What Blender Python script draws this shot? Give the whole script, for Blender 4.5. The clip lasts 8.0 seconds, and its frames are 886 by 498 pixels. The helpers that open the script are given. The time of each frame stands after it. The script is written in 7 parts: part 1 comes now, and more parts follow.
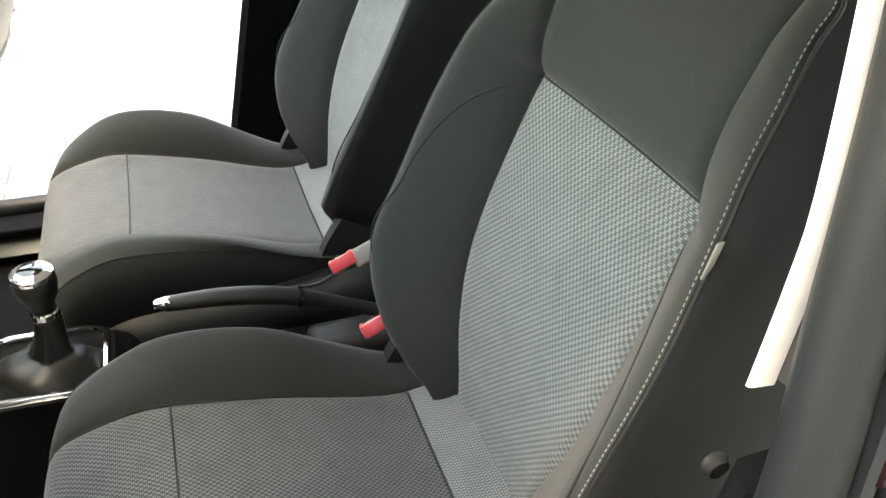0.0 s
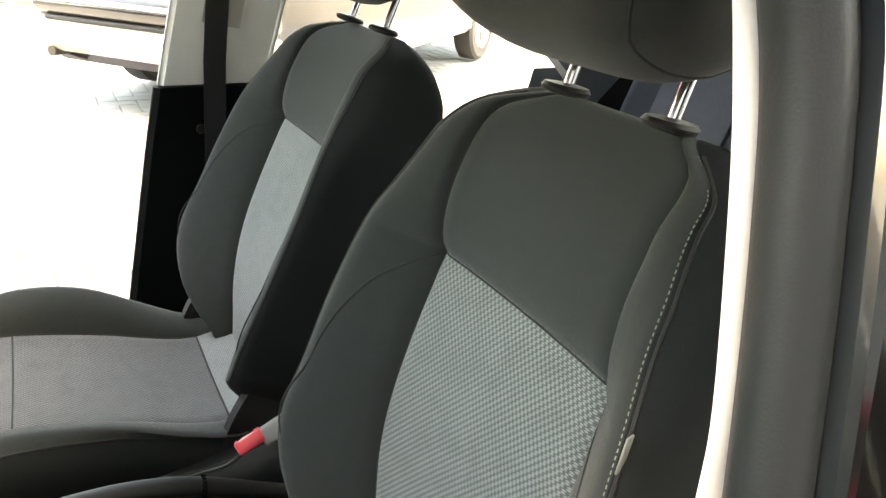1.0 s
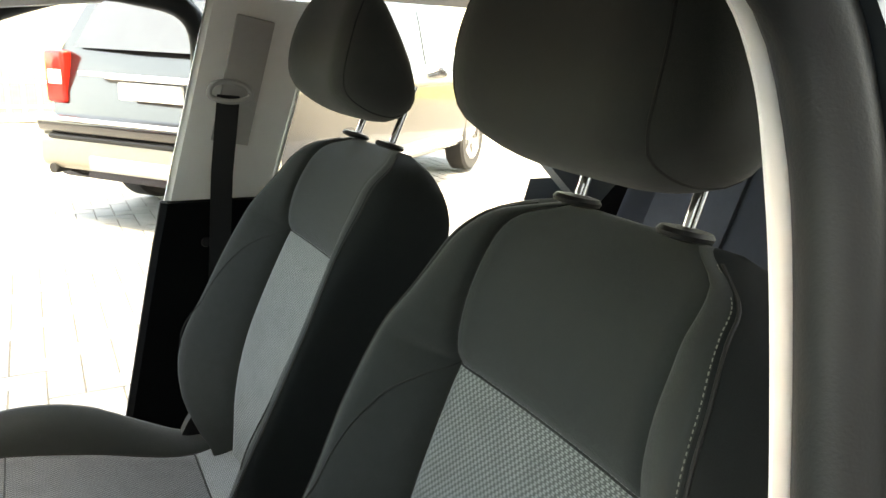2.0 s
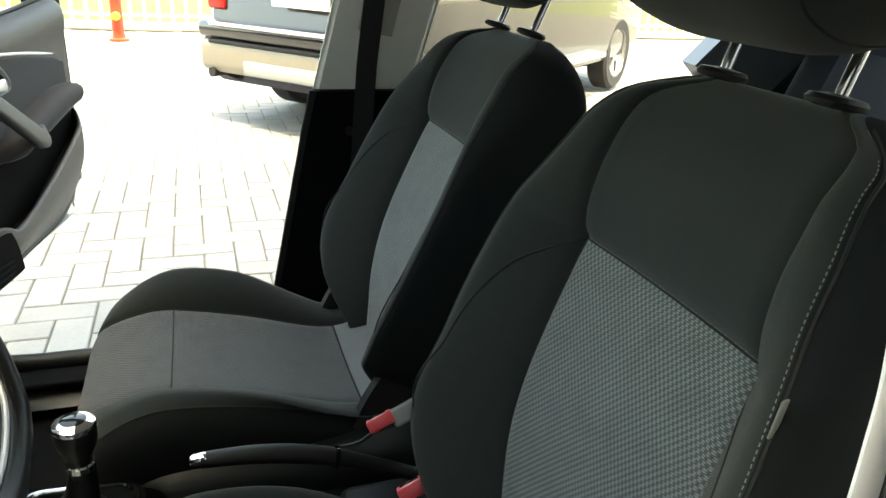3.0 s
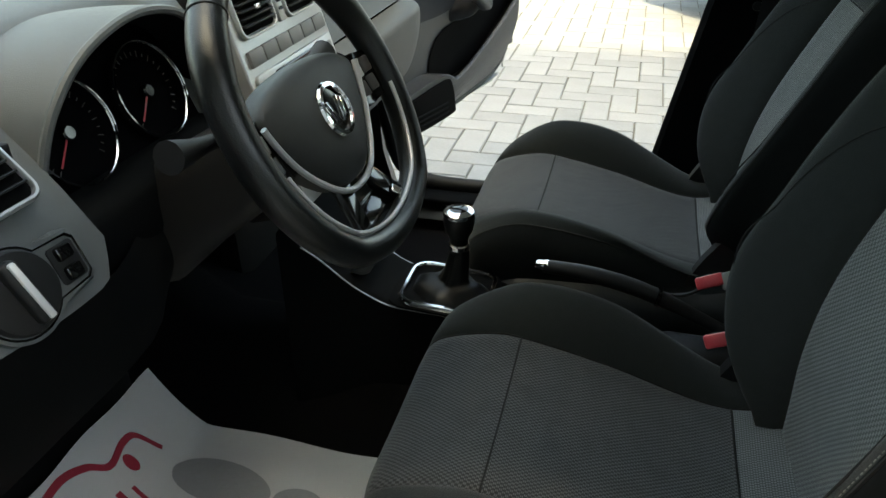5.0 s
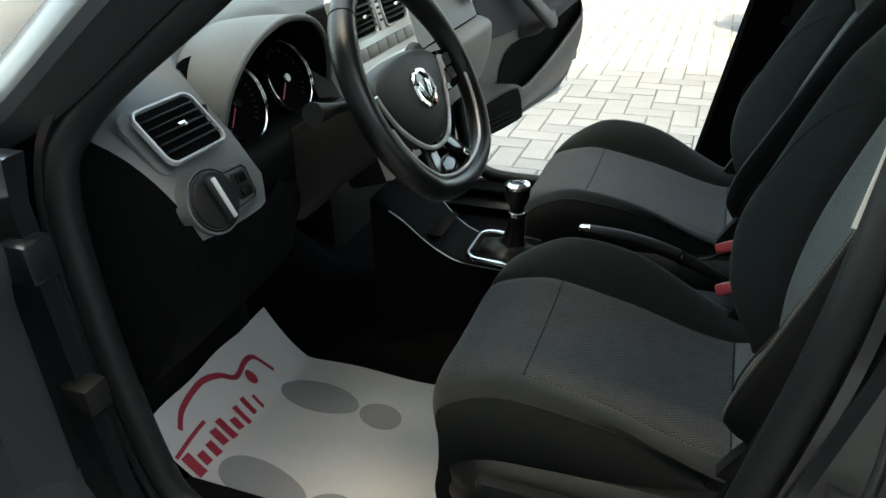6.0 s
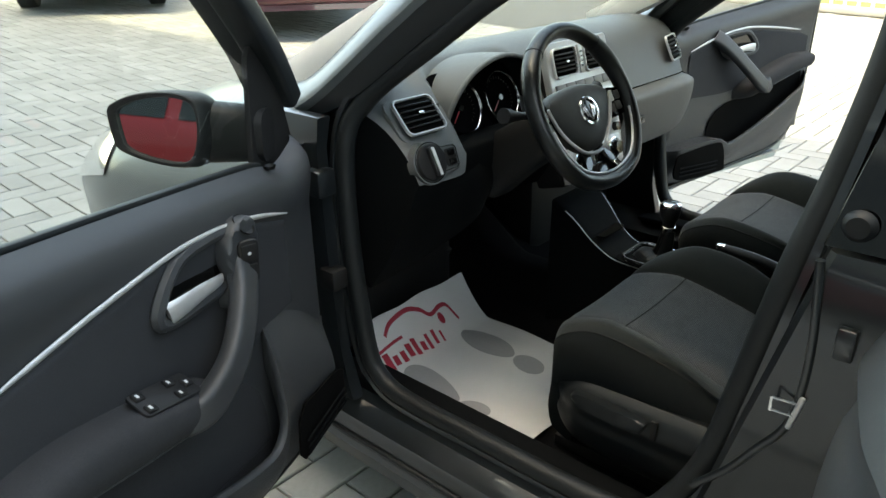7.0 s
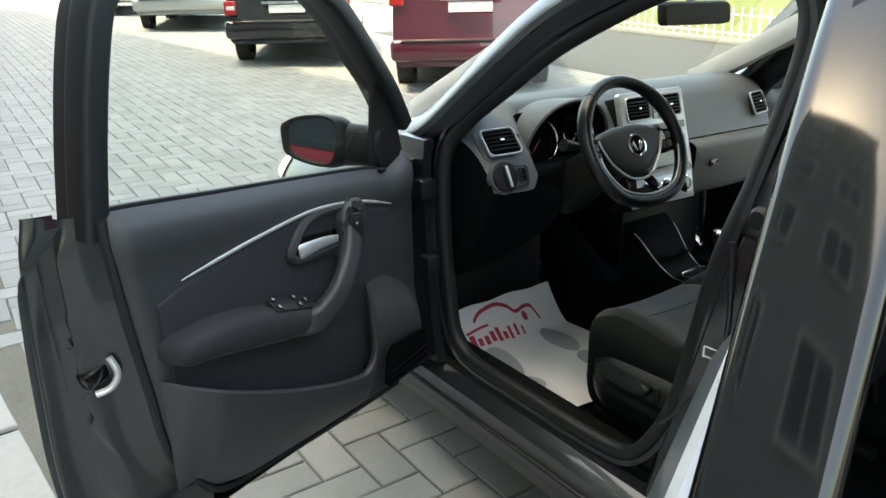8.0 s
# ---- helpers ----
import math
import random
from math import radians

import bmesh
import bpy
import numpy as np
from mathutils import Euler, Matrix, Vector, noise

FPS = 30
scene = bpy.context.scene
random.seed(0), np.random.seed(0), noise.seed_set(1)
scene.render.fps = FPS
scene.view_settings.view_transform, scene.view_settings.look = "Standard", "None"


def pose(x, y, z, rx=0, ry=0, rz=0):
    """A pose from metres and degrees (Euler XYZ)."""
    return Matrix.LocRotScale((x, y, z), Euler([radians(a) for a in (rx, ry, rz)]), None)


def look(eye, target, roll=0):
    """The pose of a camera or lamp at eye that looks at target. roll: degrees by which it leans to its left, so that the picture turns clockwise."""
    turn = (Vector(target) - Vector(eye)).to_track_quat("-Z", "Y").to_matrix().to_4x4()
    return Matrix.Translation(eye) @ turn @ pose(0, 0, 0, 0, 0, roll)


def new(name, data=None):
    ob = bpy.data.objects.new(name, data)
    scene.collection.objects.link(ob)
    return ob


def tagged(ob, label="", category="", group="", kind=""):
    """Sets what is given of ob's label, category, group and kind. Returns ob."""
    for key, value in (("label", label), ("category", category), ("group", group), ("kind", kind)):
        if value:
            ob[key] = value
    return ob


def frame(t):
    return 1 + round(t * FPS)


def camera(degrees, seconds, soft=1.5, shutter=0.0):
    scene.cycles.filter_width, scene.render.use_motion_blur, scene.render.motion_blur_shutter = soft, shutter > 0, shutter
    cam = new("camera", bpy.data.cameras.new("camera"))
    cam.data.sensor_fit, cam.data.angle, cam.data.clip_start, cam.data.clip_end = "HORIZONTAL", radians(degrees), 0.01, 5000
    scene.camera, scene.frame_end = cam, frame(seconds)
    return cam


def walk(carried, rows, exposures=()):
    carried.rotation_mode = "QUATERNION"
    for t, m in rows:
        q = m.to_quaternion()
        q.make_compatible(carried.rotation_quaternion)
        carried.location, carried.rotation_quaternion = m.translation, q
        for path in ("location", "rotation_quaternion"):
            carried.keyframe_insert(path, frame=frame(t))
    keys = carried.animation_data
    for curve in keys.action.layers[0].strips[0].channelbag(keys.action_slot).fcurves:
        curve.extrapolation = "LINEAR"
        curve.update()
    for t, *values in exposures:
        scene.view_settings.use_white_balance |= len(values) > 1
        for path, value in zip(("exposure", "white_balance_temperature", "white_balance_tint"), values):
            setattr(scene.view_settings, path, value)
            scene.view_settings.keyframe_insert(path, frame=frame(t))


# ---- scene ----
cam = camera(62.9, 8.0)
PATH = [
    (0, (-0.209, -0.917, 1.283), (0.417, 0.596, 0.134), 3.3),
    (0.5, (-0.199, -0.9, 1.302), (0.615, 0.645, 0.326), 4.2),
    (1, (-0.195, -0.892, 1.322), (0.708, 0.697, 0.511), 3.7),
    (1.2, (-0.192, -0.89, 1.33), (0.729, 0.72, 0.582), 3.1),
    (2.3, (-0.233, -0.878, 1.316), (0.714, 0.811, 0.811), 3.4),
    (2.5, (-0.24, -0.882, 1.302), (0.642, 0.819, 0.728), 3.7),
    (3, (-0.235, -0.923, 1.277), (0.376, 0.827, 0.526), 2.9),
    (3.5, (-0.206, -0.981, 1.258), (0.014, 0.806, 0.387), 1.4),
    (4, (-0.184, -1.015, 1.257), (-0.216, 0.758, 0.334), 0.2),
    (4.5, (-0.173, -1.044, 1.258), (-0.437, 0.694, 0.304), -0.7),
    (5, (-0.16, -1.093, 1.26), (-0.614, 0.569, 0.244), -1.0),
    (5.2, (-0.146, -1.126, 1.259), (-0.647, 0.506, 0.217), -1.4),
    (6.3, (0.032, -1.505, 1.318), (-0.747, 0.1, 0.413), -2.4),
    (6.5, (0.119, -1.578, 1.329), (-0.791, -0.028, 0.452), -2.2),
    (7, (0.314, -1.732, 1.34), (-0.911, -0.369, 0.54), -1.1),
    (7.5, (0.529, -1.88, 1.344), (-0.934, -0.703, 0.656), -0.7),
    (8, (0.82, -1.896, 1.368), (-0.742, -0.832, 0.714), -1.2),
]
walk(cam, [(t, look(eye, target, roll)) for t, eye, target, roll in PATH],
     exposures=[(0.0, 5.3, 11300, 9), (1.0, 5.0, 11300, 9), (2.5, 4.0, 10600, 3), (3.5, 3.3, 9700, -2), (4.5, 2.95, 9300, -1), (6.5, 3.15, 9100, -1), (8.0, 3.05, 8900, 0)])

# ---- world, sun ----
SUN_EL, SUN_AZ = 66.0, 184.0
wd = bpy.data.worlds.new("sky")
scene.world = wd
wd.use_nodes = True
wn = wd.node_tree
sky = wn.nodes.new("ShaderNodeTexSky")
sky.sky_type, sky.sun_disc = "NISHITA", False
sky.sun_elevation, sky.sun_rotation = radians(SUN_EL), radians(SUN_AZ)
sky.air_density, sky.dust_density, sky.ozone_density = 1.0, 3.0, 1.0
wn.links.new(sky.outputs[0], wn.nodes["Background"].inputs[0])
wn.nodes["Background"].inputs[1].default_value = 0.15
sl = bpy.data.lights.new("sun", "SUN")
sl.energy, sl.angle, sl.color = 0.9, radians(0.6), (1.0, 0.95, 0.88)
sun = new("sun", sl)
_d = Vector((math.sin(radians(SUN_AZ)) * math.cos(radians(SUN_EL)), math.cos(radians(SUN_AZ)) * math.cos(radians(SUN_EL)), math.sin(radians(SUN_EL))))
sun.matrix_world = Matrix.Translation((0, -20, 30)) @ _d.to_track_quat("Z", "Y").to_matrix().to_4x4()


# ---- materials ----
def mat(name, base, rough=0.6, metal=0.0, spec=0.5, noise_scale=0.0, vary=0.0, bump=0.0, bump_scale=0.0, coat=0.0, stain=0.0, sheen=0.0, random_v=0.0):
    """A principled material whose base varies at two scales and whose relief is a fine noise. Scales are per metre."""
    m = bpy.data.materials.new(name)
    m.use_nodes = True
    nt = m.node_tree
    b = nt.nodes["Principled BSDF"]
    b.inputs["Base Color"].default_value = (*base, 1)
    b.inputs["Roughness"].default_value = rough
    b.inputs["Metallic"].default_value = metal
    b.inputs["Specular IOR Level"].default_value = spec
    b.inputs["Coat Weight"].default_value = coat
    b.inputs["Coat Roughness"].default_value = 0.04
    b.inputs["Sheen Weight"].default_value = sheen
    co = nt.nodes.new("ShaderNodeTexCoord")
    out = None
    if vary or stain or random_v:
        n1 = nt.nodes.new("ShaderNodeTexNoise")
        n1.inputs["Scale"].default_value, n1.inputs["Detail"].default_value = noise_scale or 40, 5
        nt.links.new(co.outputs["Object"], n1.inputs["Vector"])
        n2 = nt.nodes.new("ShaderNodeTexNoise")
        n2.inputs["Scale"].default_value, n2.inputs["Detail"].default_value = (noise_scale or 40) * 0.07, 3
        nt.links.new(co.outputs["Object"], n2.inputs["Vector"])
        f1 = nt.nodes.new("ShaderNodeMath"); f1.operation = "MULTIPLY_ADD"
        nt.links.new(n1.outputs["Fac"], f1.inputs[0]); f1.inputs[1].default_value = 2 * vary; f1.inputs[2].default_value = 1 - vary
        f2 = nt.nodes.new("ShaderNodeMath"); f2.operation = "MULTIPLY_ADD"
        nt.links.new(n2.outputs["Fac"], f2.inputs[0]); f2.inputs[1].default_value = 2 * stain; f2.inputs[2].default_value = 1 - stain
        f = nt.nodes.new("ShaderNodeMath"); f.operation = "MULTIPLY"
        nt.links.new(f1.outputs[0], f.inputs[0]); nt.links.new(f2.outputs[0], f.inputs[1])
        last = f
        if random_v:
            oi = nt.nodes.new("ShaderNodeObjectInfo")
            ge = nt.nodes.new("ShaderNodeNewGeometry")
            ad = nt.nodes.new("ShaderNodeMath"); ad.operation = "ADD"
            nt.links.new(oi.outputs["Random"], ad.inputs[0]); nt.links.new(ge.outputs["Random Per Island"], ad.inputs[1])
            fr = nt.nodes.new("ShaderNodeMath"); fr.operation = "FRACT"; nt.links.new(ad.outputs[0], fr.inputs[0])
            rv = nt.nodes.new("ShaderNodeMath"); rv.operation = "MULTIPLY_ADD"
            nt.links.new(fr.outputs[0], rv.inputs[0]); rv.inputs[1].default_value = 2 * random_v; rv.inputs[2].default_value = 1 - random_v
            f3 = nt.nodes.new("ShaderNodeMath"); f3.operation = "MULTIPLY"
            nt.links.new(last.outputs[0], f3.inputs[0]); nt.links.new(rv.outputs[0], f3.inputs[1]); last = f3
        vm = nt.nodes.new("ShaderNodeVectorMath"); vm.operation = "SCALE"
        vm.inputs[0].default_value = base
        nt.links.new(last.outputs[0], vm.inputs["Scale"])
        nt.links.new(vm.outputs[0], b.inputs["Base Color"])
    if bump:
        nb = nt.nodes.new("ShaderNodeTexNoise")
        nb.inputs["Scale"].default_value, nb.inputs["Detail"].default_value = bump_scale or 600, 2
        nt.links.new(co.outputs["Object"], nb.inputs["Vector"])
        bp = nt.nodes.new("ShaderNodeBump")
        bp.inputs["Strength"].default_value, bp.inputs["Distance"].default_value = bump, 0.001
        nt.links.new(nb.outputs["Fac"], bp.inputs["Height"])
        nt.links.new(bp.outputs[0], b.inputs["Normal"])
    return m


def woven(name, base, light, pitch_a, pitch_b, across, up):
    """A woven cloth: rows of short light dashes, staggered, over a dark ground; across and up are the object-space axes, as vectors."""
    m = mat(name, base, 0.9, spec=0.2, sheen=0.15)
    nt = m.node_tree
    b = nt.nodes["Principled BSDF"]
    co = nt.nodes.new("ShaderNodeTexCoord")

    def wave(axis, freq, extra=None, wt=0.0):
        d = nt.nodes.new("ShaderNodeVectorMath"); d.operation = "DOT_PRODUCT"
        nt.links.new(co.outputs["Object"], d.inputs[0]); d.inputs[1].default_value = [c * freq * 2 * math.pi for c in axis]
        last = d.outputs["Value"]
        if extra is not None:
            ma = nt.nodes.new("ShaderNodeMath"); ma.operation = "MULTIPLY_ADD"
            nt.links.new(extra, ma.inputs[0]); ma.inputs[1].default_value = wt; nt.links.new(last, ma.inputs[2]); last = ma.outputs[0]
        s = nt.nodes.new("ShaderNodeMath"); s.operation = "SINE"; nt.links.new(last, s.inputs[0])
        return s.outputs[0]
    row = wave(up, 1 / pitch_b)
    half = wave(up, 0.5 / pitch_b)
    sg = nt.nodes.new("ShaderNodeMath"); sg.operation = "SIGN"; nt.links.new(half, sg.inputs[0])
    col = wave(across, 1 / pitch_a, sg.outputs[0], math.pi / 2)
    mul = nt.nodes.new("ShaderNodeMath"); mul.operation = "MULTIPLY_ADD"
    ab = nt.nodes.new("ShaderNodeMath"); ab.operation = "ABSOLUTE"; nt.links.new(row, ab.inputs[0])
    nt.links.new(col, mul.inputs[0]); mul.inputs[1].default_value = 0.55; nt.links.new(ab.outputs[0], mul.inputs[2])
    rp = nt.nodes.new("ShaderNodeMapRange")
    nt.links.new(mul.outputs[0], rp.inputs[0])
    rp.inputs[1].default_value, rp.inputs[2].default_value = 0.35, 1.2
    nz = nt.nodes.new("ShaderNodeTexNoise"); nz.inputs["Scale"].default_value = 30; nt.links.new(co.outputs["Object"], nz.inputs["Vector"])
    mx = nt.nodes.new("ShaderNodeMix"); mx.data_type = "RGBA"
    mx.inputs[6].default_value, mx.inputs[7].default_value = (*base, 1), (*light, 1)
    ml = nt.nodes.new("ShaderNodeMath"); ml.operation = "MULTIPLY"
    ad = nt.nodes.new("ShaderNodeMath"); ad.operation = "ADD"; nt.links.new(nz.outputs["Fac"], ad.inputs[0]); ad.inputs[1].default_value = 0.5
    nt.links.new(rp.outputs[0], ml.inputs[0]); nt.links.new(ad.outputs[0], ml.inputs[1])
    nt.links.new(ml.outputs[0], mx.inputs[0])
    nt.links.new(mx.outputs[2], b.inputs["Base Color"])
    bp = nt.nodes.new("ShaderNodeBump"); bp.inputs["Strength"].default_value, bp.inputs["Distance"].default_value = 0.4, 0.001
    nt.links.new(rp.outputs[0], bp.inputs["Height"]); nt.links.new(bp.outputs[0], b.inputs["Normal"])
    return m


def glass(name, tint=(0.9, 0.95, 0.92), rough=0.0):
    m = bpy.data.materials.new(name)
    m.use_nodes = True
    nt = m.node_tree
    nt.nodes.remove(nt.nodes["Principled BSDF"])
    tr = nt.nodes.new("ShaderNodeBsdfTransparent"); tr.inputs[0].default_value = (*tint, 1)
    gl = nt.nodes.new("ShaderNodeBsdfGlossy"); gl.inputs["Roughness"].default_value = 0.01
    lw = nt.nodes.new("ShaderNodeLayerWeight"); lw.inputs[0].default_value = 0.5
    pw = nt.nodes.new("ShaderNodeMath"); pw.operation = "POWER"; nt.links.new(lw.outputs["Facing"], pw.inputs[0]); pw.inputs[1].default_value = 4.0
    sc = nt.nodes.new("ShaderNodeMath"); sc.operation = "MULTIPLY_ADD"; nt.links.new(pw.outputs[0], sc.inputs[0]); sc.inputs[1].default_value = 0.9; sc.inputs[2].default_value = 0.05
    mx = nt.nodes.new("ShaderNodeMixShader")
    nt.links.new(sc.outputs[0], mx.inputs[0]); nt.links.new(tr.outputs[0], mx.inputs[1]); nt.links.new(gl.outputs[0], mx.inputs[2])
    nt.links.new(mx.outputs[0], nt.nodes["Material Output"].inputs[0])
    return m


TILT_B = (math.sin(radians(17)), 0, math.cos(radians(17)))
M_CLOTH = mat("dark_cloth", (0.0208, 0.0240, 0.0234), 0.92, spec=0.25, noise_scale=900, vary=0.35, stain=0.12, bump=0.35, bump_scale=1800, sheen=0.12)
M_SIDE = mat("black_side_cloth", (0.0085, 0.0105, 0.011), 0.92, spec=0.2, noise_scale=900, vary=0.35, stain=0.12, bump=0.35, bump_scale=1800)
M_WEAVE_B = woven("back_weave", (0.080, 0.086, 0.083), (0.240, 0.248, 0.240), 0.0075, 0.0046, (0, 1, 0), TILT_B)
M_WEAVE_C = woven("cushion_weave", (0.034, 0.035, 0.036), (0.125, 0.127, 0.128), 0.006, 0.0042, (0, 1, 0), (0.97, 0, -0.24))
M_STRIP = woven("rear_strip_weave", (0.09, 0.095, 0.095), (0.24, 0.25, 0.25), 0.0042, 0.006, (0, 1, 0), (0.97, 0, -0.24))
M_SEAM = mat("seam_thread", (0.006, 0.006, 0.006), 0.8)
M_STITCH = mat("pale_stitch", (0.20, 0.195, 0.17), 0.7)
M_PLASTIC = mat("black_plastic", (0.009, 0.009, 0.0095), 0.55, spec=0.35, noise_scale=60, vary=0.1, bump=0.25, bump_scale=1400)
M_COVER = mat("seat_cover_plastic", (0.0085, 0.0105, 0.0115), 0.38, spec=0.4, noise_scale=60, vary=0.1, bump=0.25, bump_scale=1400)
M_CARPET = mat("black_carpet", (0.004, 0.004, 0.0045), 0.98, spec=0.1, noise_scale=400, vary=0.5, bump=0.8, bump_scale=900)
M_DASH = mat("grey_dash_skin", (0.088, 0.093, 0.093), 0.5, noise_scale=30, vary=0.05, stain=0.08, bump=0.5, bump_scale=1100)
M_DASH_L = mat("lower_dash_plastic", (0.008, 0.0085, 0.009), 0.7, spec=0.15, noise_scale=30, vary=0.06, stain=0.08, bump=0.35, bump_scale=1100)
M_GLOVE = mat("glovebox_plastic", (0.085, 0.084, 0.078), 0.55, noise_scale=30, vary=0.05, stain=0.06, bump=0.35, bump_scale=1100)
M_DOORT = mat("door_trim_plastic", (0.0290, 0.0308, 0.0335), 0.45, noise_scale=25, vary=0.06, stain=0.1, bump=0.4, bump_scale=1200)
M_DOORF = mat("door_trim_cloth", (0.0255, 0.0265, 0.0295), 0.85, spec=0.25, noise_scale=500, vary=0.3, stain=0.1, bump=0.3, bump_scale=1500)
M_SILVER = mat("satin_silver", (0.52, 0.52, 0.52), 0.42, 0.6, noise_scale=80, vary=0.06)
M_SATIN = mat("satin_chrome", (0.78, 0.78, 0.78), 0.45, 0.4, noise_scale=60, vary=0.04)
M_CHROME = mat("chrome", (0.82, 0.82, 0.82), 0.08, 1.0, noise_scale=20, vary=0.03)
M_PIANO = mat("piano_black", (0.004, 0.004, 0.004), 0.08, spec=0.6, noise_scale=10, vary=0.1)
M_AIRBAG = mat("airbag_skin", (0.022, 0.023, 0.0225), 0.5, spec=0.45, noise_scale=50, vary=0.12, bump=0.3, bump_scale=1500)
M_LEATHER = mat("wheel_leather", (0.0055, 0.0061, 0.0062), 0.28, spec=0.5, noise_scale=50, vary=0.15, bump=0.35, bump_scale=700)
# Black plastic taken down to near-black, standing in for the cabin's deep shade.
M_CONSOLE_SHADED = mat("shaded_console_plastic", (0.0034, 0.004, 0.0045), 0.8, spec=0.07, noise_scale=60, vary=0.1, bump=0.25, bump_scale=1400)
M_PAINT = mat("grey_metallic_paint", (0.135, 0.150, 0.156), 0.46, 0.65, noise_scale=700, vary=0.15, stain=0.05, coat=0.6)
M_PAINT.node_tree.nodes["Principled BSDF"].inputs["Coat Roughness"].default_value = 0.12
# Same body paint, darker: shade of jambs, sills and shut faces in its colour.
M_PAINT_SHADED = mat("shaded_body_paint", (0.015, 0.0185, 0.021), 0.28, 0.3, noise_scale=300, vary=0.1, stain=0.15, coat=0.7)
M_RUBBER = mat("black_rubber", (0.0085, 0.0105, 0.0118), 0.5, spec=0.35, noise_scale=60, vary=0.15, bump=0.2, bump_scale=500)
M_LIGHTTRIM = mat("pale_grey_trim", (0.74, 0.74, 0.71), 0.6, noise_scale=30, vary=0.04, stain=0.05, bump=0.3, bump_scale=1200)
M_HEADLINER = mat("headliner_cloth", (0.45, 0.44, 0.41), 0.9, noise_scale=300, vary=0.08, bump=0.3, bump_scale=900)
M_RED = mat("red_plastic", (0.62, 0.06, 0.08), 0.35, noise_scale=50, vary=0.06)
M_BELTRING = mat("pale_belt_guide", (0.32, 0.315, 0.30), 0.5, noise_scale=60, vary=0.06)
M_BELT = mat("belt_webbing", (0.010, 0.010, 0.011), 0.75, noise_scale=400, vary=0.25, bump=0.5, bump_scale=900)
M_PAPER = mat("white_paper_mat", (0.62, 0.61, 0.60), 0.75, noise_scale=12, vary=0.04, stain=0.05, bump=0.4, bump_scale=60)
M_INK_R = mat("red_ink", (0.36, 0.02, 0.045), 0.7, noise_scale=200, vary=0.1)
M_INK_G = mat("grey_ink", (0.30, 0.30, 0.305), 0.75, noise_scale=120, vary=0.08)
M_WINDOW = glass("clear_glass")
M_PRIVACY = glass("dark_glass", (0.16, 0.18, 0.19))
M_MIRROR = mat("mirror_silver", (0.62, 0.64, 0.64), 0.015, 1.0)
M_PAVER = mat("grey_paver", (0.235, 0.24, 0.232), 0.85, noise_scale=60, vary=0.14, stain=0.18, bump=0.9, bump_scale=350, random_v=0.10)
M_JOINT = mat("joint_dirt", (0.13, 0.125, 0.105), 0.95, noise_scale=80, vary=0.3, stain=0.25, bump=0.8, bump_scale=300)
M_STONE = mat("pale_kerb_stone", (0.33, 0.33, 0.31), 0.8, noise_scale=60, vary=0.10, stain=0.12, bump=0.6, bump_scale=250)
M_FLANGE = mat("weatherstrip_flock", (0.048, 0.049, 0.047), 0.8, spec=0.25, noise_scale=200, vary=0.12, stain=0.08, bump=0.3, bump_scale=800)
M_TYRE = mat("tyre_rubber", (0.018, 0.018, 0.018), 0.8, noise_scale=50, vary=0.25)
M_ALLOY = mat("alloy_rim", (0.55, 0.55, 0.56), 0.35, 0.8, noise_scale=40, vary=0.08)
M_WBUTTON = mat("dark_button", (0.05, 0.05, 0.05), 0.45, noise_scale=60, vary=0.08)
M_BUTTON = mat("grey_button", (0.20, 0.20, 0.20), 0.5, noise_scale=60, vary=0.08)
M_SYMBOL = mat("white_symbol", (0.6, 0.6, 0.6), 0.6)
M_SCREEN = mat("radio_screen", (0.10, 0.105, 0.105), 0.15, noise_scale=30, vary=0.05)
M_GRILLE = mat("grille_plastic", (0.0025, 0.0025, 0.0025), 0.9, spec=0.06, noise_scale=80, vary=0.1)
M_TICK = mat("dim_symbol", (0.09, 0.09, 0.09), 0.8, spec=0.1)
M_BOOT = mat("boot_leather", (0.0032, 0.0038, 0.004), 0.42, spec=0.3, noise_scale=50, vary=0.15, bump=0.35, bump_scale=700)
M_DARK_GROUND = mat("dark_grey_ground", (0.062, 0.063, 0.062), 0.9, noise_scale=120, vary=0.25, stain=0.2, bump=0.8, bump_scale=250)
M_DIAL = mat("dial_face", (0.0025, 0.0025, 0.003), 0.9, spec=0.03, noise_scale=60, vary=0.1)


# ---- mesh tools ----
def part(name, bm, material, parent=None, label="", sharp=38.0):
    me = bpy.data.meshes.new(name)
    bmesh.ops.recalc_face_normals(bm, faces=bm.faces)
    bm.to_mesh(me)
    bm.free()
    me.materials.append(material)
    me.shade_smooth()
    me.set_sharp_from_angle(angle=radians(sharp))
    ob = new(name, me)
    ob.parent = parent
    if label:
        ob["label"] = label
    return ob


def thing(name, label, category, m=None, group="", kind=""):
    ob = new(name)
    ob.empty_display_size = 0.1
    if m is not None:
        ob.matrix_basis = m
    return tagged(ob, label, category, group, kind)


def solo(name, bm, material, label, category, m=None, group="", kind="", sharp=38.0):
    ob = part(name, bm, material, None, "", sharp)
    if m is not None:
        ob.matrix_basis = m
    return tagged(ob, label, category, group, kind)


def grid(fn, us, vs, wrap=False):
    """A sheet of quads through fn(u, v)."""
    bm = bmesh.new()
    rows = [[bm.verts.new(fn(u, v)) for u in us] for v in vs]
    n = len(us)
    for a, b in zip(rows, rows[1:]):
        for k in range(n if wrap else n - 1):
            bm.faces.new((a[k], a[(k + 1) % n], b[(k + 1) % n], b[k]))
    return bm


def lin(a, b, n):
    return [a + (b - a) * k / (n - 1) for k in range(n)]


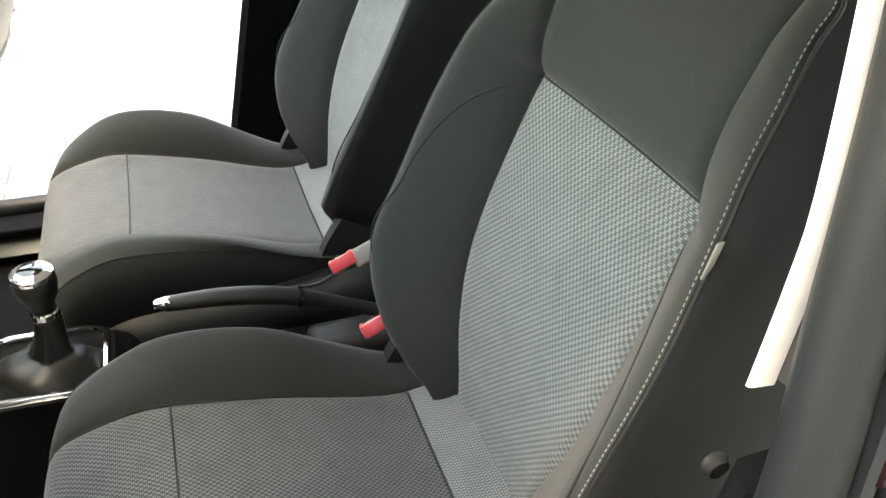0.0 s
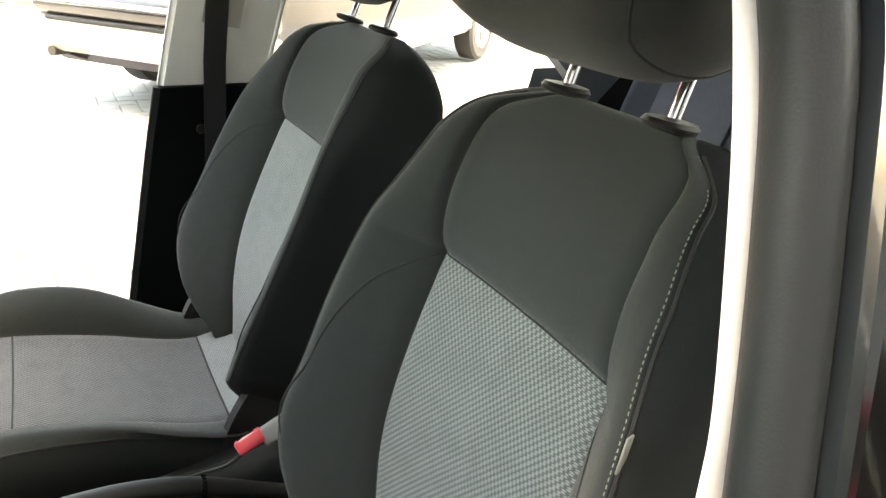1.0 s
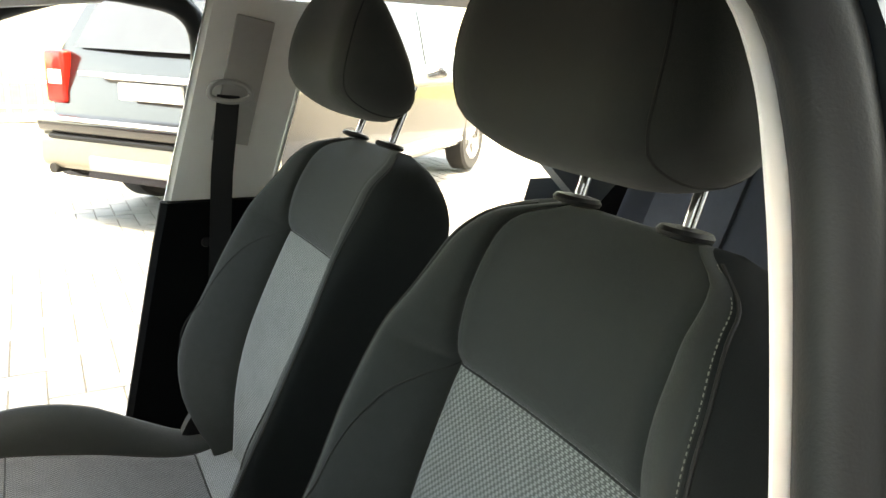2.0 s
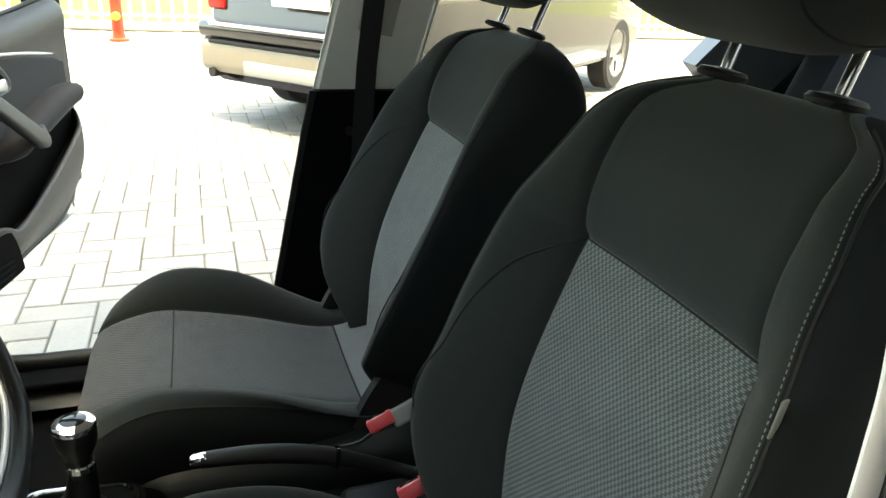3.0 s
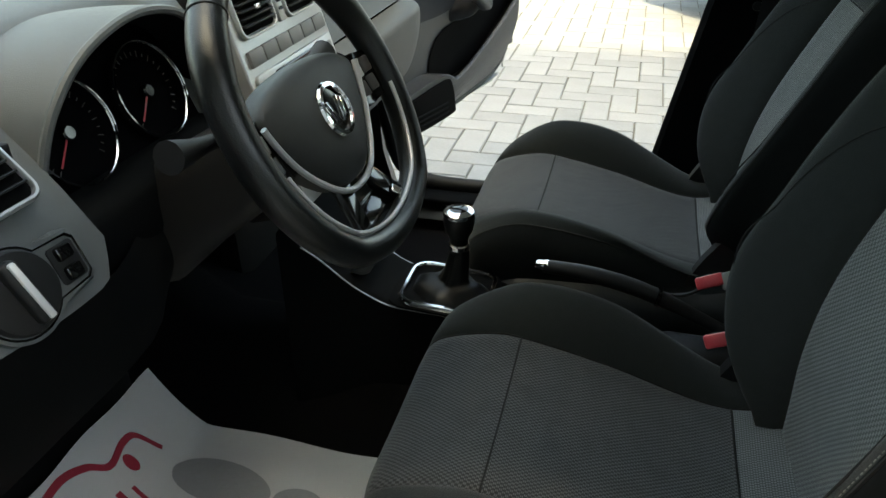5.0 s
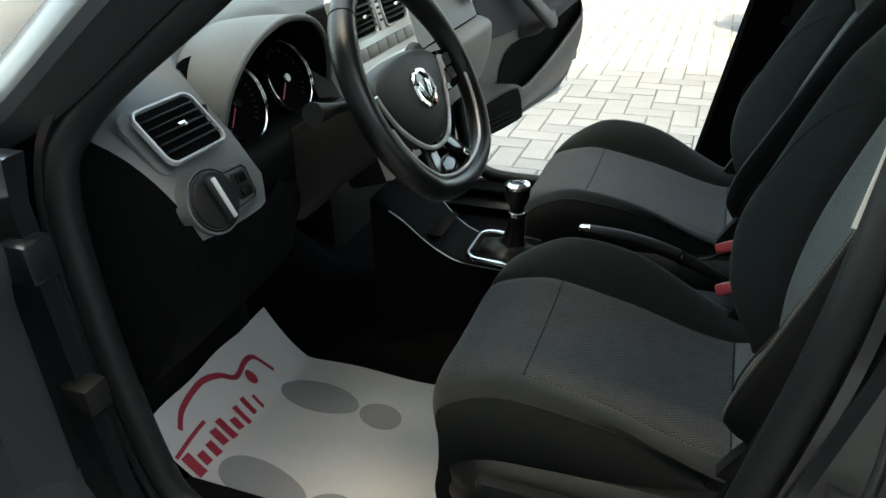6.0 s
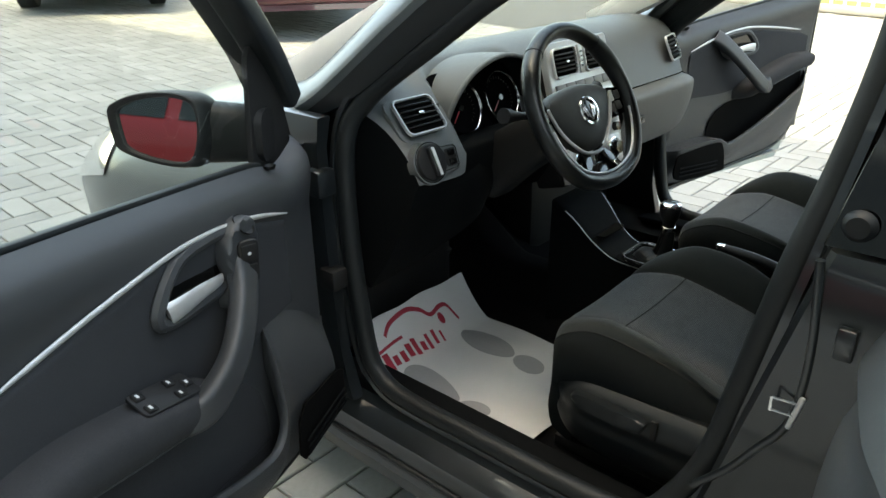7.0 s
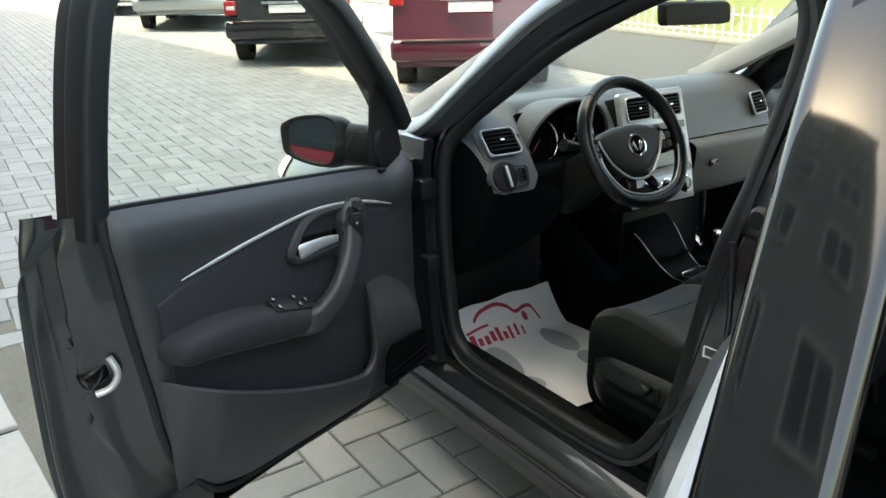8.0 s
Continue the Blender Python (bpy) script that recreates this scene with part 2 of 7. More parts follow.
def curve(knots, x):
    """A smooth line through knots (x, y), flat beyond the ends."""
    if x <= knots[0][0]:
        return knots[0][1]
    if x >= knots[-1][0]:
        return knots[-1][1]
    for k in range(len(knots) - 1):
        (x0, y0), (x1, y1) = knots[k], knots[k + 1]
        if x <= x1:
            ya, xa = (knots[k - 1][1], knots[k - 1][0]) if k else (y0, x0 - (x1 - x0))
            yb, xb = (knots[k + 2][1], knots[k + 2][0]) if k + 2 < len(knots) else (y1, x1 + (x1 - x0))
            m0, m1 = (y1 - ya) / (x1 - xa), (yb - y0) / (xb - x0)
            t, h = (x - x0) / (x1 - x0), x1 - x0
            return (2 * t**3 - 3 * t**2 + 1) * y0 + (t**3 - 2 * t**2 + t) * h * m0 + (-2 * t**3 + 3 * t**2) * y1 + (t**3 - t**2) * h * m1
    return knots[-1][1]


def smooth_path(pts, n=60, closed=False):
    """n points along a smooth line through pts, evenly by length."""
    P = [Vector(p) for p in pts]
    m, dense = len(P), []
    for k in range(m if closed else m - 1):
        a, b, c, d = (P[(k + q) % m] if closed else P[min(max(k + q, 0), m - 1)] for q in (-1, 0, 1, 2))
        for s in range(24):
            t = s / 24
            dense.append(0.5 * (2 * b + (c - a) * t + (2 * a - 5 * b + 4 * c - d) * t * t + (3 * b - a - 3 * c + d) * t**3))
    dense.append(P[0] if closed else P[-1])
    acc = [0.0]
    for a, b in zip(dense, dense[1:]):
        acc.append(acc[-1] + (b - a).length)
    res = []
    for k in range(n):
        want, q = acc[-1] * k / (n if closed else n - 1), 0
        while q < len(acc) - 2 and acc[q + 1] < want:
            q += 1
        t = (want - acc[q]) / max(acc[q + 1] - acc[q], 1e-9)
        res.append(dense[q].lerp(dense[q + 1], min(max(t, 0), 1)))
    return res


def sweep(pts, section, up=(0, 0, 1), closed=False, caps=True, scale=None):
    """A bar along pts whose section, (side, up) pairs, is kept square to the path."""
    bm = bmesh.new()
    n, up = len(pts), Vector(up)
    rings = []
    for k, p in enumerate(pts):
        a = pts[(k - 1) % n] if closed or k else pts[k]
        b = pts[(k + 1) % n] if closed or k < n - 1 else pts[k]
        d = (Vector(b) - Vector(a)).normalized()
        side = d.cross(up)
        side = side.normalized() if side.length > 1e-5 else Vector((1, 0, 0))
        v = side.cross(d).normalized()
        s = scale(k / max(n - 1, 1)) if scale else 1.0
        rings.append([bm.verts.new(Vector(p) + side * (q[0] * s) + v * (q[1] * s)) for q in section])
    m = len(section)
    for k in range(n if closed else n - 1):
        a, b = rings[k], rings[(k + 1) % n]
        for q in range(m):
            bm.faces.new((a[q], a[(q + 1) % m], b[(q + 1) % m], b[q]))
    if caps and not closed:
        bm.faces.new(rings[0][::-1])
        bm.faces.new(rings[-1])
    return bm


def circle(r, n=12, squash=1.0):
    return [(r * math.cos(2 * math.pi * k / n), r * squash * math.sin(2 * math.pi * k / n)) for k in range(n)]


def tube(pts, r, n=10, closed=False, up=(0, 0, 1), scale=None):
    return sweep([Vector(p) for p in pts], circle(r, n), up, closed, True, scale)


def box(c, s, bevel=0.006, seg=2, m=None):
    bm = bmesh.new()
    bmesh.ops.create_cube(bm, size=1.0)
    bmesh.ops.scale(bm, vec=s, verts=bm.verts)
    if bevel:
        bmesh.ops.bevel(bm, geom=bm.edges[:], offset=min(bevel, min(s) * 0.48), segments=seg, affect="EDGES", profile=0.5)
    if m is not None:
        bmesh.ops.transform(bm, matrix=m, verts=bm.verts)
    bmesh.ops.translate(bm, vec=c, verts=bm.verts)
    return bm


def lathe(profile, n=32, m=None):
    """Turns (radius, height) pairs about z."""
    bm = bmesh.new()
    rings = []
    for r, z in profile:
        if r < 1e-6:
            rings.append([bm.verts.new((0, 0, z))])
        else:
            rings.append([bm.verts.new((r * math.cos(2 * math.pi * k / n), r * math.sin(2 * math.pi * k / n), z)) for k in range(n)])
    for a, b in zip(rings, rings[1:]):
        for k in range(n):
            if len(a) == 1 and len(b) == 1:
                continue
            if len(a) == 1:
                bm.faces.new((a[0], b[(k + 1) % n], b[k]))
            elif len(b) == 1:
                bm.faces.new((a[k], a[(k + 1) % n], b[0]))
            else:
                bm.faces.new((a[k], a[(k + 1) % n], b[(k + 1) % n], b[k]))
    if m is not None:
        bmesh.ops.transform(bm, matrix=m, verts=bm.verts)
    return bm


def plate(outline, thick, m=None, bevel=0.0, seg=2):
    """A flat piece: the outline (x, y) lies at height thick, its back at 0."""
    bm = bmesh.new()
    lo = [bm.verts.new((x, y, 0)) for x, y in outline]
    hi = [bm.verts.new((x, y, thick)) for x, y in outline]
    n = len(outline)
    top = bm.faces.new(hi)
    bm.faces.new(lo[::-1])
    for k in range(n):
        bm.faces.new((lo[k], lo[(k + 1) % n], hi[(k + 1) % n], hi[k]))
    if bevel:
        bmesh.ops.bevel(bm, geom=list(top.edges), offset=bevel, segments=seg, affect="EDGES", profile=0.5)
    if m is not None:
        bmesh.ops.transform(bm, matrix=m, verts=bm.verts)
    return bm


def rrect(w, h, r, n=5, cx=0.0, cy=0.0):
    res = []
    for sx, sy, a0 in ((1, 1, 0), (-1, 1, 90), (-1, -1, 180), (1, -1, 270)):
        for k in range(n + 1):
            a = radians(a0 + 90 * k / n)
            res.append((cx + sx * (w / 2 - r) + r * math.cos(a), cy + sy * (h / 2 - r) + r * math.sin(a)))
    return res


def frame_of(o, x, y):
    """A pose with origin o, whose local x and y point along the given directions."""
    x = Vector(x).normalized()
    z = x.cross(Vector(y)).normalized()
    y = z.cross(x)
    return Matrix(((x[0], y[0], z[0], o[0]), (x[1], y[1], z[1], o[1]), (x[2], y[2], z[2], o[2]), (0, 0, 0, 1)))


def ring(outer, inner, thick, m=None, bevel=0.0):
    """A flat frame between two outlines with the same number of points."""
    bm = bmesh.new()
    n = len(outer)
    v = [[bm.verts.new((x, y, z)) for x, y in o] for o, z in ((outer, 0), (outer, thick * 0.7), ([(a[0] * 0.75 + b[0] * 0.25, a[1] * 0.75 + b[1] * 0.25) for a, b in zip(outer, inner)], thick), ([(a[0] * 0.25 + b[0] * 0.75, a[1] * 0.25 + b[1] * 0.75) for a, b in zip(outer, inner)], thick), (inner, thick * 0.7), (inner, 0))]
    for a, b in zip(v, v[1:] + v[:1]):
        for k in range(n):
            bm.faces.new((a[k], a[(k + 1) % n], b[(k + 1) % n], b[k]))
    if m is not None:
        bmesh.ops.transform(bm, matrix=m, verts=bm.verts)
    return bm


def joined(*bms):
    """Several bmeshes as one."""
    res = bmesh.new()
    for b in bms:
        me = bpy.data.meshes.new("tmp")
        b.to_mesh(me)
        b.free()
        res.from_mesh(me)
        bpy.data.meshes.remove(me)
    return res


def moved(bm, m):
    bmesh.ops.transform(bm, matrix=m, verts=bm.verts)
    return bm

# ---- ground ----
def paver_cells(x0, x1, y0, y1, w=0.13):
    """The blocks of a square herringbone: centre, length along x, length along y."""
    res = []
    for i in range(int(x0 / w), int(x1 / w)):
        for j in range(int(y0 / w), int(y1 / w)):
            k = (i - j) % 4
            if k == 0:
                res.append(((i + 1) * w, (j + 0.5) * w, 2 * w, w))
            elif k == 3:
                res.append(((i + 0.5) * w, (j + 1) * w, w, 2 * w))
    return res


def paver_shape(lx, ly, gap=0.007, h=0.02, b=0.004):
    x, y = lx / 2 - gap / 2, ly / 2 - gap / 2
    v = [(sx * x, sy * y, -h) for sx, sy in ((-1, -1), (1, -1), (1, 1), (-1, 1))]
    v += [(sx * x, sy * y, -b) for sx, sy in ((-1, -1), (1, -1), (1, 1), (-1, 1))]
    v += [(sx * (x - b), sy * (y - b), 0) for sx, sy in ((-1, -1), (1, -1), (1, 1), (-1, 1))]
    f = [(8, 9, 10, 11)]
    for a in (0, 4):
        f += [(a + k, a + (k + 1) % 4, a + 4 + (k + 1) % 4, a + 4 + k) for k in range(4)]
    return v, f


def yard_z(x):
    """The yard is level beside the car and climbs gently towards the far row of cars."""
    d = min(max(0.0, -x - 1.4), 40.0)
    return 0.062 * d * d / (d + 1.0)


_xs = [-900, -60, -41.4] + lin(-40, -1.4, 50) + [20, 900]
ground = solo("ground", grid(lambda u, v: Vector((u, v, -0.009 + yard_z(u))), _xs, [-900, -60, -20, 0, 20, 60, 900]), M_JOINT, "dusty joint sand and bare yard ground under the pavers", "ground", kind="structure")


# ---- seats ----
def seat(m, label, cdx=0.0, stitched=True, recline=17.0):
    """A front seat; stitched: the driver's, with its outer side towards -y."""
    s = thing("front_seat_unit", label, "car seat", m, group="front seats")
    cr, sr = math.cos(radians(recline)), math.sin(radians(recline))
    ax_h, ax_f, org = Vector((sr, 0, cr)), Vector((-cr, 0, sr)), Vector((0.041, 0, 0.507))
    WI, HS, TOP = 0.150, 0.489, 0.702
    Wk = ((-0.06, 0.135), (0.02, 0.152), (0.06, 0.186), (0.10, 0.228), (0.15, 0.262), (0.30, 0.264), (0.45, 0.256), (0.55, 0.250), (0.60, 0.244), (0.64, 0.230), (0.67, 0.205), (0.69, 0.170), (TOP, 0.125))
    CAk = ((-0.06, 0.112), (0.0, 0.116), (0.03, 0.126), (0.06, 0.150), (0.10, 0.200), (0.14, 0.236), (0.2, 0.255), (0.3, 0.251), (0.4, 0.245), (0.5, 0.226), (0.55, 0.208), (0.59, 0.197), (0.63, 0.184), (0.67, 0.162), (TOP, 0.10))
    CFk = ((-0.06, -0.045), (0.02, -0.010), (0.06, 0.036), (0.10, 0.070), (0.18, 0.092), (0.3, 0.086), (0.4, 0.080), (0.5, 0.071), (0.55, 0.059), (0.59, 0.048), (0.63, 0.038), (0.67, 0.020), (TOP, 0.0))
    Ik = ((-0.06, 0.105), (0.06, 0.112), (0.14, 0.130), (0.22, 0.150), (0.3, 0.157), (0.38, 0.156), (HS, WI), (0.56, 0.147), (0.62, 0.145), (0.67, 0.136), (TOP, 0.085))
    Fk = ((-0.06, -0.055), (0.0, -0.050), (0.07, -0.030), (0.15, -0.008), (0.25, 0.004), (0.35, 0.006), (HS - 0.008, 0.003), (HS, 0.001), (HS + 0.012, 0.012), (HS + 0.04, 0.022), (0.58, 0.026), (0.66, 0.014), (TOP, -0.006))

    def section(h):
        W, CA, CF, I, F0 = curve(Wk, h), curve(CAk, h), curve(CFk, h), curve(Ik, h), curve(Fk, h)
        bk = curve(((-0.06, -0.10), (0.2, -0.125), (0.45, -0.118), (0.6, -0.11), (TOP, -0.09)), h)
        c = 1.0 if h < 0.62 else math.sqrt(max(0.0, 1 - ((h - 0.62) / (TOP - 0.62)) ** 2)) * 0.98 + 0.02
        L, D = CA - I, CF - F0
        pr = [(0, F0 - 0.004), (I * 0.35, F0 - 0.003), (I * 0.7, F0), (I * 0.93, F0 + 0.003), (I, F0 - 0.002), (I + 0.08 * L, F0 + 0.008 + 0.06 * D), (I + 0.32 * L, F0 + 0.010 + 0.34 * D), (I + 0.60 * L, F0 + 0.008 + 0.68 * D), (I + 0.84 * L, F0 + 0.003 + 0.95 * D), (CA, CF), (CA + 0.006 + 0.35 * (W - CA - 0.006), CF - 0.010), (CA + 0.5 * (W - CA) + 0.35 * (W - CA), CF - 0.032), (W + 0.001, CF * 0.3 - 0.045), (W - 0.002, bk * 0.7), (W - 0.018, bk + 0.008), (W - 0.05, bk), (W * 0.4, bk - 0.004), (0, bk - 0.005)]
        fm = -0.035
        return [(a, fm + (f - fm) * c) for a, f in pr]
    hs = lin(-0.05, HS - 0.004, 34) + [HS - 0.001, HS + 0.002, HS + 0.006] + lin(HS + 0.012, 0.62, 10) + [0.62 + (TOP - 0.62) * math.sin(radians(a)) for a in range(8, 89, 8)] + [TOP]
    full = [section(h) + [(-a, f) for a, f in section(h)[-2:0:-1]] for h in hs]

    def dense(sc):
        """Twice as many points round the section, on a smooth closed line."""
        n, res = len(sc), []
        for k in range(n):
            a, b, c, d = (Vector(sc[(k + q) % n]) for q in (-1, 0, 1, 2))
            res += [b, (-a + 9 * b + 9 * c - d) / 16]
        return res
    pts = [[org + h * ax_h + p[1] * ax_f + Vector((0, p[0], 0)) for p in dense(sc)] for h, sc in zip(hs, full)]
    N = len(pts[0])
    ih = len([h for h in hs if h < HS])

    def piece(name, cols, r0, r1, material, label=""):
        bm = bmesh.new()
        cache = {}

        def vert(r, c):
            key = (r, c % N)
            if key not in cache:
                cache[key] = bm.verts.new(pts[r][c % N])
            return cache[key]
        for r in range(r0, r1):
            for c in cols:
                bm.faces.new((vert(r, c), vert(r, c + 1), vert(r + 1, c + 1), vert(r + 1, c)))
        return part(name, bm, material, s, label, sharp=60)
    piece("back_insert", range(-8, 8), 0, ih, M_WEAVE_B, "grey woven cloth backrest panel")
    piece("shoulder_panel", range(-8, 8), ih, len(hs) - 1, M_CLOTH)
    for sg in (1, -1):
        piece("bolster", range(8, 18) if sg > 0 else range(-18, -8), 0, len(hs) - 1, M_CLOTH)
        piece("side_panel", range(18, 28) if sg > 0 else range(-28, -18), 0, len(hs) - 1, M_SIDE, "black cloth side of the backrest")
    piece("back_cover", range(28, N - 28), 0, len(hs) - 1, M_PLASTIC, "black rear cover of the backrest")

    def surf(h, col):
        lo = max(k for k in range(len(hs)) if hs[k] <= h + 1e-9)
        hi = min(lo + 1, len(hs) - 1)
        t = (h - hs[lo]) / max(hs[hi] - hs[lo], 1e-9)
        c0 = int(math.floor(col))
        g = col - c0
        P = lambda r: pts[r][c0 % N].lerp(pts[r][(c0 + 1) % N], g)
        return P(lo).lerp(P(hi), t)
    for sg in (1, -1):
        part("seam", tube([surf(h, sg * 8) for h in lin(0.0, 0.66, 60)], 0.0016, 6), M_SEAM, s)
        arc = ((HS, 8), (0.480, 9.6), (0.455, 11.8), (0.42, 13.6), (0.36, 15.2), (0.29, 16.2), (0.18, 17.0), (0.02, 17.6))
        part("seam", tube(smooth_path([surf(h, sg * c) for h, c in arc], 50), 0.0013, 6), M_SEAM, s)
        part("piping", tube(smooth_path([surf(h, sg * 18.5) for h in lin(0.0, 0.69, 28)], 80), 0.0018, 6), M_SEAM, s)
    part("seam", tube([surf(HS, c) for c in lin(-8, 8, 40)], 0.0018, 6), M_SEAM, s)
    line = smooth_path([surf(h, -17.7) for h in lin(0.03, 0.69, 28)], 150)
    st = [tube([line[k], line[k] + (line[k + 1] - line[k]) * 0.55], 0.00055, 5) for k in range(0, 149)]
    if stitched:
        part("stitching", joined(*st), M_STITCH, s, "pale contrast stitching")
    tg = surf(0.490, -18.4)
    if stitched:
        part("airbag_tag", box(tg + Vector((-0.004, -0.004, 0.0)), (0.010, 0.002, 0.030), 0.001, m=pose(0, 0, 0, 0, 10, 0) @ pose(0, 0, 0, 0, 0, 20)), M_STITCH, s, "small grey fabric tag")

    # cushion
    Xk = [(a, b + cdx * min(1.0, 2 - 2 * a)) for a, b in ((0, -0.385), (0.1, -0.425), (0.2, -0.440), (0.3, -0.432), (0.38, -0.405), (0.5, -0.333), (0.58, -0.285), (0.75, -0.15), (0.9, 0.01), (1.0, 0.12))]
    Zk = ((0, 0.405), (0.1, 0.435), (0.2, 0.492), (0.3, 0.540), (0.38, 0.565), (0.5, 0.586), (0.58, 0.587), (0.75, 0.558), (0.9, 0.513), (0.97, 0.528), (1.0, 0.545))
    CBk = ((0, 0.0), (0.2, -0.004), (0.34, 0.006), (0.5, 0.036), (0.62, 0.060), (0.74, 0.064), (0.84, 0.040), (0.93, 0.010), (1.0, -0.004))
    CI = 0.152
    v_seam, v_strip = 0.583, 0.915

    def csec(v, low=1.0):
        x, z, B = curve(Xk, v), curve(Zk, v), curve(CBk, v) * low
        W = curve(((0, 0.222), (0.2, 0.240), (0.4, 0.252), (0.7, 0.242), (0.85, 0.222), (1.0, 0.20)), v)
        pr = [(0, -0.003), (0.35 * CI, -0.002), (0.7 * CI, 0.001), (0.94 * CI, 0.003), (CI, -0.001), (CI + 0.007, 0.008 + 0.15 * B), (CI + 0.024, 0.010 + 0.6 * B), (CI + 0.05, 0.010 + 0.95 * B), (CI + 0.062, 0.006 + B), (W - 0.020, 0.75 * B), (W - 0.004, 0.25 * B - 0.012), (W, -0.038), (W - 0.004, -0.07), (W - 0.012, -0.105)]
        return [(a, dz) for a, dz in pr], x, z
    cv = lin(0, v_seam - 0.004, 22) + [v_seam, v_seam + 0.004] + lin(v_seam + 0.02, v_strip - 0.003, 14) + [v_strip, v_strip + 0.003] + lin(v_strip + 0.02, 1, 5)
    rows = []
    for v in cv:
        halves = []
        for low in (0.45, 1.0):
            pr, x, z = csec(v, low)
            half = []
            for k in range(len(pr)):
                half.append(pr[k])
                if k < len(pr) - 1:
                    a, b, c, d = (Vector(pr[min(max(k + q, 0), len(pr) - 1)]) for q in (-1, 0, 1, 2))
                    half.append(tuple((-a + 9 * b + 9 * c - d) / 16))
            halves.append(half)
        near, half = halves
        tilt = 1.0 if v > 0.3 else max(0.25, v / 0.3)
        rows.append([Vector((x + (0.115 if stitched and p[0] < 0 else 0.060 if stitched else 0.10) * max(0.0, (abs(p[0]) - 0.09) / 0.16) ** 2 * max(0.0, 1 - v / 0.5) + (1 - tilt) * (-0.5) * abs(min(0, p[1])) - (1 - tilt) * 0.8 * max(0, p[1]), p[0], z + p[1] * (tilt if p[1] > 0 else 1))) for p in ([(-a, d) for a, d in near[:0:-1]] + half)])
    n = len(rows[0])
    mid = n // 2

    def cpiece(name, c0, c1, r0, r1, material, label=""):
        bm = bmesh.new()
        vs = [[bm.verts.new(rows[r][c]) for c in range(c0, c1 + 1)] for r in range(r0, r1 + 1)]
        for a, b in zip(vs, vs[1:]):
            for k in range(len(a) - 1):
                bm.faces.new((a[k], a[k + 1], b[k + 1], b[k]))
        return part(name, bm, material, s, label, sharp=60)
    i1, i2, L = cv.index(v_seam), cv.index(v_strip), len(cv) - 1
    i0 = min(k for k in range(len(cv)) if cv[k] > 0.27)
    i00 = min(k for k in range(len(cv)) if cv[k] > 0.15)
    cpiece("cushion_apron", mid - 8, mid + 8, 0, i00, M_SIDE, "black cloth apron under the cushion")
    cpiece("cushion_face", mid - 8, mid + 8, i00, i0, M_CLOTH)
    cpiece("cushion_front", mid - 8, mid + 8, i0, i1, M_WEAVE_C, "dark woven cloth front of the cushion")
    cpiece("cushion_insert", mid - 8, mid + 8, i1, i2, M_WEAVE_C, "dark woven cloth cushion centre")
    cpiece("cushion_strip", mid - 8, mid + 8, i2, L, M_STRIP, "lighter grey cloth strip at the back of the cushion")
    cpiece("cushion_bolster", 8, mid - 8, 0, L, M_CLOTH)
    cpiece("cushion_bolster", mid + 8, n - 9, 0, L, M_CLOTH)
    cpiece("cushion_skirt", 0, 8, 0, L, M_SIDE, "black cloth skirt of the cushion")
    cpiece("cushion_skirt", n - 9, n - 1, 0, L, M_SIDE, "black cloth skirt of the cushion")
    for c in (mid - 8, mid + 8):
        part("seam", tube([r[c] + Vector((0, 0, 0.001)) for r in rows], 0.0016, 6), M_SEAM, s)
    part("seam", tube([rows[i1][c] for c in range(mid - 8, mid + 9)], 0.0015, 6), M_SEAM, s)
    part("seam", tube([rows[i2][c] for c in range(mid - 8, mid + 9)], 0.0018, 6), M_SEAM, s)
    for c in (8, n - 9):
        part("piping", tube(smooth_path([r[c] for r in rows[4:]], 60), 0.0016, 6), M_SEAM, s)
    # base, side covers, lever, rails
    part("seat_base", box((-0.15, 0, 0.375), (0.46, 0.40, 0.16), 0.03, 3), M_CARPET, s)

    def cover(u, v):
        """u from the front to the back, v from the tucked-in foot to the tucked-in top."""
        top = curve(((-0.40, 0.470), (-0.37, 0.487), (-0.28, 0.496), (-0.10, 0.499), (0.02, 0.505), (0.10, 0.525), (0.17, 0.52)), u)
        foot = curve(((-0.40, 0.385), (-0.37, 0.352), (-0.30, 0.335), (0.0, 0.328), (0.17, 0.345)), u)
        z = foot + (top - foot) * min(1, max(0, v))
        bulge = 1 - (2 * min(1, max(0, v)) - 1) ** 4
        y = 0.238 + 0.030 * bulge - 0.052 * (max(0, -0.29 - u) / 0.11) ** 2 - 0.004 * math.exp(-((z - 0.425) / 0.012) ** 2)
        return Vector((u, -(y - 0.05 * (max(0, v - 1) + max(0, -v)) / 0.1), z))
    for sg in (-1, 1):
        bm = grid(cover, lin(-0.40, 0.17, 34), [-0.1] + lin(0, 1, 18) + [1.1])
        if sg > 0:
            bmesh.ops.scale(bm, vec=(1, -0.93, 1), verts=bm.verts)
            bmesh.ops.reverse_faces(bm, faces=bm.faces)
        part("side_cover", bm, M_COVER, s, "black plastic seat side cover")
        part("seat_rail", box((-0.12, sg * 0.19, 0.285), (0.56, 0.035, 0.03), 0.006), M_PLASTIC, s)
    for sg in (-1, 1):
        rc = [(p.x, p.y) for p in smooth_path([(-0.01, 0.47, 0), (0.07, 0.46, 0), (0.115, 0.53, 0), (0.125, 0.60, 0), (0.085, 0.645, 0), (0.045, 0.60, 0), (0.01, 0.54, 0)], 30, True)]
        part("recliner_cover", plate(rc, 0.022, frame_of((0, sg * 0.20 + 0.011, 0), (1, 0, 0), (0, 0, 1)), 0.006, 3), M_PLASTIC, s, "black recliner cover")
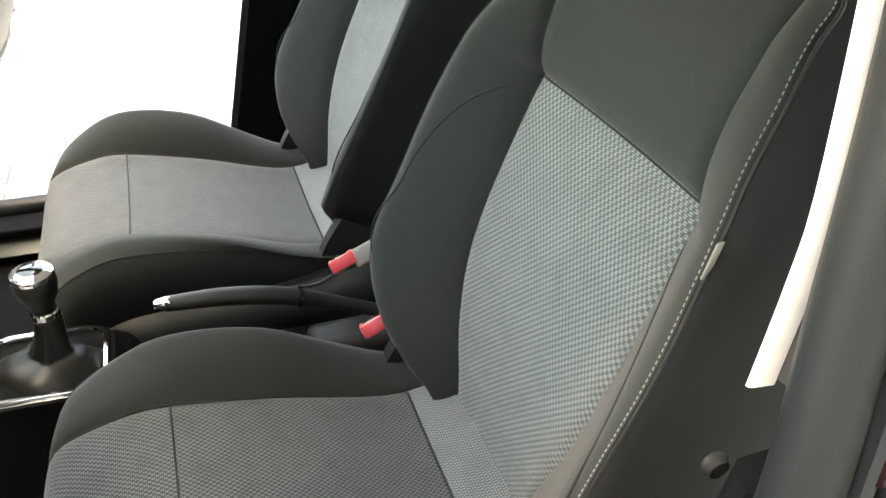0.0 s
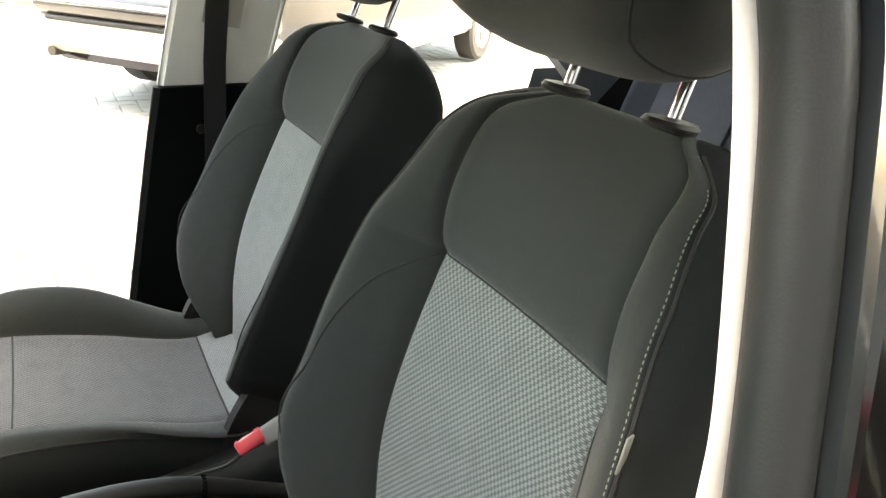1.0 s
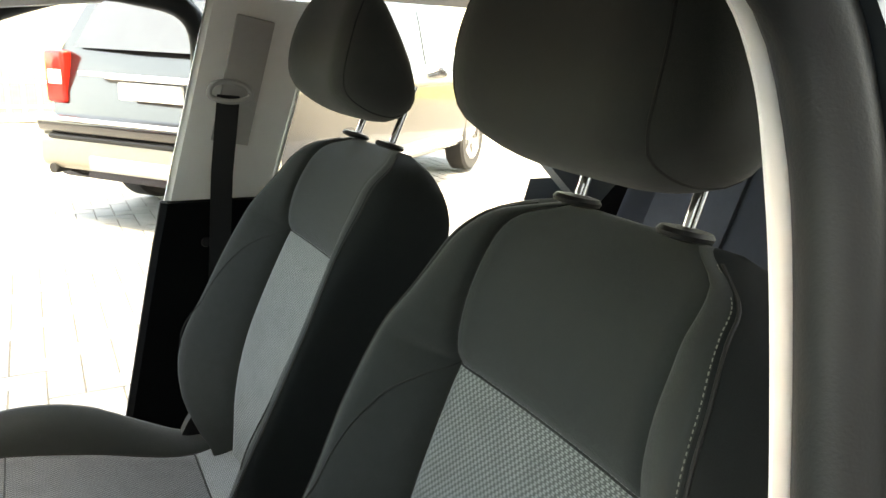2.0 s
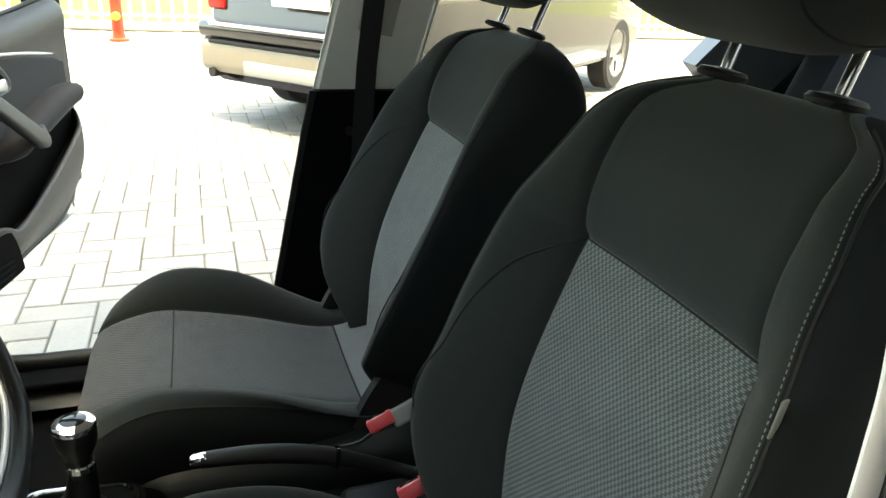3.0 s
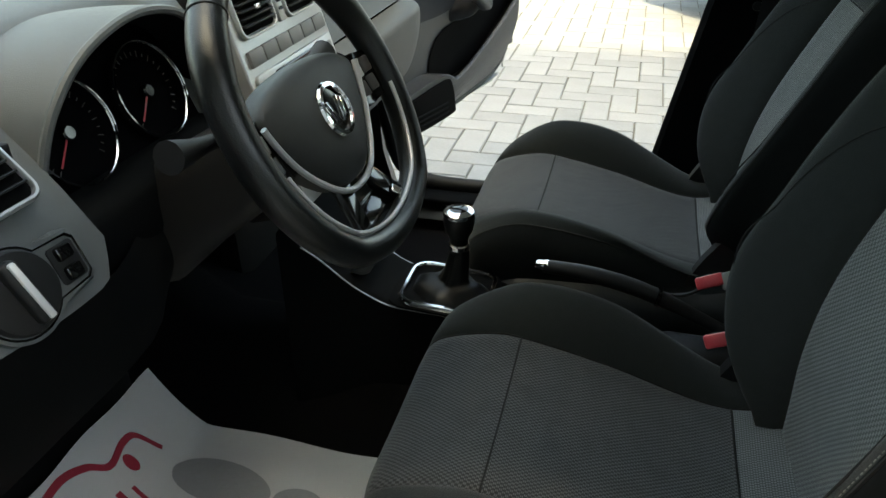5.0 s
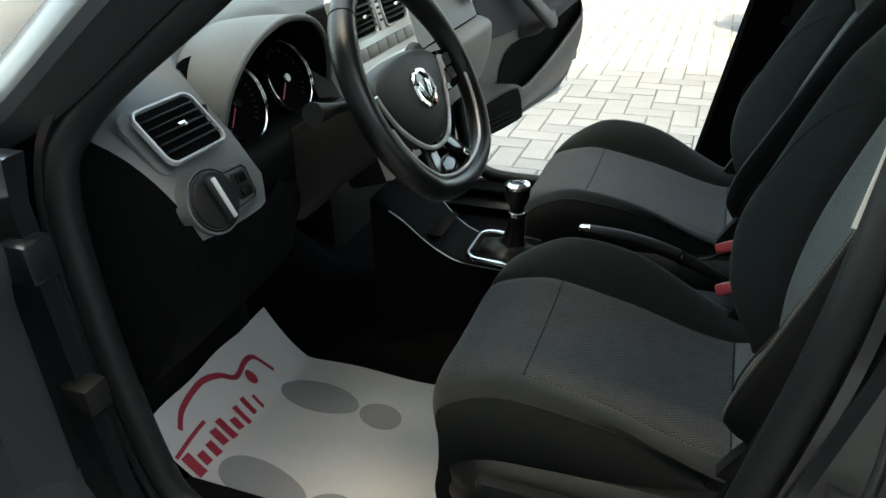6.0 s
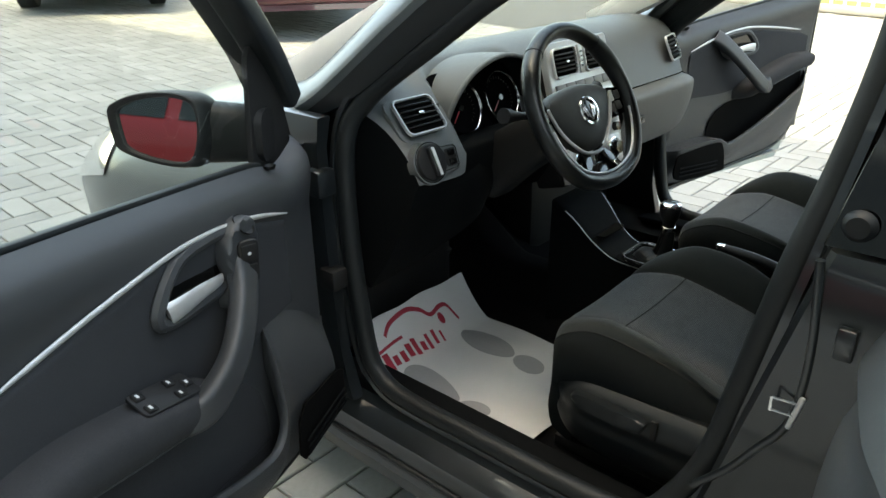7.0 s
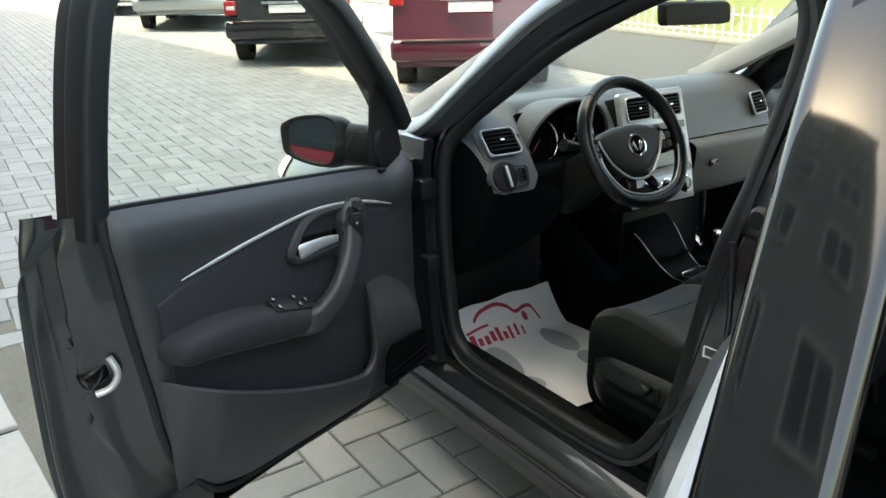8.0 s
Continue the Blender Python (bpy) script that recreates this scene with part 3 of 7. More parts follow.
    if stitched:
        lev = [(p.x, p.y) for p in smooth_path([(-0.318, 0.482, 0), (-0.305, 0.492, 0), (-0.24, 0.491, 0), (-0.165, 0.488, 0), (-0.158, 0.474, 0), (-0.175, 0.458, 0), (-0.25, 0.460, 0), (-0.305, 0.466, 0)], 36, True)]
        part("height_lever", plate(lev, 0.020, frame_of((0, -0.270, 0), (1, 0, 0), (0, 0, 1)), 0.007, 3), M_COVER, s, "black seat height lever")
        part("cover_slot", box((-0.145, -0.268, 0.468), (0.012, 0.010, 0.045), 0.003, 2), M_SEAM, s)
        part("recliner_knob", lathe([(0, 0.0), (0.03, 0.0), (0.036, 0.006), (0.036, 0.02), (0.03, 0.026), (0, 0.026)], 24, frame_of((0.06, -0.268, 0.50), (1, 0, 0), (0, 0, 1))), M_PLASTIC, s)
    # headrest
    for sg in (-1, 1):
        base = org + ax_h * 0.694 - ax_f * 0.022 + Vector((0, sg * 0.074, 0))
        part("post", tube([base + ax_h * 0.008, base + ax_h * 0.12], 0.0062, 12), M_CHROME, s, "chrome headrest post")
        part("post_guide", moved(lathe([(0.0075, 0.004), (0.016, 0.004), (0.0245, 0.006), (0.026, 0.010), (0.023, 0.014), (0.0075, 0.016)], 24), Matrix.Translation(base + Vector((0.0, 0, 0.002))) @ Matrix.Rotation(radians(recline - 7), 4, "Y")), M_PLASTIC, s)
    prof = smooth_path([(0.100, 0.733, 0), (0.045, 0.727, 0), (0.000, 0.740, 0), (-0.012, 0.778, 0), (0.022, 0.832, 0), (0.075, 0.888, 0), (0.112, 0.924, 0), (0.138, 0.920, 0), (0.150, 0.866, 0), (0.144, 0.798, 0), (0.128, 0.752, 0)], 36, True)

    def head(u, v):
        """v round the side profile, u across from one side to the other."""
        p = prof[int(round(v * 36)) % 36]
        k = max(0.0, 1 - abs(u) ** 4.5) ** (1 / 2.8)
        f, h = 0.072 + (p.x - 0.072) * k, 0.815 + (p.y - 0.815) * k
        wide = curve(((0.73, 0.142), (0.76, 0.164), (0.82, 0.174), (0.88, 0.158), (0.92, 0.130)), h)
        dish = -0.008 * max(0.0, 1 - (u / 0.6) ** 2) * (1 if p.x > 0.09 else 0)
        return org + ax_h * h + ax_f * (f + dish) + Vector((0, wide * u, 0))
    us = [math.sin(radians(a)) for a in range(-90, 91, 6)]
    part("headrest", grid(lambda v, u: head(u, v), [k / 36 for k in range(36)], us, True), M_CLOTH, s, "dark cloth headrest", sharp=80)
    for sg in (-1, 1):
        part("headrest_seam", tube([head(sg * 0.80, k / 36) for k in range(36)], 0.0013, 6, True, (0, 1, 0)), M_SEAM, s)
    return s


seat(pose(0.006, -0.375, 0.003), "dark grey cloth front seat with lighter woven centre and contrast stitching", recline=17.0)
seat(pose(-0.021, 0.312, 0.010), "dark grey cloth passenger seat with pale woven centre panels", -0.010, False, recline=22.5)


# ---- car body ----
body = thing("hatchback", "dark grey metallic hatchback with its front doors wide open", "car")
CY = -0.012  # the car's centre line


def opening(s):
    """The line of the front door's seal, for the left (s -1) or the right side."""
    k = [(-0.80, 0.47), (-0.765, 0.395), (-0.68, 0.362), (-0.45, 0.36), (-0.2, 0.363), (-0.100, 0.382), (-0.035, 0.455), (-0.006, 0.56), (0.02, 0.70), (0.066, 0.90), (0.110, 1.12), (0.130, 1.27), (0.11, 1.36), (0.03, 1.392), (-0.16, 1.388), (-0.445, 1.272), (-0.63, 1.150), (-0.79, 1.030), (-0.835, 0.93), (-0.83, 0.70)]
    if s < 0:
        k = k[:5] + [(-0.100, 0.382), (-0.042, 0.455), (0.006, 0.56), (0.036, 0.70), (0.074, 0.90), (0.104, 1.06), (0.121, 1.19), (0.124, 1.29), (0.098, 1.365), (0.02, 1.395)] + k[14:]
    return [(x - (0.045 if s > 0 and x > -0.1 else 0.0), CY + s * (0.752 if z < 0.9 else 0.752 - (z - 0.9) * 0.26), z) for x, z in k]


for s in (-1, 1):
    loop = smooth_path(opening(s), 160, True)
    part("door_seal", tube(loop, 0.0215, 14, True, (0, 1, 0)), M_RUBBER, body, "black rubber door seal")
    outer = smooth_path([(p[0] + 0.018 * (1 if p[0] > -0.3 else -1) * (1 if 0.42 < p[2] < 1.3 else 0.3), p[1] + s * 0.012, p[2] + (0.018 if p[2] > 1.0 else -0.012)) for p in opening(s)], 160, True)
    part("opening_flange", sweep(outer, [(-0.006, -0.012), (0.006, -0.012), (0.006, 0.012), (-0.006, 0.012)], (0, 1, 0), True), M_PAINT_SHADED, body)
    # sill
    sec = [(0.64, 0.30), (0.70, 0.335), (0.742, 0.348), (0.768, 0.345), (0.782, 0.325), (0.806, 0.312), (0.822, 0.300), (0.830, 0.275), (0.834, 0.255), (0.842, 0.235), (0.838, 0.20), (0.815, 0.175), (0.70, 0.17)]
    bm = bmesh.new()
    rr = [[bm.verts.new((x, CY + s * y, z)) for y, z in sec] for x in lin(-1.0, 0.62, 30)]
    for a, b in zip(rr, rr[1:]):
        for k in range(len(sec) - 1):
            bm.faces.new((a[k], a[k + 1], b[k + 1], b[k]))
    part("sill", bm, M_PAINT_SHADED, body, "dark grey painted door sill", sharp=25)
    part("sill_cover", box((-0.42, CY + s * 0.70, 0.343), (0.84, 0.072, 0.016), 0.006, 3), M_CONSOLE_SHADED, body, "black scuff plate")
    part("sill_trim", tube([(-0.95, CY + s * 0.836, 0.262), (0.6, CY + s * 0.836, 0.262)], 0.006, 8, up=(0, 1, 0)), M_RUBBER, body)
    # front jamb
    jam = [(-1.02, 0.30), (-0.80, 0.33), (-0.835, 0.45), (-0.85, 0.70), (-0.86, 0.93), (-0.84, 1.00), (-0.98, 1.0), (-1.04, 0.9)]
    part("front_jamb", plate(jam, 0.03, frame_of((0, CY + s * 0.775, 0), (1, 0, 0), (0, 0, 1)) if s < 0 else frame_of((0, CY + s * 0.745 + 0.03, 0), (1, 0, 0), (0, 0, 1)), 0.004), M_PAINT_SHADED, body)
    part("door_hinge", box((-0.842, CY + s * 0.80, 0.64), (0.05, 0.045, 0.05), 0.008, 2), M_PLASTIC, body, "black door check strap")
    part("door_hinge", box((-0.86, CY + s * 0.80, 0.86), (0.05, 0.05, 0.06), 0.008, 2), M_PAINT_SHADED, body)
    # A pillar: outer painted, inner trim
    ap = smooth_path([(-1.06, CY + s * 0.74, 0.985), (-0.93, CY + s * 0.728, 1.035), (-0.72, CY + s * 0.69, 1.198), (-0.54, CY + s * 0.65, 1.332), (-0.36, CY + s * 0.622, 1.408), (-0.12, CY + s * 0.606, 1.446), (0.2, CY + s * 0.60, 1.455), (0.8, CY + s * 0.60, 1.45)], 60)
    part("roof_rail", sweep(ap, [(-0.035, -0.03), (0.034, -0.03), (0.044, -0.016), (0.041, -0.006), (-0.004, 0.034), (-0.014, 0.037), (-0.036, 0.024)], (0, 0, 1)), M_PAINT, body, "dark grey painted pillar and roof rail")
    ap2 = smooth_path([(-0.95, CY + s * 0.735, 0.995), (-0.82, CY + s * 0.722, 1.058), (-0.65, CY + s * 0.69, 1.182), (-0.47, CY + s * 0.652, 1.304), (-0.32, CY + s * 0.63, 1.382), (-0.14, CY + s * 0.612, 1.420), (0.10, CY + s * 0.605, 1.428)], 50)
    part("pillar_frame", sweep(ap2, [(-0.02, -0.026), (0.022, -0.026), (0.026, 0.0), (0.02, 0.026), (-0.02, 0.026)], (0, 0, 1)), M_RUBBER, body, "black sealed pillar frame")
    ap3 = smooth_path([(-1.08, CY + s * 0.665, 1.040), (-0.80, CY + s * 0.650, 1.175), (-0.55, CY + s * 0.615, 1.300), (-0.38, CY + s * 0.585, 1.375), (-0.1, CY + s * 0.57, 1.415)], 40)
    part("pillar_trim", sweep(ap3, [(-0.035, -0.042), (0.035, -0.042), (0.042, 0.0), (0.03, 0.034), (-0.03, 0.034), (-0.042, 0.0)], (0, 0, 1)), M_LIGHTTRIM, body, "pale grey front pillar trim")
    # B pillar
    bx = lambda z: (-0.185 + 0.245 * z if z < 0.95 else 0.0478 + 0.20 * (z - 0.95)) - (0.030 + 0.028 * min(1, max(0, z - 0.4) / 0.6) if s > 0 else 0.0)

    def pillar(z0, z1, xa, xb, yo, yi, taper=0.26, kx=0.0):
        bm = bmesh.new()
        rings = []
        for z in lin(z0, z1, 14):
            ty = max(0, z - 0.9) * taper
            x0, x1 = bx(z) + xa(z) + kx, bx(z) + xb(z) + kx
            rings.append([bm.verts.new((x, CY + s * (y - ty), z)) for x, y in ((x0, yi + 0.012), (x0 + 0.012, yi), (x1 - 0.012, yi), (x1, yi + 0.012), (x1, yo - 0.01), (x1 - 0.01, yo), (x0 + 0.01, yo), (x0, yo - 0.01))])
        for a, b in zip(rings, rings[1:]):
            for k in range(8):
                bm.faces.new((a[k], a[(k + 1) % 8], b[(k + 1) % 8], b[k]))
        bm.faces.new(rings[0]); bm.faces.new(rings[-1])
        return bm
    part("pillar_lower_trim", pillar(0.33, 0.99 if s > 0 else 0.92, lambda z: 0.0, lambda z: (0.27 if s > 0 else 0.24) - 0.04 * z, 0.735, 0.702, kx=0.034 if s < 0 else 0.0), M_CONSOLE_SHADED, body, "black lower door pillar trim")
    if s > 0:
        part("pillar_upper_trim", pillar(0.992, 1.40, lambda z: 0.008, lambda z: 0.235, 0.733, 0.717), M_LIGHTTRIM, body, "pale grey upper door pillar trim")
    else:
        tp = smooth_path([(0.074, -0.707, 0.985), (0.085, -0.698, 1.05), (0.091, -0.690, 1.10), (0.097, -0.667, 1.20), (0.099, -0.650, 1.265), (0.095, -0.634, 1.322), (0.070, -0.622, 1.364), (0.0, -0.611, 1.394), (-0.14, -0.605, 1.405)], 70)
        part("pillar_upper_trim", sweep(tp, [(-0.022, 0.002), (-0.020, 0.0), (-0.002, 0.0), (0.0, 0.001), (0.0, 0.003), (-0.022, 0.005)], (0, 1, 0)), M_LIGHTTRIM, body, "pale grey upper door pillar trim")
        inner = [p + Vector((0.010, -0.012, 0)) for p in tp[4:48]]
        part("pillar_inner_trim", sweep(inner, [(-0.19, -0.008), (0.0, -0.008), (0.0, 0.0), (-0.19, 0.0)], (0, 1, 0)), M_LIGHTTRIM, body)
        part("pillar_flange", sweep([p + Vector((0.0215, 0, 0)) for p in tp[:56]], [(0.0, -0.012), (0.0, 0.003), (-0.006, 0.0045), (-0.014, 0.003), (-0.019, -0.003), (-0.020, -0.012)], (0, 1, 0)), M_FLANGE, body, "grey pillar weatherstrip flange")
        # Dark tube that paints the shade in the crease between flange and seal.
        part("crease_shade", tube([p + Vector((0.0425, 0.001, 0)) for p in tp[:56]], 0.0026, 8, up=(0, 1, 0)), M_SEAM, body, "dark tube painting the shade in the crease beside the flange")
        part("pillar_seal", tube([p + Vector((0.061, -0.013, 0)) for p in tp[:56]], 0.0175, 14, up=(0, 1, 0)), M_FLANGE, body, "rounded rubber seal along the pillar")
    part("pillar_panel", pillar(0.34, 0.962, lambda z: 0.045, lambda z: 0.20, 0.792, 0.742, kx=0.024 if s < 0 else 0.0), M_PAINT_SHADED, body, "dark grey painted door pillar")
    part("pillar_applique", pillar(0.966, 1.40, lambda z: 0.05, lambda z: 0.175, 0.782, 0.738), M_PIANO, body, "gloss black upper door pillar")
    part("rubber_stop", lathe([(0, 0.012), (0.014, 0.012), (0.02, 0.006), (0.021, 0)], 18, frame_of((0.145, CY + s * 0.762, 1.0), (1, 0, 0), (0, 0, 1 if s < 0 else -1))), M_RUBBER, body)
    bead = [(0.115, 0.955), (0.117, 0.937), (0.122, 0.89), (0.126, 0.845), (0.127, 0.789), (0.122, 0.727), (0.110, 0.688), (0.085, 0.648), (0.048, 0.588), (0.0, 0.53)]
    part("pillar_bead", tube(smooth_path([(x, CY + s * 0.790, z) for x, z in bead], 50), 0.0065, 10, up=(0, 1, 0)), M_PAINT_SHADED, body, "pressed bead in the door pillar")
    st = Vector((0.115, CY + s * 0.797, 0.735))
    part("striker_plate", box(st + Vector((0.010, 0.0, -0.005)), (0.008, 0.006, 0.058), 0.003, 2, pose(0, 0, 0, 0, 12, 0)), M_SILVER, body, "bright steel door striker")
    for dz in (0.0, 0.020):
        part("striker_loop", tube([st + Vector((0.01, 0, dz - 0.01)), st + Vector((-0.020, s * 0.012, dz - 0.004))], 0.0024, 8, up=(0, 0.3, 1)), M_CHROME, body)
    part("striker_loop", tube([st + Vector((-0.020, s * 0.012, -0.006)), st + Vector((-0.020, s * 0.012, 0.017))], 0.0024, 8, up=(1, 0, 0)), M_CHROME, body)
    # rear hinge bracket and check
    part("rear_hinge", box((0.165, CY + s * 0.798, 0.855), (0.024, 0.016, 0.045), 0.004, 2), M_PAINT_SHADED, body)
    # belt on the pillar
    tb = [(0.128, 0.708, 1.215), (0.118, 0.703, 1.05), (0.110, 0.692, 0.80), (0.105, 0.690, 0.55), (0.10, 0.690, 0.40)]
    if s > 0:
        part("seat_belt", sweep([Vector((x, CY + s * (y - max(0, z - 0.9) * 0.26 - 0.002), z)) for x, y, z in tb], [(-0.0225, -0.0012), (0.0225, -0.0012), (0.0225, 0.0012), (-0.0225, 0.0012)], (0, 1, 0)), M_BELT, body, "black seat belt webbing")
    if s > 0:
        part("belt_ring", tube(smooth_path([(0.092, CY + s * 0.618, 1.212), (0.13, CY + s * 0.610, 1.203), (0.168, CY + s * 0.612, 1.212), (0.160, CY + s * 0.612, 1.232), (0.125, CY + s * 0.610, 1.242), (0.095, CY + s * 0.613, 1.235)], 40, True), 0.0055, 8, True, (0, 1, 0)), M_BELTRING, body, "grey seat belt guide")
    if s > 0:
        part("belt_slide", box((0.155, CY + s * 0.620, 1.24), (0.075, 0.008, 0.26), 0.003, 2, pose(0, 0, 0, s * 14.5, 10, 0)), M_BELTRING, body, "grey belt height slide")
    part("belt_button", lathe([(0, 0.010), (0.009, 0.009), (0.011, 0.004), (0.008, 0.0)], 14, frame_of((0.085, CY + s * 0.690, 0.90), (1, 0, 0), (0, 0, 1 if s > 0 else -1))), M_PLASTIC, body)

# floor pan, tunnel, bulkhead
def floor_z(x, y):
    toe = max(0.0, -x - 0.93)
    tun = math.exp(-((y - CY) / 0.105) ** 4) * 0.13
    return 0.268 + toe * 0.75 + tun


part("floor_carpet", grid(lambda u, v: Vector((u, v, floor_z(u, v))), lin(-1.30, 1.2, 60), lin(CY - 0.72, CY + 0.72, 60)), M_CARPET, body, "black carpeted floor")
part("bulkhead", box((-1.28, CY, 0.62), (0.06, 1.5, 0.6), 0.02), M_CARPET, body)
# roof and headliner
part("roof", grid(lambda u, v: Vector((u, CY + v, 1.492 - 0.045 * (v / 0.6) ** 2 - 0.055 * max(0, (-0.1 - u) / 0.35) ** 1.6 - 0.03 * max(0, u - 0.6) ** 2)), lin(-0.45, 1.75, 30), lin(-0.60, 0.60, 24)), M_PAINT, body, "dark grey roof skin")
part("headliner", grid(lambda u, v: Vector((u, CY + v, 1.442 - 0.03 * (v / 0.6) ** 2 - 0.05 * max(0, (-0.1 - u) / 0.35) ** 1.6 - 0.03 * max(0, u - 0.6) ** 2)), lin(-0.44, 1.72, 30), lin(-0.59, 0.59, 24)), M_HEADLINER, body, "pale grey headliner")
part("windscreen", grid(lambda u, v: Vector((-1.10 + 0.66 * u - 0.06 * (1 - (v / 0.68) ** 2) * (1 - 0.4 * u), CY + v * (1.0 - 0.12 * u), 1.02 + 0.425 * u)), lin(0, 1, 14), lin(-0.70, 0.70, 20)), M_WINDOW, body, "clear windscreen").visible_shadow = False
# bonnet, wings
def bonnet(u, v):
    x = -1.12 - 1.08 * u
    return Vector((x - 0.10 * (1 - (v / 0.72) ** 2) * u, CY + v * (1 - 0.05 * u), 0.985 - 0.06 * u - 0.17 * u**3 - 0.035 * (v / 0.72) ** 2 - 0.02 * abs(v / 0.72) ** 8))


part("bonnet", grid(bonnet, lin(0, 1, 24), lin(-0.70, 0.70, 28)), M_PAINT, body, "dark grey bonnet")
for s in (-1, 1):
    def wing(u, v):
        x = -0.93 - 1.36 * u
        zt = 0.975 - 0.06 * u - 0.19 * u**3
        z = zt - (zt - 0.32) * v
        y = 0.70 + 0.165 * math.sin(min(1, v * 2.2) * math.pi / 2) - 0.02 * v - 0.26 * max(0, u - 0.62) ** 1.8 * 2.6
        return Vector((x, CY + s * y, z))
    part("wing", grid(wing, lin(0, 1, 26), lin(0, 1, 20)), M_PAINT, body, "dark grey front wing")
    def lamp(u, v):
        return wing(0.66 + 0.30 * u, 0.10 + 0.24 * v + 0.05 * u) + Vector((-0.004, s * 0.006 * math.sin(math.pi * u) * math.sin(math.pi * v) + s * 0.004, 0.003))
    part("headlight", grid(lamp, lin(0, 1, 14), lin(0, 1, 10)), M_CHROME, body, "clear headlight with bright reflector")
    for xw in (-1.62, 0.86):
        w = part("wheel", lathe([(0.17, -0.09), (0.27, -0.098), (0.30, -0.08), (0.302, 0.08), (0.27, 0.098), (0.17, 0.09)], 40, frame_of((xw, CY + s * 0.70, 0.302), (1, 0, 0), (0, 0, 1))), M_TYRE, body, "black tyre")
        part("rim", lathe([(0.0, 0.06), (0.05, 0.07), (0.17, 0.06), (0.185, 0.085), (0.185, -0.06), (0, -0.06)], 30, frame_of((xw, CY + s * 0.70, 0.302), (1, 0, 0), (0, 0, 1 if s < 0 else -1))), M_ALLOY, w, "silver alloy rim")
    part("wheelhouse", box((-1.45, CY + s * 0.45, 0.55), (0.9, 0.5, 0.55), 0.05), M_PLASTIC, body)
    # rear quarter
    def quarter(u, v):
        x = 0.95 + 0.95 * u
        z = 0.30 + 1.10 * v
        y = 0.80 - max(0, z - 0.92) * 0.34 - 0.10 * u**3
        return Vector((x, CY + s * y, z))
    part("rear_quarter", grid(quarter, lin(0.05, 1, 12), lin(0, 0.62, 12)), M_PAINT, body, "dark grey rear quarter panel")
    cp = smooth_path([(1.02, CY + s * 0.66, 0.98), (1.20, CY + s * 0.64, 1.18), (1.30, CY + s * 0.60, 1.36)], 14)
    part("rear_pillar", sweep(cp, [(-0.11, -0.03), (0.11, -0.03), (0.11, 0.03), (-0.11, 0.03)], (0, 1, 0)), M_PAINT, body)
part("tailgate", grid(lambda u, v: Vector((1.92 - 0.35 * max(0, u - 0.5) * 1.2, CY + v, 0.35 + 1.05 * u)), lin(0, 0.62, 12), lin(-0.66, 0.66, 12)), M_PLASTIC, body)
for s in (-1, 1):
    part("quarter_trim", plate([(1.12, 0.44), (1.86, 0.44), (1.78, 1.02), (1.66, 1.16), (1.36, 1.20), (1.24, 1.05), (1.14, 0.80)], 0.014, frame_of((0, CY + s * 0.715, 0), (1, 0, 0), (0, 0, 1)), 0.004), M_CONSOLE_SHADED, body, "dark rear side trim")
part("rear_window", grid(lambda u, v: Vector((1.88 - 0.30 * u, CY + v * (1 - 0.1 * u), 1.0 + 0.38 * u)), lin(0, 1, 6), lin(-0.62, 0.62, 8)), M_PRIVACY, body, "dark rear window").visible_shadow = False

# ---- rear bench ----
bench = thing("rear_bench", "dark blue-grey cloth rear bench behind the front seats", "car seat")
M_REAR = mat("rear_cloth", (0.022, 0.025, 0.032), 0.9, spec=0.25, noise_scale=600, vary=0.3, stain=0.1, bump=0.3, bump_scale=1500)
part("bench_cushion", box((0.98, CY, 0.47), (0.52, 1.26, 0.17), 0.06, 4), M_REAR, bench)
M_REAR_L = mat("rear_insert_cloth", (0.045, 0.049, 0.058), 0.9, spec=0.25, noise_scale=600, vary=0.3, stain=0.1, bump=0.3, bump_scale=1500)
for yy, ww in ((-0.395, 0.53), (0.275, 0.79)):
    part("bench_back", box((1.26, CY + yy, 0.82), (0.15, ww, 0.70), 0.05, 4, pose(0, 0, 0, 0, 22, 0)), M_REAR, bench)
for yy, ww in ((-0.40, 0.26), (0.02, 0.18), (0.40, 0.26)):
    part("bench_insert", box((1.188, CY + yy, 0.845), (0.02, ww, 0.56), 0.008, 2, pose(0, 0, 0, 0, 22, 0)), M_REAR_L, bench, "lighter grey-blue backrest panel")
for yy in (-0.36, 0.36):
    part("bench_headrest", box((1.40, CY + yy, 1.19), (0.10, 0.26, 0.14), 0.045, 4, pose(0, 0, 0, 0, 15, 0)), M_REAR, bench)

# ---- dashboard ----
dash = thing("dashboard", "grey soft-skin dashboard with round-cornered air vents and silver centre stack", "dashboard")
DY0, DY1 = -0.722, 0.672


def hood(y):
    return max(0.0, 1 - ((y + 0.385) / 0.155) ** 4) if abs(y + 0.385) < 0.155 else 0.0


BAY_XE = ((0.4, -0.92), (0.55, -0.84), (0.68, -0.775), (0.78, -0.728), (0.9, -0.683), (1.0, -0.655))
BAY_ZE = ((0.4, 1.030), (0.55, 1.003), (0.68, 0.983), (0.78, 0.957), (0.9, 0.915), (1.0, 0.870))
BAY_XM = ((0.4, -0.925), (0.55, -0.865), (0.68, -0.806), (0.78, -0.754), (0.9, -0.692), (1.0, -0.650))
BAY_ZM = ((0.4, 1.082), (0.55, 1.066), (0.68, 1.038), (0.78, 1.004), (0.9, 0.938), (1.0, 0.862))


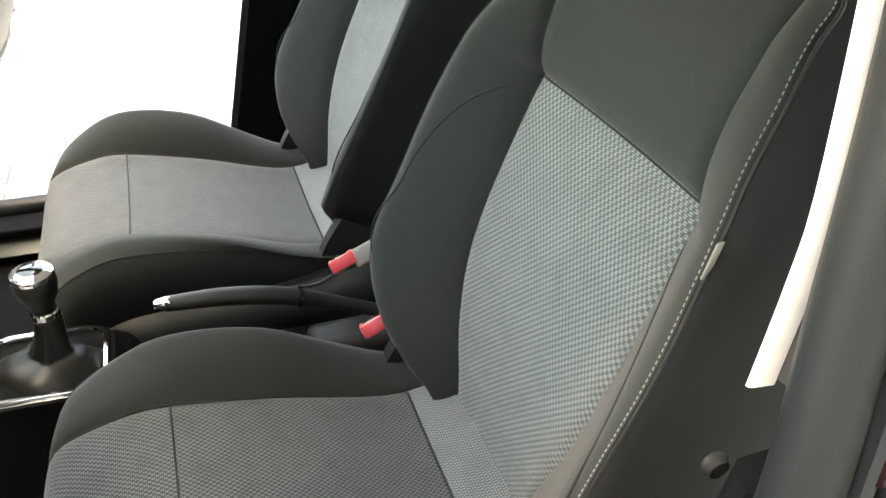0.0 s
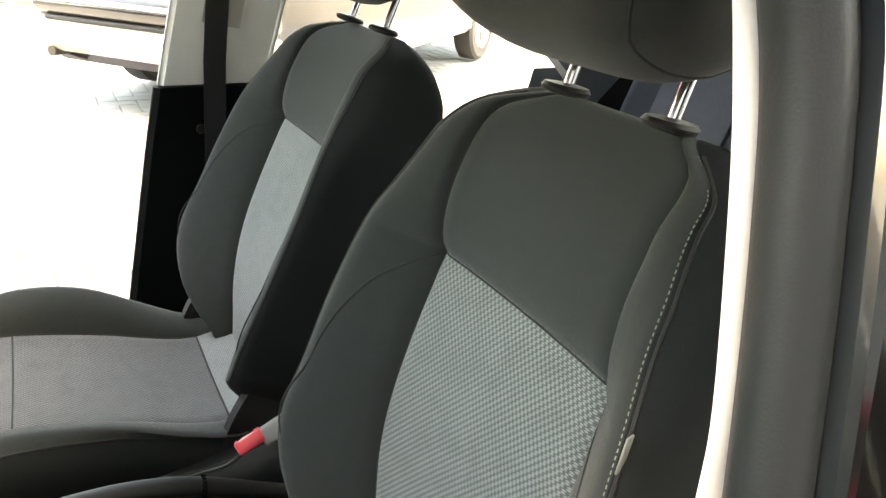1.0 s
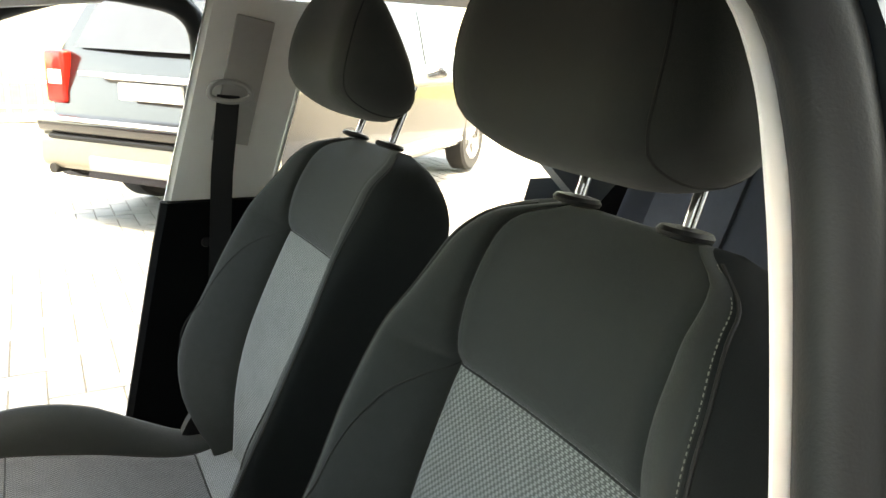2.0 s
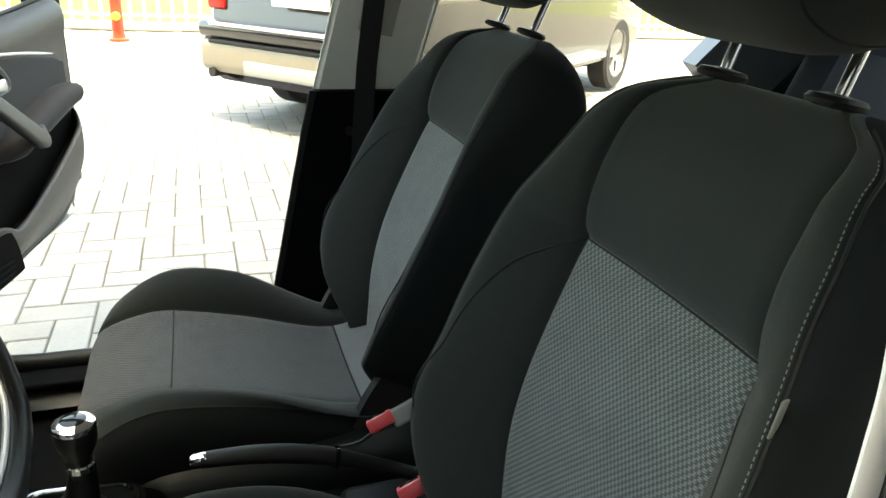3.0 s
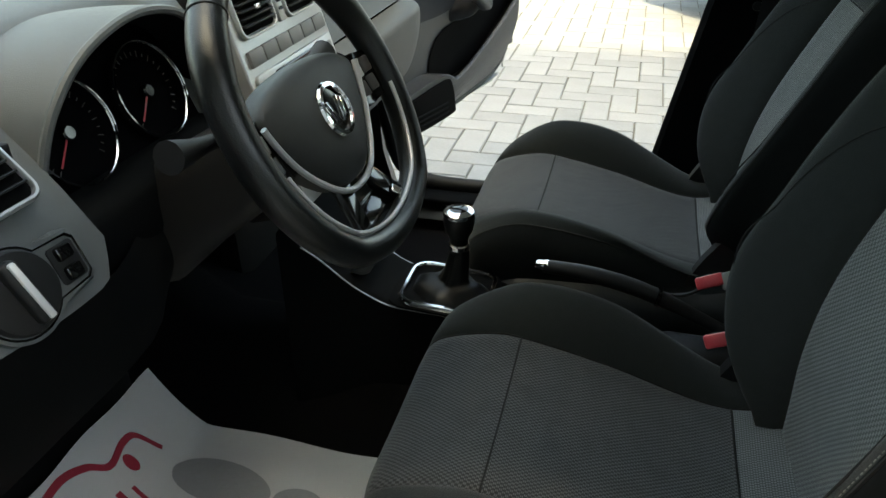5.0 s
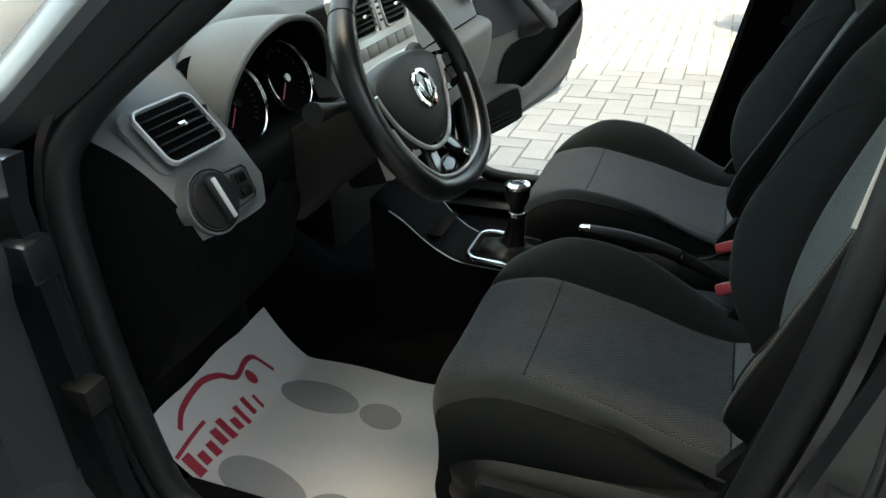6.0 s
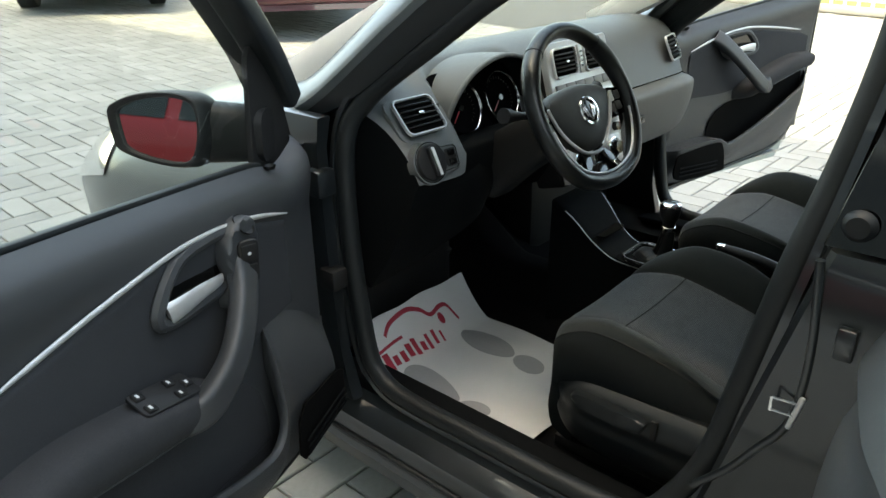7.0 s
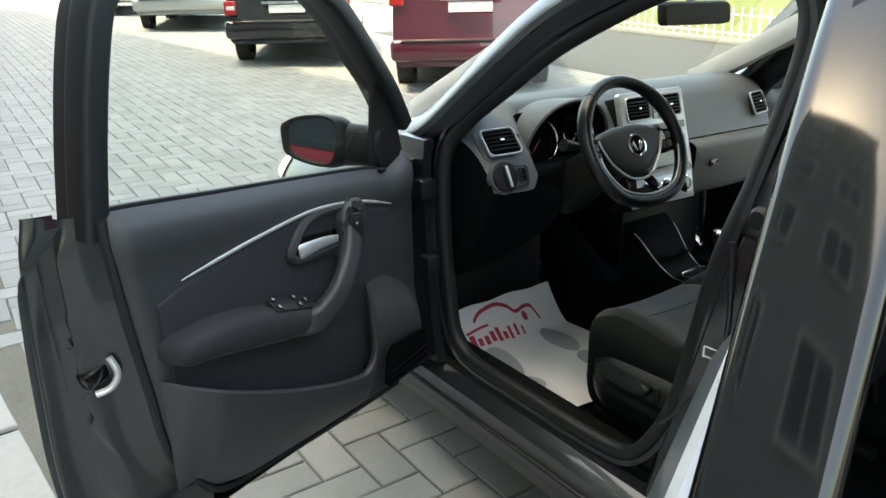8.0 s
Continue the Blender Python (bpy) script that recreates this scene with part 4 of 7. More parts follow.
def dash_top(u, y):
    """u from the windscreen (0) to the crease over the glovebox (1)."""
    k = [(0.0, -1.13, 1.030), (0.2, -1.02, 1.066), (0.4, -0.92, 1.083), (0.55, -0.845, 1.076), (0.68, -0.795, 1.048), (0.78, -0.765, 1.010), (0.9, -0.735, 0.955), (1.0, -0.712, 0.905)]
    x, z = curve([(a, b) for a, b, c in k], u), curve([(a, c) for a, b, c in k], u)
    e = max(0.0, abs(y - CY) - 0.56) / 0.14
    z -= 0.030 * e**2 * (1 - u * 0.6)
    x -= 0.035 * e**2 * (u > 0.5) * (u - 0.5) * 2
    h = hood(y)
    if h > 0 and u > 0.55:
        x -= 0.085 * min(1, h * 3) * (u - 0.55) / 0.45
    if y < -0.2:
        x += 0.030 * min(1, (-0.2 - y) / 0.1) * max(0, (u - 0.8) / 0.2) * (0 if h > 0 else 1)
    # the driver's outer vent bay swells out and rolls over into the end panel
    wl = min(1.0, max(0.0, (-0.53 - y) / 0.06))
    if wl > 0 and u > 0.4:
        wl = wl * wl * (3 - 2 * wl)
        e = min(1.0, max(0.0, (y + 0.722) / 0.11))
        e = math.sin(e * math.pi / 2)
        xe, ze = curve(BAY_XE, u), curve(BAY_ZE, u)
        xm, zm = curve(BAY_XM, u), curve(BAY_ZM, u)
        wl *= min(1.0, (u - 0.4) / 0.15)
        x += (xe + (xm - xe) * e - x) * wl
        z += (ze + (zm - ze) * e - z) * wl
    return Vector((x, y, z))


part("dash_pad", grid(dash_top, lin(0, 1, 36), lin(DY0, DY1, 90)), M_DASH, dash, "grey grained dashboard skin")


def dash_low(u, y):
    p = dash_top(1.0, y)
    k = [(0.0, 0.0, -0.004), (0.10, 0.032, -0.012), (0.22, 0.046, -0.030), (0.5, 0.036, -0.11), (0.75, 0.0, -0.19), (1.0, -0.08, -0.235)]
    return p + Vector((curve([(a, b) for a, b, c in k], u), 0, curve([(a, c) for a, b, c in k], u)))


part("glovebox", grid(dash_low, lin(0, 1, 26), lin(0.145, DY1, 30)), M_GLOVE, dash, "pale grey-brown glovebox lid")
part("glovebox_latch", box(dash_low(0.42, 0.245) + Vector((0.004, 0, 0)), (0.012, 0.045, 0.024), 0.005, 2, pose(0, 0, 0, 0, -10, 0)), M_PIANO, dash, "black glovebox latch")


def knee(u, y):
    xt = curve(((-0.722, -0.660), (-0.62, -0.652), (-0.54, -0.668), (-0.45, -0.70), (-0.165, -0.70)), y)
    zt = curve(((-0.722, 0.868), (-0.60, 0.860), (-0.165, 0.85)), y)
    xb = curve(((-0.722, -0.822), (-0.6, -0.772), (-0.5, -0.69), (-0.42, -0.71), (-0.165, -0.74)), y)
    zb = curve(((-0.722, 0.585), (-0.6, 0.632), (-0.5, 0.72), (-0.42, 0.755), (-0.165, 0.72)), y)
    if u <= 1.0:
        return Vector((xt + (xb - xt) * u + 0.016 * math.sin(math.pi * u), y, zt + (zb - zt) * u))
    return Vector((xb - (u - 1) * 1.3, y, zb + 0.10 * (u - 1)))


# Its near-black colour holds the fall-off of light below the dash.
part("knee_panel", grid(knee, lin(0, 1, 20) + [1.1, 1.3], lin(DY0, -0.165, 24)), M_CONSOLE_SHADED, dash, "lower dashboard panel darkened for the footwell's shade")
for y, sg in ((DY0, -1), (DY1, 1)):
    up = [dash_top(u, y) for u in lin(0, 1, 20)] + [(knee if y < 0 else dash_low)(u, y) for u in lin(0.05, 1, 14)]
    bm = bmesh.new()
    vs = [bm.verts.new(p) for p in up]
    c = bm.verts.new((-1.0, y + sg * 0.006, 0.84))
    for a, b in zip(vs, vs[1:]):
        bm.faces.new((a, b, c))
    part("end_panel", bm, M_CONSOLE_SHADED, dash, "black dashboard end panel", sharp=70)


def air_vent(name, m, w, h, slats, tab=True):
    """A framed vent, its face in the local x, y plane."""
    outer, inner = rrect(w, h, 0.016, 5), rrect(w - 0.010, h - 0.010, 0.012, 5)
    v = part(name, ring(outer, inner, 0.007, m), M_SILVER, dash, "silver-framed air vent")
    part("vent_box", plate(rrect(w - 0.012, h - 0.012, 0.010, 4), 0.001, m @ Matrix.Translation((0, 0, 0.0012))), M_GRILLE, v)
    for k in range(slats):
        yy = -h / 2 + 0.013 + (h - 0.026) * (k + 0.5) / slats
        part("slat", box((0, 0, 0), (w - 0.018, 0.0026, 0.010), 0.0008, 1, m @ Matrix.Translation((0, yy, 0.006)) @ Matrix.Rotation(radians(20), 4, "X")), M_PLASTIC, v)
    if tab:
        part("vent_tab", box((0, 0, 0), (0.014, 0.008, 0.008), 0.002, 2, m @ Matrix.Translation((0, 0, 0.010))), M_CHROME, v)
    return v


def facing(o, yaw=0.0, tip=18.0):
    """A pose on the fascia: local x to the car's right, local z towards the cabin."""
    return Matrix.Translation(o) @ Matrix.Rotation(radians(yaw), 4, "Z") @ frame_of((0, 0, 0), (0, 1, 0), (-math.sin(radians(tip)), 0, math.cos(radians(tip))))


part("vent_bezel", plate(rrect(0.138, 0.104, 0.02, 5, 0.006, 0), 0.008, facing((-0.743, -0.645, 0.977), -2, 43), 0.003), M_DASH, dash)
air_vent("side_vent", facing((-0.724, -0.645, 0.990), -2, 43), 0.116, 0.088, 5)
air_vent("side_vent", facing((-0.740, 0.578, 0.985), 12, 24), 0.118, 0.085, 5)
part("vent_wheel", box((-0.730, -0.583, 0.988), (0.012, 0.008, 0.035), 0.002, 2), M_PLASTIC, dash)
for y in (-0.679, 0.64):
    for k in range(4):
        part("demister_slot", box((-0.862 + 0.011 * k, -0.665 if y < 0 else y, (1.042 if y < 0 else 1.052) - 0.004 * k), (0.006, 0.030, 0.006), 0.001, 1), M_PIANO, dash)
for k in range(5):
    part("demister_slot", box((-1.0, 0.50 + 0.022 * k, 1.066), (0.022, 0.010, 0.006), 0.001, 1), M_PIANO, dash)
# light switch
ls = facing((-0.664, -0.679, 0.907), -4, 20)


def keyhole(r, w, h):
    """A round bezel with a squared wing to its right."""
    arc = [(r * math.cos(a), r * math.sin(a)) for a in lin(radians(38), radians(322), 30)]
    return arc + [(w - 0.006, -h), (w, -h + 0.006), (w, h - 0.006), (w - 0.006, h)]


pod = part("switch_pod", plate(keyhole(0.046, 0.080, 0.028), 0.022, ls @ Matrix.Translation((0, 0, -0.018)), 0.003), M_DASH, dash, "grey switch bezel")
part("switch_recess", ring(keyhole(0.0425, 0.0765, 0.0245), keyhole(0.0405, 0.0745, 0.0225), 0.0012, ls @ Matrix.Translation((0, 0, 0.004))), M_PIANO, pod)
part("light_switch", lathe([(0.039, 0.0), (0.039, 0.008), (0.037, 0.011), (0.030, 0.012), (0, 0.012)], 36, ls), M_PLASTIC, pod, "black rotary light switch")
part("switch_grip", box((0, 0, 0), (0.017, 0.064, 0.016), 0.005, 3, ls @ Matrix.Translation((0, 0, 0.014)) @ Matrix.Rotation(radians(8), 4, "Z")), M_PLASTIC, pod)
part("switch_bar", box((0, 0, 0), (0.007, 0.060, 0.008), 0.002, 2, ls @ Matrix.Translation((0.001, 0, 0.021)) @ Matrix.Rotation(radians(8), 4, "Z")), M_SATIN, pod, "satin chrome switch grip")
part("dimmer_panel", plate(rrect(0.030, 0.038, 0.004, 3, 0.057, 0), 0.002, ls @ Matrix.Translation((0, 0, 0.004)), 0.001), M_PLASTIC, pod)
for yy in (-0.010, 0.010):
    part("dimmer_button", box((0, 0, 0), (0.018, 0.014, 0.008), 0.003, 2, ls @ Matrix.Translation((0.057, yy, 0.007))), M_PIANO, pod)
part("column_surround", box((-0.735, -0.385, 0.868), (0.09, 0.37, 0.085), 0.02, 3), M_CONSOLE_SHADED, dash, "black trim below the instruments")
# instrument hood
arch = smooth_path([(0, -0.556, 0.905), (0, -0.550, 0.965), (0, -0.525, 1.020), (0, -0.470, 1.066), (0, -0.385, 1.086), (0, -0.300, 1.070), (0, -0.248, 1.028), (0, -0.222, 0.975), (0, -0.215, 0.905)], 40)


def hood_out(u, v):
    p = arch[min(int(u * 39 + 0.5), 39)]
    top = (p.z - 0.905) / 0.18
    x = -0.705 - 0.035 * (1 - top) - v * 0.22
    return Vector((x, -0.385 + (p.y + 0.385) * (1 + 0.50 * v * (0.4 + 0.6 * v)), p.z - 0.004 * v * top - 0.030 * v * v))


def hood_in(u, v):
    p = arch[min(int(u * 39 + 0.5), 39)]
    top = (p.z - 0.905) / 0.18
    return Vector((-0.703 - 0.035 * (1 - top) - 0.055 * v, -0.385 + (p.y + 0.385) * (0.965 - 0.07 * v), 0.905 + (p.z - 0.905) * (0.955 - 0.08 * v)))


hd = part("instrument_hood", grid(hood_out, lin(0, 1, 40), lin(0, 1, 10)), M_DASH, dash, "grey hood over the instruments")
part("hood_lining", grid(hood_in, lin(0, 1, 40), lin(0, 1, 6)), M_CONSOLE_SHADED, hd)
part("hood_lip", tube([hood_out(u, 0) * 0.5 + hood_in(u, 0) * 0.5 for u in lin(0, 1, 40)], 0.0055, 8, up=(1, 0, 0)), M_DASH, hd)
cl = facing((-0.760, -0.392, 0.965), 0, 20)
clu = part("instrument_panel", plate(rrect(0.345, 0.185, 0.05, 6), 0.006, cl @ Matrix.Translation((0, 0, -0.014))), M_DIAL, dash, "black instrument cluster")
for xx in (-0.080, 0.068):
    cm = cl @ Matrix.Translation((xx, 0.004, 0.0))
    part("dial_ring", lathe([(0.0602, 0.012), (0.0618, 0.012), (0.0620, 0.016), (0.0611, 0.0172), (0.0603, 0.016)], 48, cm), M_CHROME, clu, "chrome dial ring")
    part("dial", lathe([(0.0, 0.001), (0.056, 0.001)], 40, cm), M_DIAL, clu)
    for k in range(25):
        a = radians(225 - 270 * k / 24)
        part("tick", box((0, 0, 0), (0.008 if k % 2 == 0 else 0.004, 0.0012, 0.0006), 0, 1, cm @ Matrix.Rotation(a, 4, "Z") @ Matrix.Translation((0.049, 0, 0.002))), M_TICK, clu)
    part("needle", box((0, 0, 0), (0.044, 0.002, 0.001), 0, 1, cm @ Matrix.Rotation(radians(222), 4, "Z") @ Matrix.Translation((0.022, 0, 0.006))), M_RED, clu)
    part("needle_hub", lathe([(0.009, 0.0), (0.009, 0.008), (0.007, 0.010), (0, 0.010)], 18, cm), M_PIANO, clu)
part("cluster_base", box((-0.735, -0.39, 0.896), (0.05, 0.30, 0.018), 0.006, 2, pose(0, 0, 0, 0, 15, 0)), M_PLASTIC, clu)
# centre stack
SK = facing((-0.733, -0.022, 1.066), 0, 15.5)
stack = part("centre_panel", plate([(-0.150, 0.006), (-0.140, 0.014), (0.140, 0.014), (0.150, 0.006), (0.150, -0.24), (0.142, -0.350), (-0.142, -0.350), (-0.150, -0.24)], 0.02, SK @ Matrix.Translation((0, 0, -0.02)), 0.004), M_SILVER, dash, "silver centre panel")
part("centre_backing", box((-0.745, -0.022, 0.88), (0.09, 0.296, 0.36), 0.01, 2, pose(0, 0, 0, 0, -15, 0)), M_DASH_L, dash)
for xx in (-0.076, 0.072):
    air_vent("centre_vent", SK @ Matrix.Translation((xx, -0.040, 0.001)), 0.112, 0.078, 5)
part("vent_divider", box((0, 0, 0), (0.020, 0.075, 0.008), 0.003, 2, SK @ Matrix.Translation((-0.002, -0.040, 0.004))), M_SILVER, stack)
for k in range(4):
    part("divider_mark", box((0, 0, 0), (0.012, 0.005, 0.002), 0, 1, SK @ Matrix.Translation((-0.002, -0.022 - 0.012 * k, 0.0085))), M_PIANO, stack)
for k in range(6):
    part("button", box((0, 0, 0), (0.042, 0.024, 0.008), 0.002, 2, SK @ Matrix.Translation((-0.112 + 0.045 * k, -0.106, 0.002))), M_BUTTON, stack, "grey push button")
rd = part("radio", plate(rrect(0.272, 0.120, 0.008, 4, 0.0, -0.190), 0.006, SK, 0.002), M_SILVER, stack, "silver car radio with screen")
part("screen", plate(rrect(0.155, 0.088, 0.004, 3, 0.0, -0.186), 0.002, SK @ Matrix.Translation((0, 0, 0.0065))), M_SCREEN, rd, "grey touch screen")
part("screen_frame", ring(rrect(0.168, 0.100, 0.006, 3, 0.0, -0.186), rrect(0.152, 0.086, 0.004, 3, 0.0, -0.186), 0.004, SK @ Matrix.Translation((0, 0, 0.006))), M_PIANO, rd)
for sx in (-1, 1):
    for k in range(4):
        part("radio_button", box((0, 0, 0), (0.034, 0.018, 0.005), 0.002, 2, SK @ Matrix.Translation((sx * 0.108, -0.150 - 0.024 * k, 0.007))), M_BUTTON, rd)
    part("radio_knob", lathe([(0.013, 0), (0.012, 0.014), (0.0, 0.015)], 20, SK @ Matrix.Translation((sx * 0.108, -0.244, 0.006))), M_PIANO, rd, "black radio knob")
ac = part("climate_panel", plate(rrect(0.268, 0.074, 0.012, 4, 0.0, -0.300), 0.005, SK, 0.002), M_SILVER, stack, "silver heater panel")
for k in range(3):
    kb = part("heater_knob", lathe([(0.026, 0), (0.026, 0.006), (0.020, 0.008), (0.018, 0.020), (0.0, 0.021)], 28, SK @ Matrix.Translation((-0.088 + 0.088 * k, -0.300, 0.005))), M_PIANO, ac, "black heater knob")
    part("knob_ring", lathe([(0.026, 0.0), (0.030, 0.0), (0.030, 0.006), (0.026, 0.007)], 28, SK @ Matrix.Translation((-0.088 + 0.088 * k, -0.300, 0.005))), M_CHROME, kb)
# key remote hanging from the column side of the radio
part("key_remote", plate(rrect(0.075, 0.038, 0.012, 5), 0.012, SK @ Matrix.Translation((-0.055, -0.178, 0.012)) @ Matrix.Rotation(radians(20), 4, "Z"), 0.003), M_PLASTIC, rd)

# ---- console ----
cons = thing("centre_console", "black plastic centre console with chrome edge lines", "console")
CYK = ((-0.72, 0.66), (-0.66, 0.62), (-0.60, 0.56), (-0.555, 0.530), (-0.52, 0.520), (-0.38, 0.512), (-0.335, 0.492), (-0.31, 0.452), (-0.20, 0.442), (0.10, 0.440), (0.22, 0.455), (0.30, 0.43))
CWK = ((-0.72, 0.105), (-0.64, 0.088), (-0.56, 0.074), (-0.40, 0.073), (-0.3, 0.078), (0.3, 0.085))


def console(u, v):
    z, w = curve(CYK, u), curve(CWK, u)
    a = abs(v)
    sg = math.copysign(1, v)
    if a < 0.5:
        return Vector((u, -0.022 + sg * w * a / 0.5 * 0.94, z))
    if a < 0.6:
        t = (a - 0.5) / 0.1
        return Vector((u, -0.022 + sg * w * (0.94 + 0.06 * math.sin(t * math.pi / 2)), z - 0.010 * (1 - math.cos(t * math.pi / 2))))
    t = (a - 0.6) / 0.4
    return Vector((u, -0.022 + sg * (w + 0.01 * t), z - 0.010 - (z - 0.29) * t))


part("console_body", grid(console, lin(-0.72, 0.30, 70), lin(-1, -0.6, 6) + lin(-0.58, -0.5, 4) + lin(-0.4, 0.4, 7) + lin(0.5, 0.58, 4) + lin(0.6, 1, 6)), M_CONSOLE_SHADED, cons)
for sg in (-1, 1):
    part("chrome_edge", tube([console(x, sg * 0.56) + Vector((0, sg * 0.001, 0.001)) for x in lin(-0.68, -0.36, 30)], 0.0014, 6), M_SILVER, cons, "thin chrome edge line")
part("tray", plate(rrect(0.05, 0.12, 0.012, 4, -0.60, -0.022), 0.002, Matrix.Translation((0, 0, 0.567))), M_PIANO, cons)
# gear lever
gear = thing("gear_lever", "gear lever with chrome-topped knob, leather boot and chrome surround", "gear lever")
GM = frame_of((-0.442, -0.026, 0.522), (1, 0, -0.05), (0, 1, 0))
go, gi = rrect(0.164, 0.144, 0.032, 6), rrect(0.146, 0.126, 0.026, 6)
part("surround", ring(go, gi, 0.010, GM), M_CHROME, gear, "chrome gear surround")
part("surround_base", plate(rrect(0.186, 0.152, 0.03, 6), 0.004, GM @ Matrix.Translation((-0.004, 0, -0.004))), M_CONSOLE_SHADED, gear, "black plastic surround base")


def boot(u, v):
    a = 2 * math.pi * u
    k = curve(((0, 0.98), (0.08, 0.90), (0.18, 0.70), (0.32, 0.44), (0.55, 0.32), (0.8, 0.25), (1, 0.20)), v)
    r = 1 / max(abs(math.cos(a)) / 0.074, abs(math.sin(a)) / 0.059, (abs(math.cos(a)) / 0.074 + abs(math.sin(a)) / 0.059) / 1.35)
    fold = 1 + 0.11 * math.sin(a * 4 + 1 + 3 * v) * math.sin(math.pi * min(1, v * 1.3)) + 0.06 * math.sin(a * 7 + 2 * v) * math.sin(math.pi * v) + 0.07 * math.sin(v * 17 + 2 * math.cos(a)) * (1 - v)
    return GM @ Vector((r * math.cos(a) * k * fold + 0.020 * v, r * math.sin(a) * k * fold, -0.012 + 0.100 * v + 0.010 * math.sin(v * 9)))


part("boot", grid(boot, lin(0, 1, 49)[:-1], lin(0, 1, 24), True), M_BOOT, gear, "black leather boot", sharp=70)
part("stem", lathe([(0.012, 0), (0.0145, 0.02), (0.0155, 0.03), (0.0165, 0.05), (0.0235, 0.062), (0.027, 0.078), (0.0275, 0.090), (0.026, 0.098), (0.0, 0.099)], 28, Matrix.Translation((-0.422, -0.026, 0.587))), M_LEATHER, gear, "black leather gear knob")
part("stem_ring", lathe([(0.0165, 0.026), (0.0185, 0.028), (0.0185, 0.036), (0.0165, 0.038)], 24, Matrix.Translation((-0.422, -0.026, 0.587))), M_CHROME, gear)
kt = part("knob_cap", lathe([(0.0262, 0.090), (0.0275, 0.094), (0.0265, 0.100), (0.020, 0.1045), (0.0, 0.106)], 28, Matrix.Translation((-0.422, -0.026, 0.587))), M_CHROME, gear, "chrome knob cap")
part("shift_pattern", lathe([(0.0, 0.1068), (0.014, 0.1063), (0.0165, 0.1052)], 22, Matrix.Translation((-0.422, -0.026, 0.587))), M_PIANO, kt)
# handbrake
hbk = thing("handbrake", "black handbrake lever with chrome release button", "handbrake")
hp = smooth_path([(-0.270, -0.046, 0.611), (-0.19, -0.042, 0.603), (-0.10, -0.038, 0.580), (0.0, -0.034, 0.535), (0.10, -0.034, 0.485), (0.17, -0.034, 0.455)], 40)
part("grip", sweep(hp, [(0.0135 * math.cos(a), 0.012 * math.sin(a)) for a in [2 * math.pi * k / 14 for k in range(14)]], scale=lambda t: 0.9 + 0.25 * math.sin(math.pi * min(1, t * 1.7))), M_PLASTIC, hbk)
part("release_button", lathe([(0.0, 0.0), (0.007, 0.0), (0.0095, 0.004), (0.0105, 0.022), (0.0, 0.022)], 18, frame_of(hp[0] + Vector((-0.014, 0, 0.001)), (0, 1, 0), (0, 0, 1))), M_CHROME, hbk, "chrome release button")
part("grip_ring", moved(lathe([(0.0145, 0), (0.0165, 0.001), (0.0165, 0.006), (0.0145, 0.007)], 20), frame_of(hp[16], (0, 1, 0), (0.18, 0, 1))), M_PIANO, hbk)
part("brake_gaiter", box((0.06, -0.034, 0.462), (0.26, 0.075, 0.05), 0.02, 3), M_PLASTIC, hbk)
# buckles
for bx0, by0, bz0 in ((0.014, -0.136, 0.574), (0.008, 0.036, 0.570)):
    bk = thing("seatbelt_buckle", "seat belt buckle with red release button on a black stalk", "belt buckle", group="seat belt buckles")
    B = Matrix.Translation((bx0, by0, bz0)) @ Matrix.Rotation(radians(-25), 4, "Y") @ Matrix.Rotation(radians(-30), 4, "X")
    part("housing", box((0, 0, 0), (0.050, 0.020, 0.030), 0.005, 3, B @ Matrix.Translation((0.042, 0, -0.006))), M_BUTTON, bk)
    rb = part("release", box((0, 0, 0), (0.046, 0.023, 0.022), 0.004, 2, B), M_RED, bk, "red release button")
    part("slot", box((0, 0, 0), (0.030, 0.006, 0.004), 0.001, 1, B @ Matrix.Translation((-0.002, -0.002, 0.0105))), M_PIANO, rb)
    part("stalk", tube([B @ Vector((0.06, 0, -0.006)), (bx0 + 0.085, by0, bz0 - 0.03), (bx0 + 0.11, by0, 0.40)], 0.008, 8, up=(0, 1, 0)), M_PLASTIC, bk)
solo("buckle_cable", tube(smooth_path([(-0.004, 0.032, 0.556), (-0.03, 0.036, 0.535), (-0.075, 0.045, 0.525), (-0.105, 0.05, 0.518)], 20), 0.003, 6), M_PLASTIC, "thin black sensor cable beside the belt buckle", "cable")

# ---- steering wheel ----
wheel = thing("steering_wheel", "black leather steering wheel with silver-trimmed spokes and chrome emblem", "steering wheel")
W = frame_of((-0.4884, -0.371, 0.989), (0, 1, 0), (-0.459, 0, 0.888))


def rim_r(a):
    low = max(0.0, -math.sin(a))
    return 0.175 - 0.012 * max(0.0, low - 0.80) / 0.20


def rim(u, v):
    a, b = 2 * math.pi * u, 2 * math.pi * v
    r = rim_r(a)
    thick = 0.0170 + 0.0022 * math.exp(-(((math.degrees(a) % 360) - 35) / 14) ** 2) + 0.0022 * math.exp(-(((math.degrees(a) % 360) - 145) / 14) ** 2)
    return W @ Vector(((r + thick * math.cos(b)) * math.cos(a), (r + thick * math.cos(b)) * math.sin(a), thick * 1.12 * math.sin(b)))


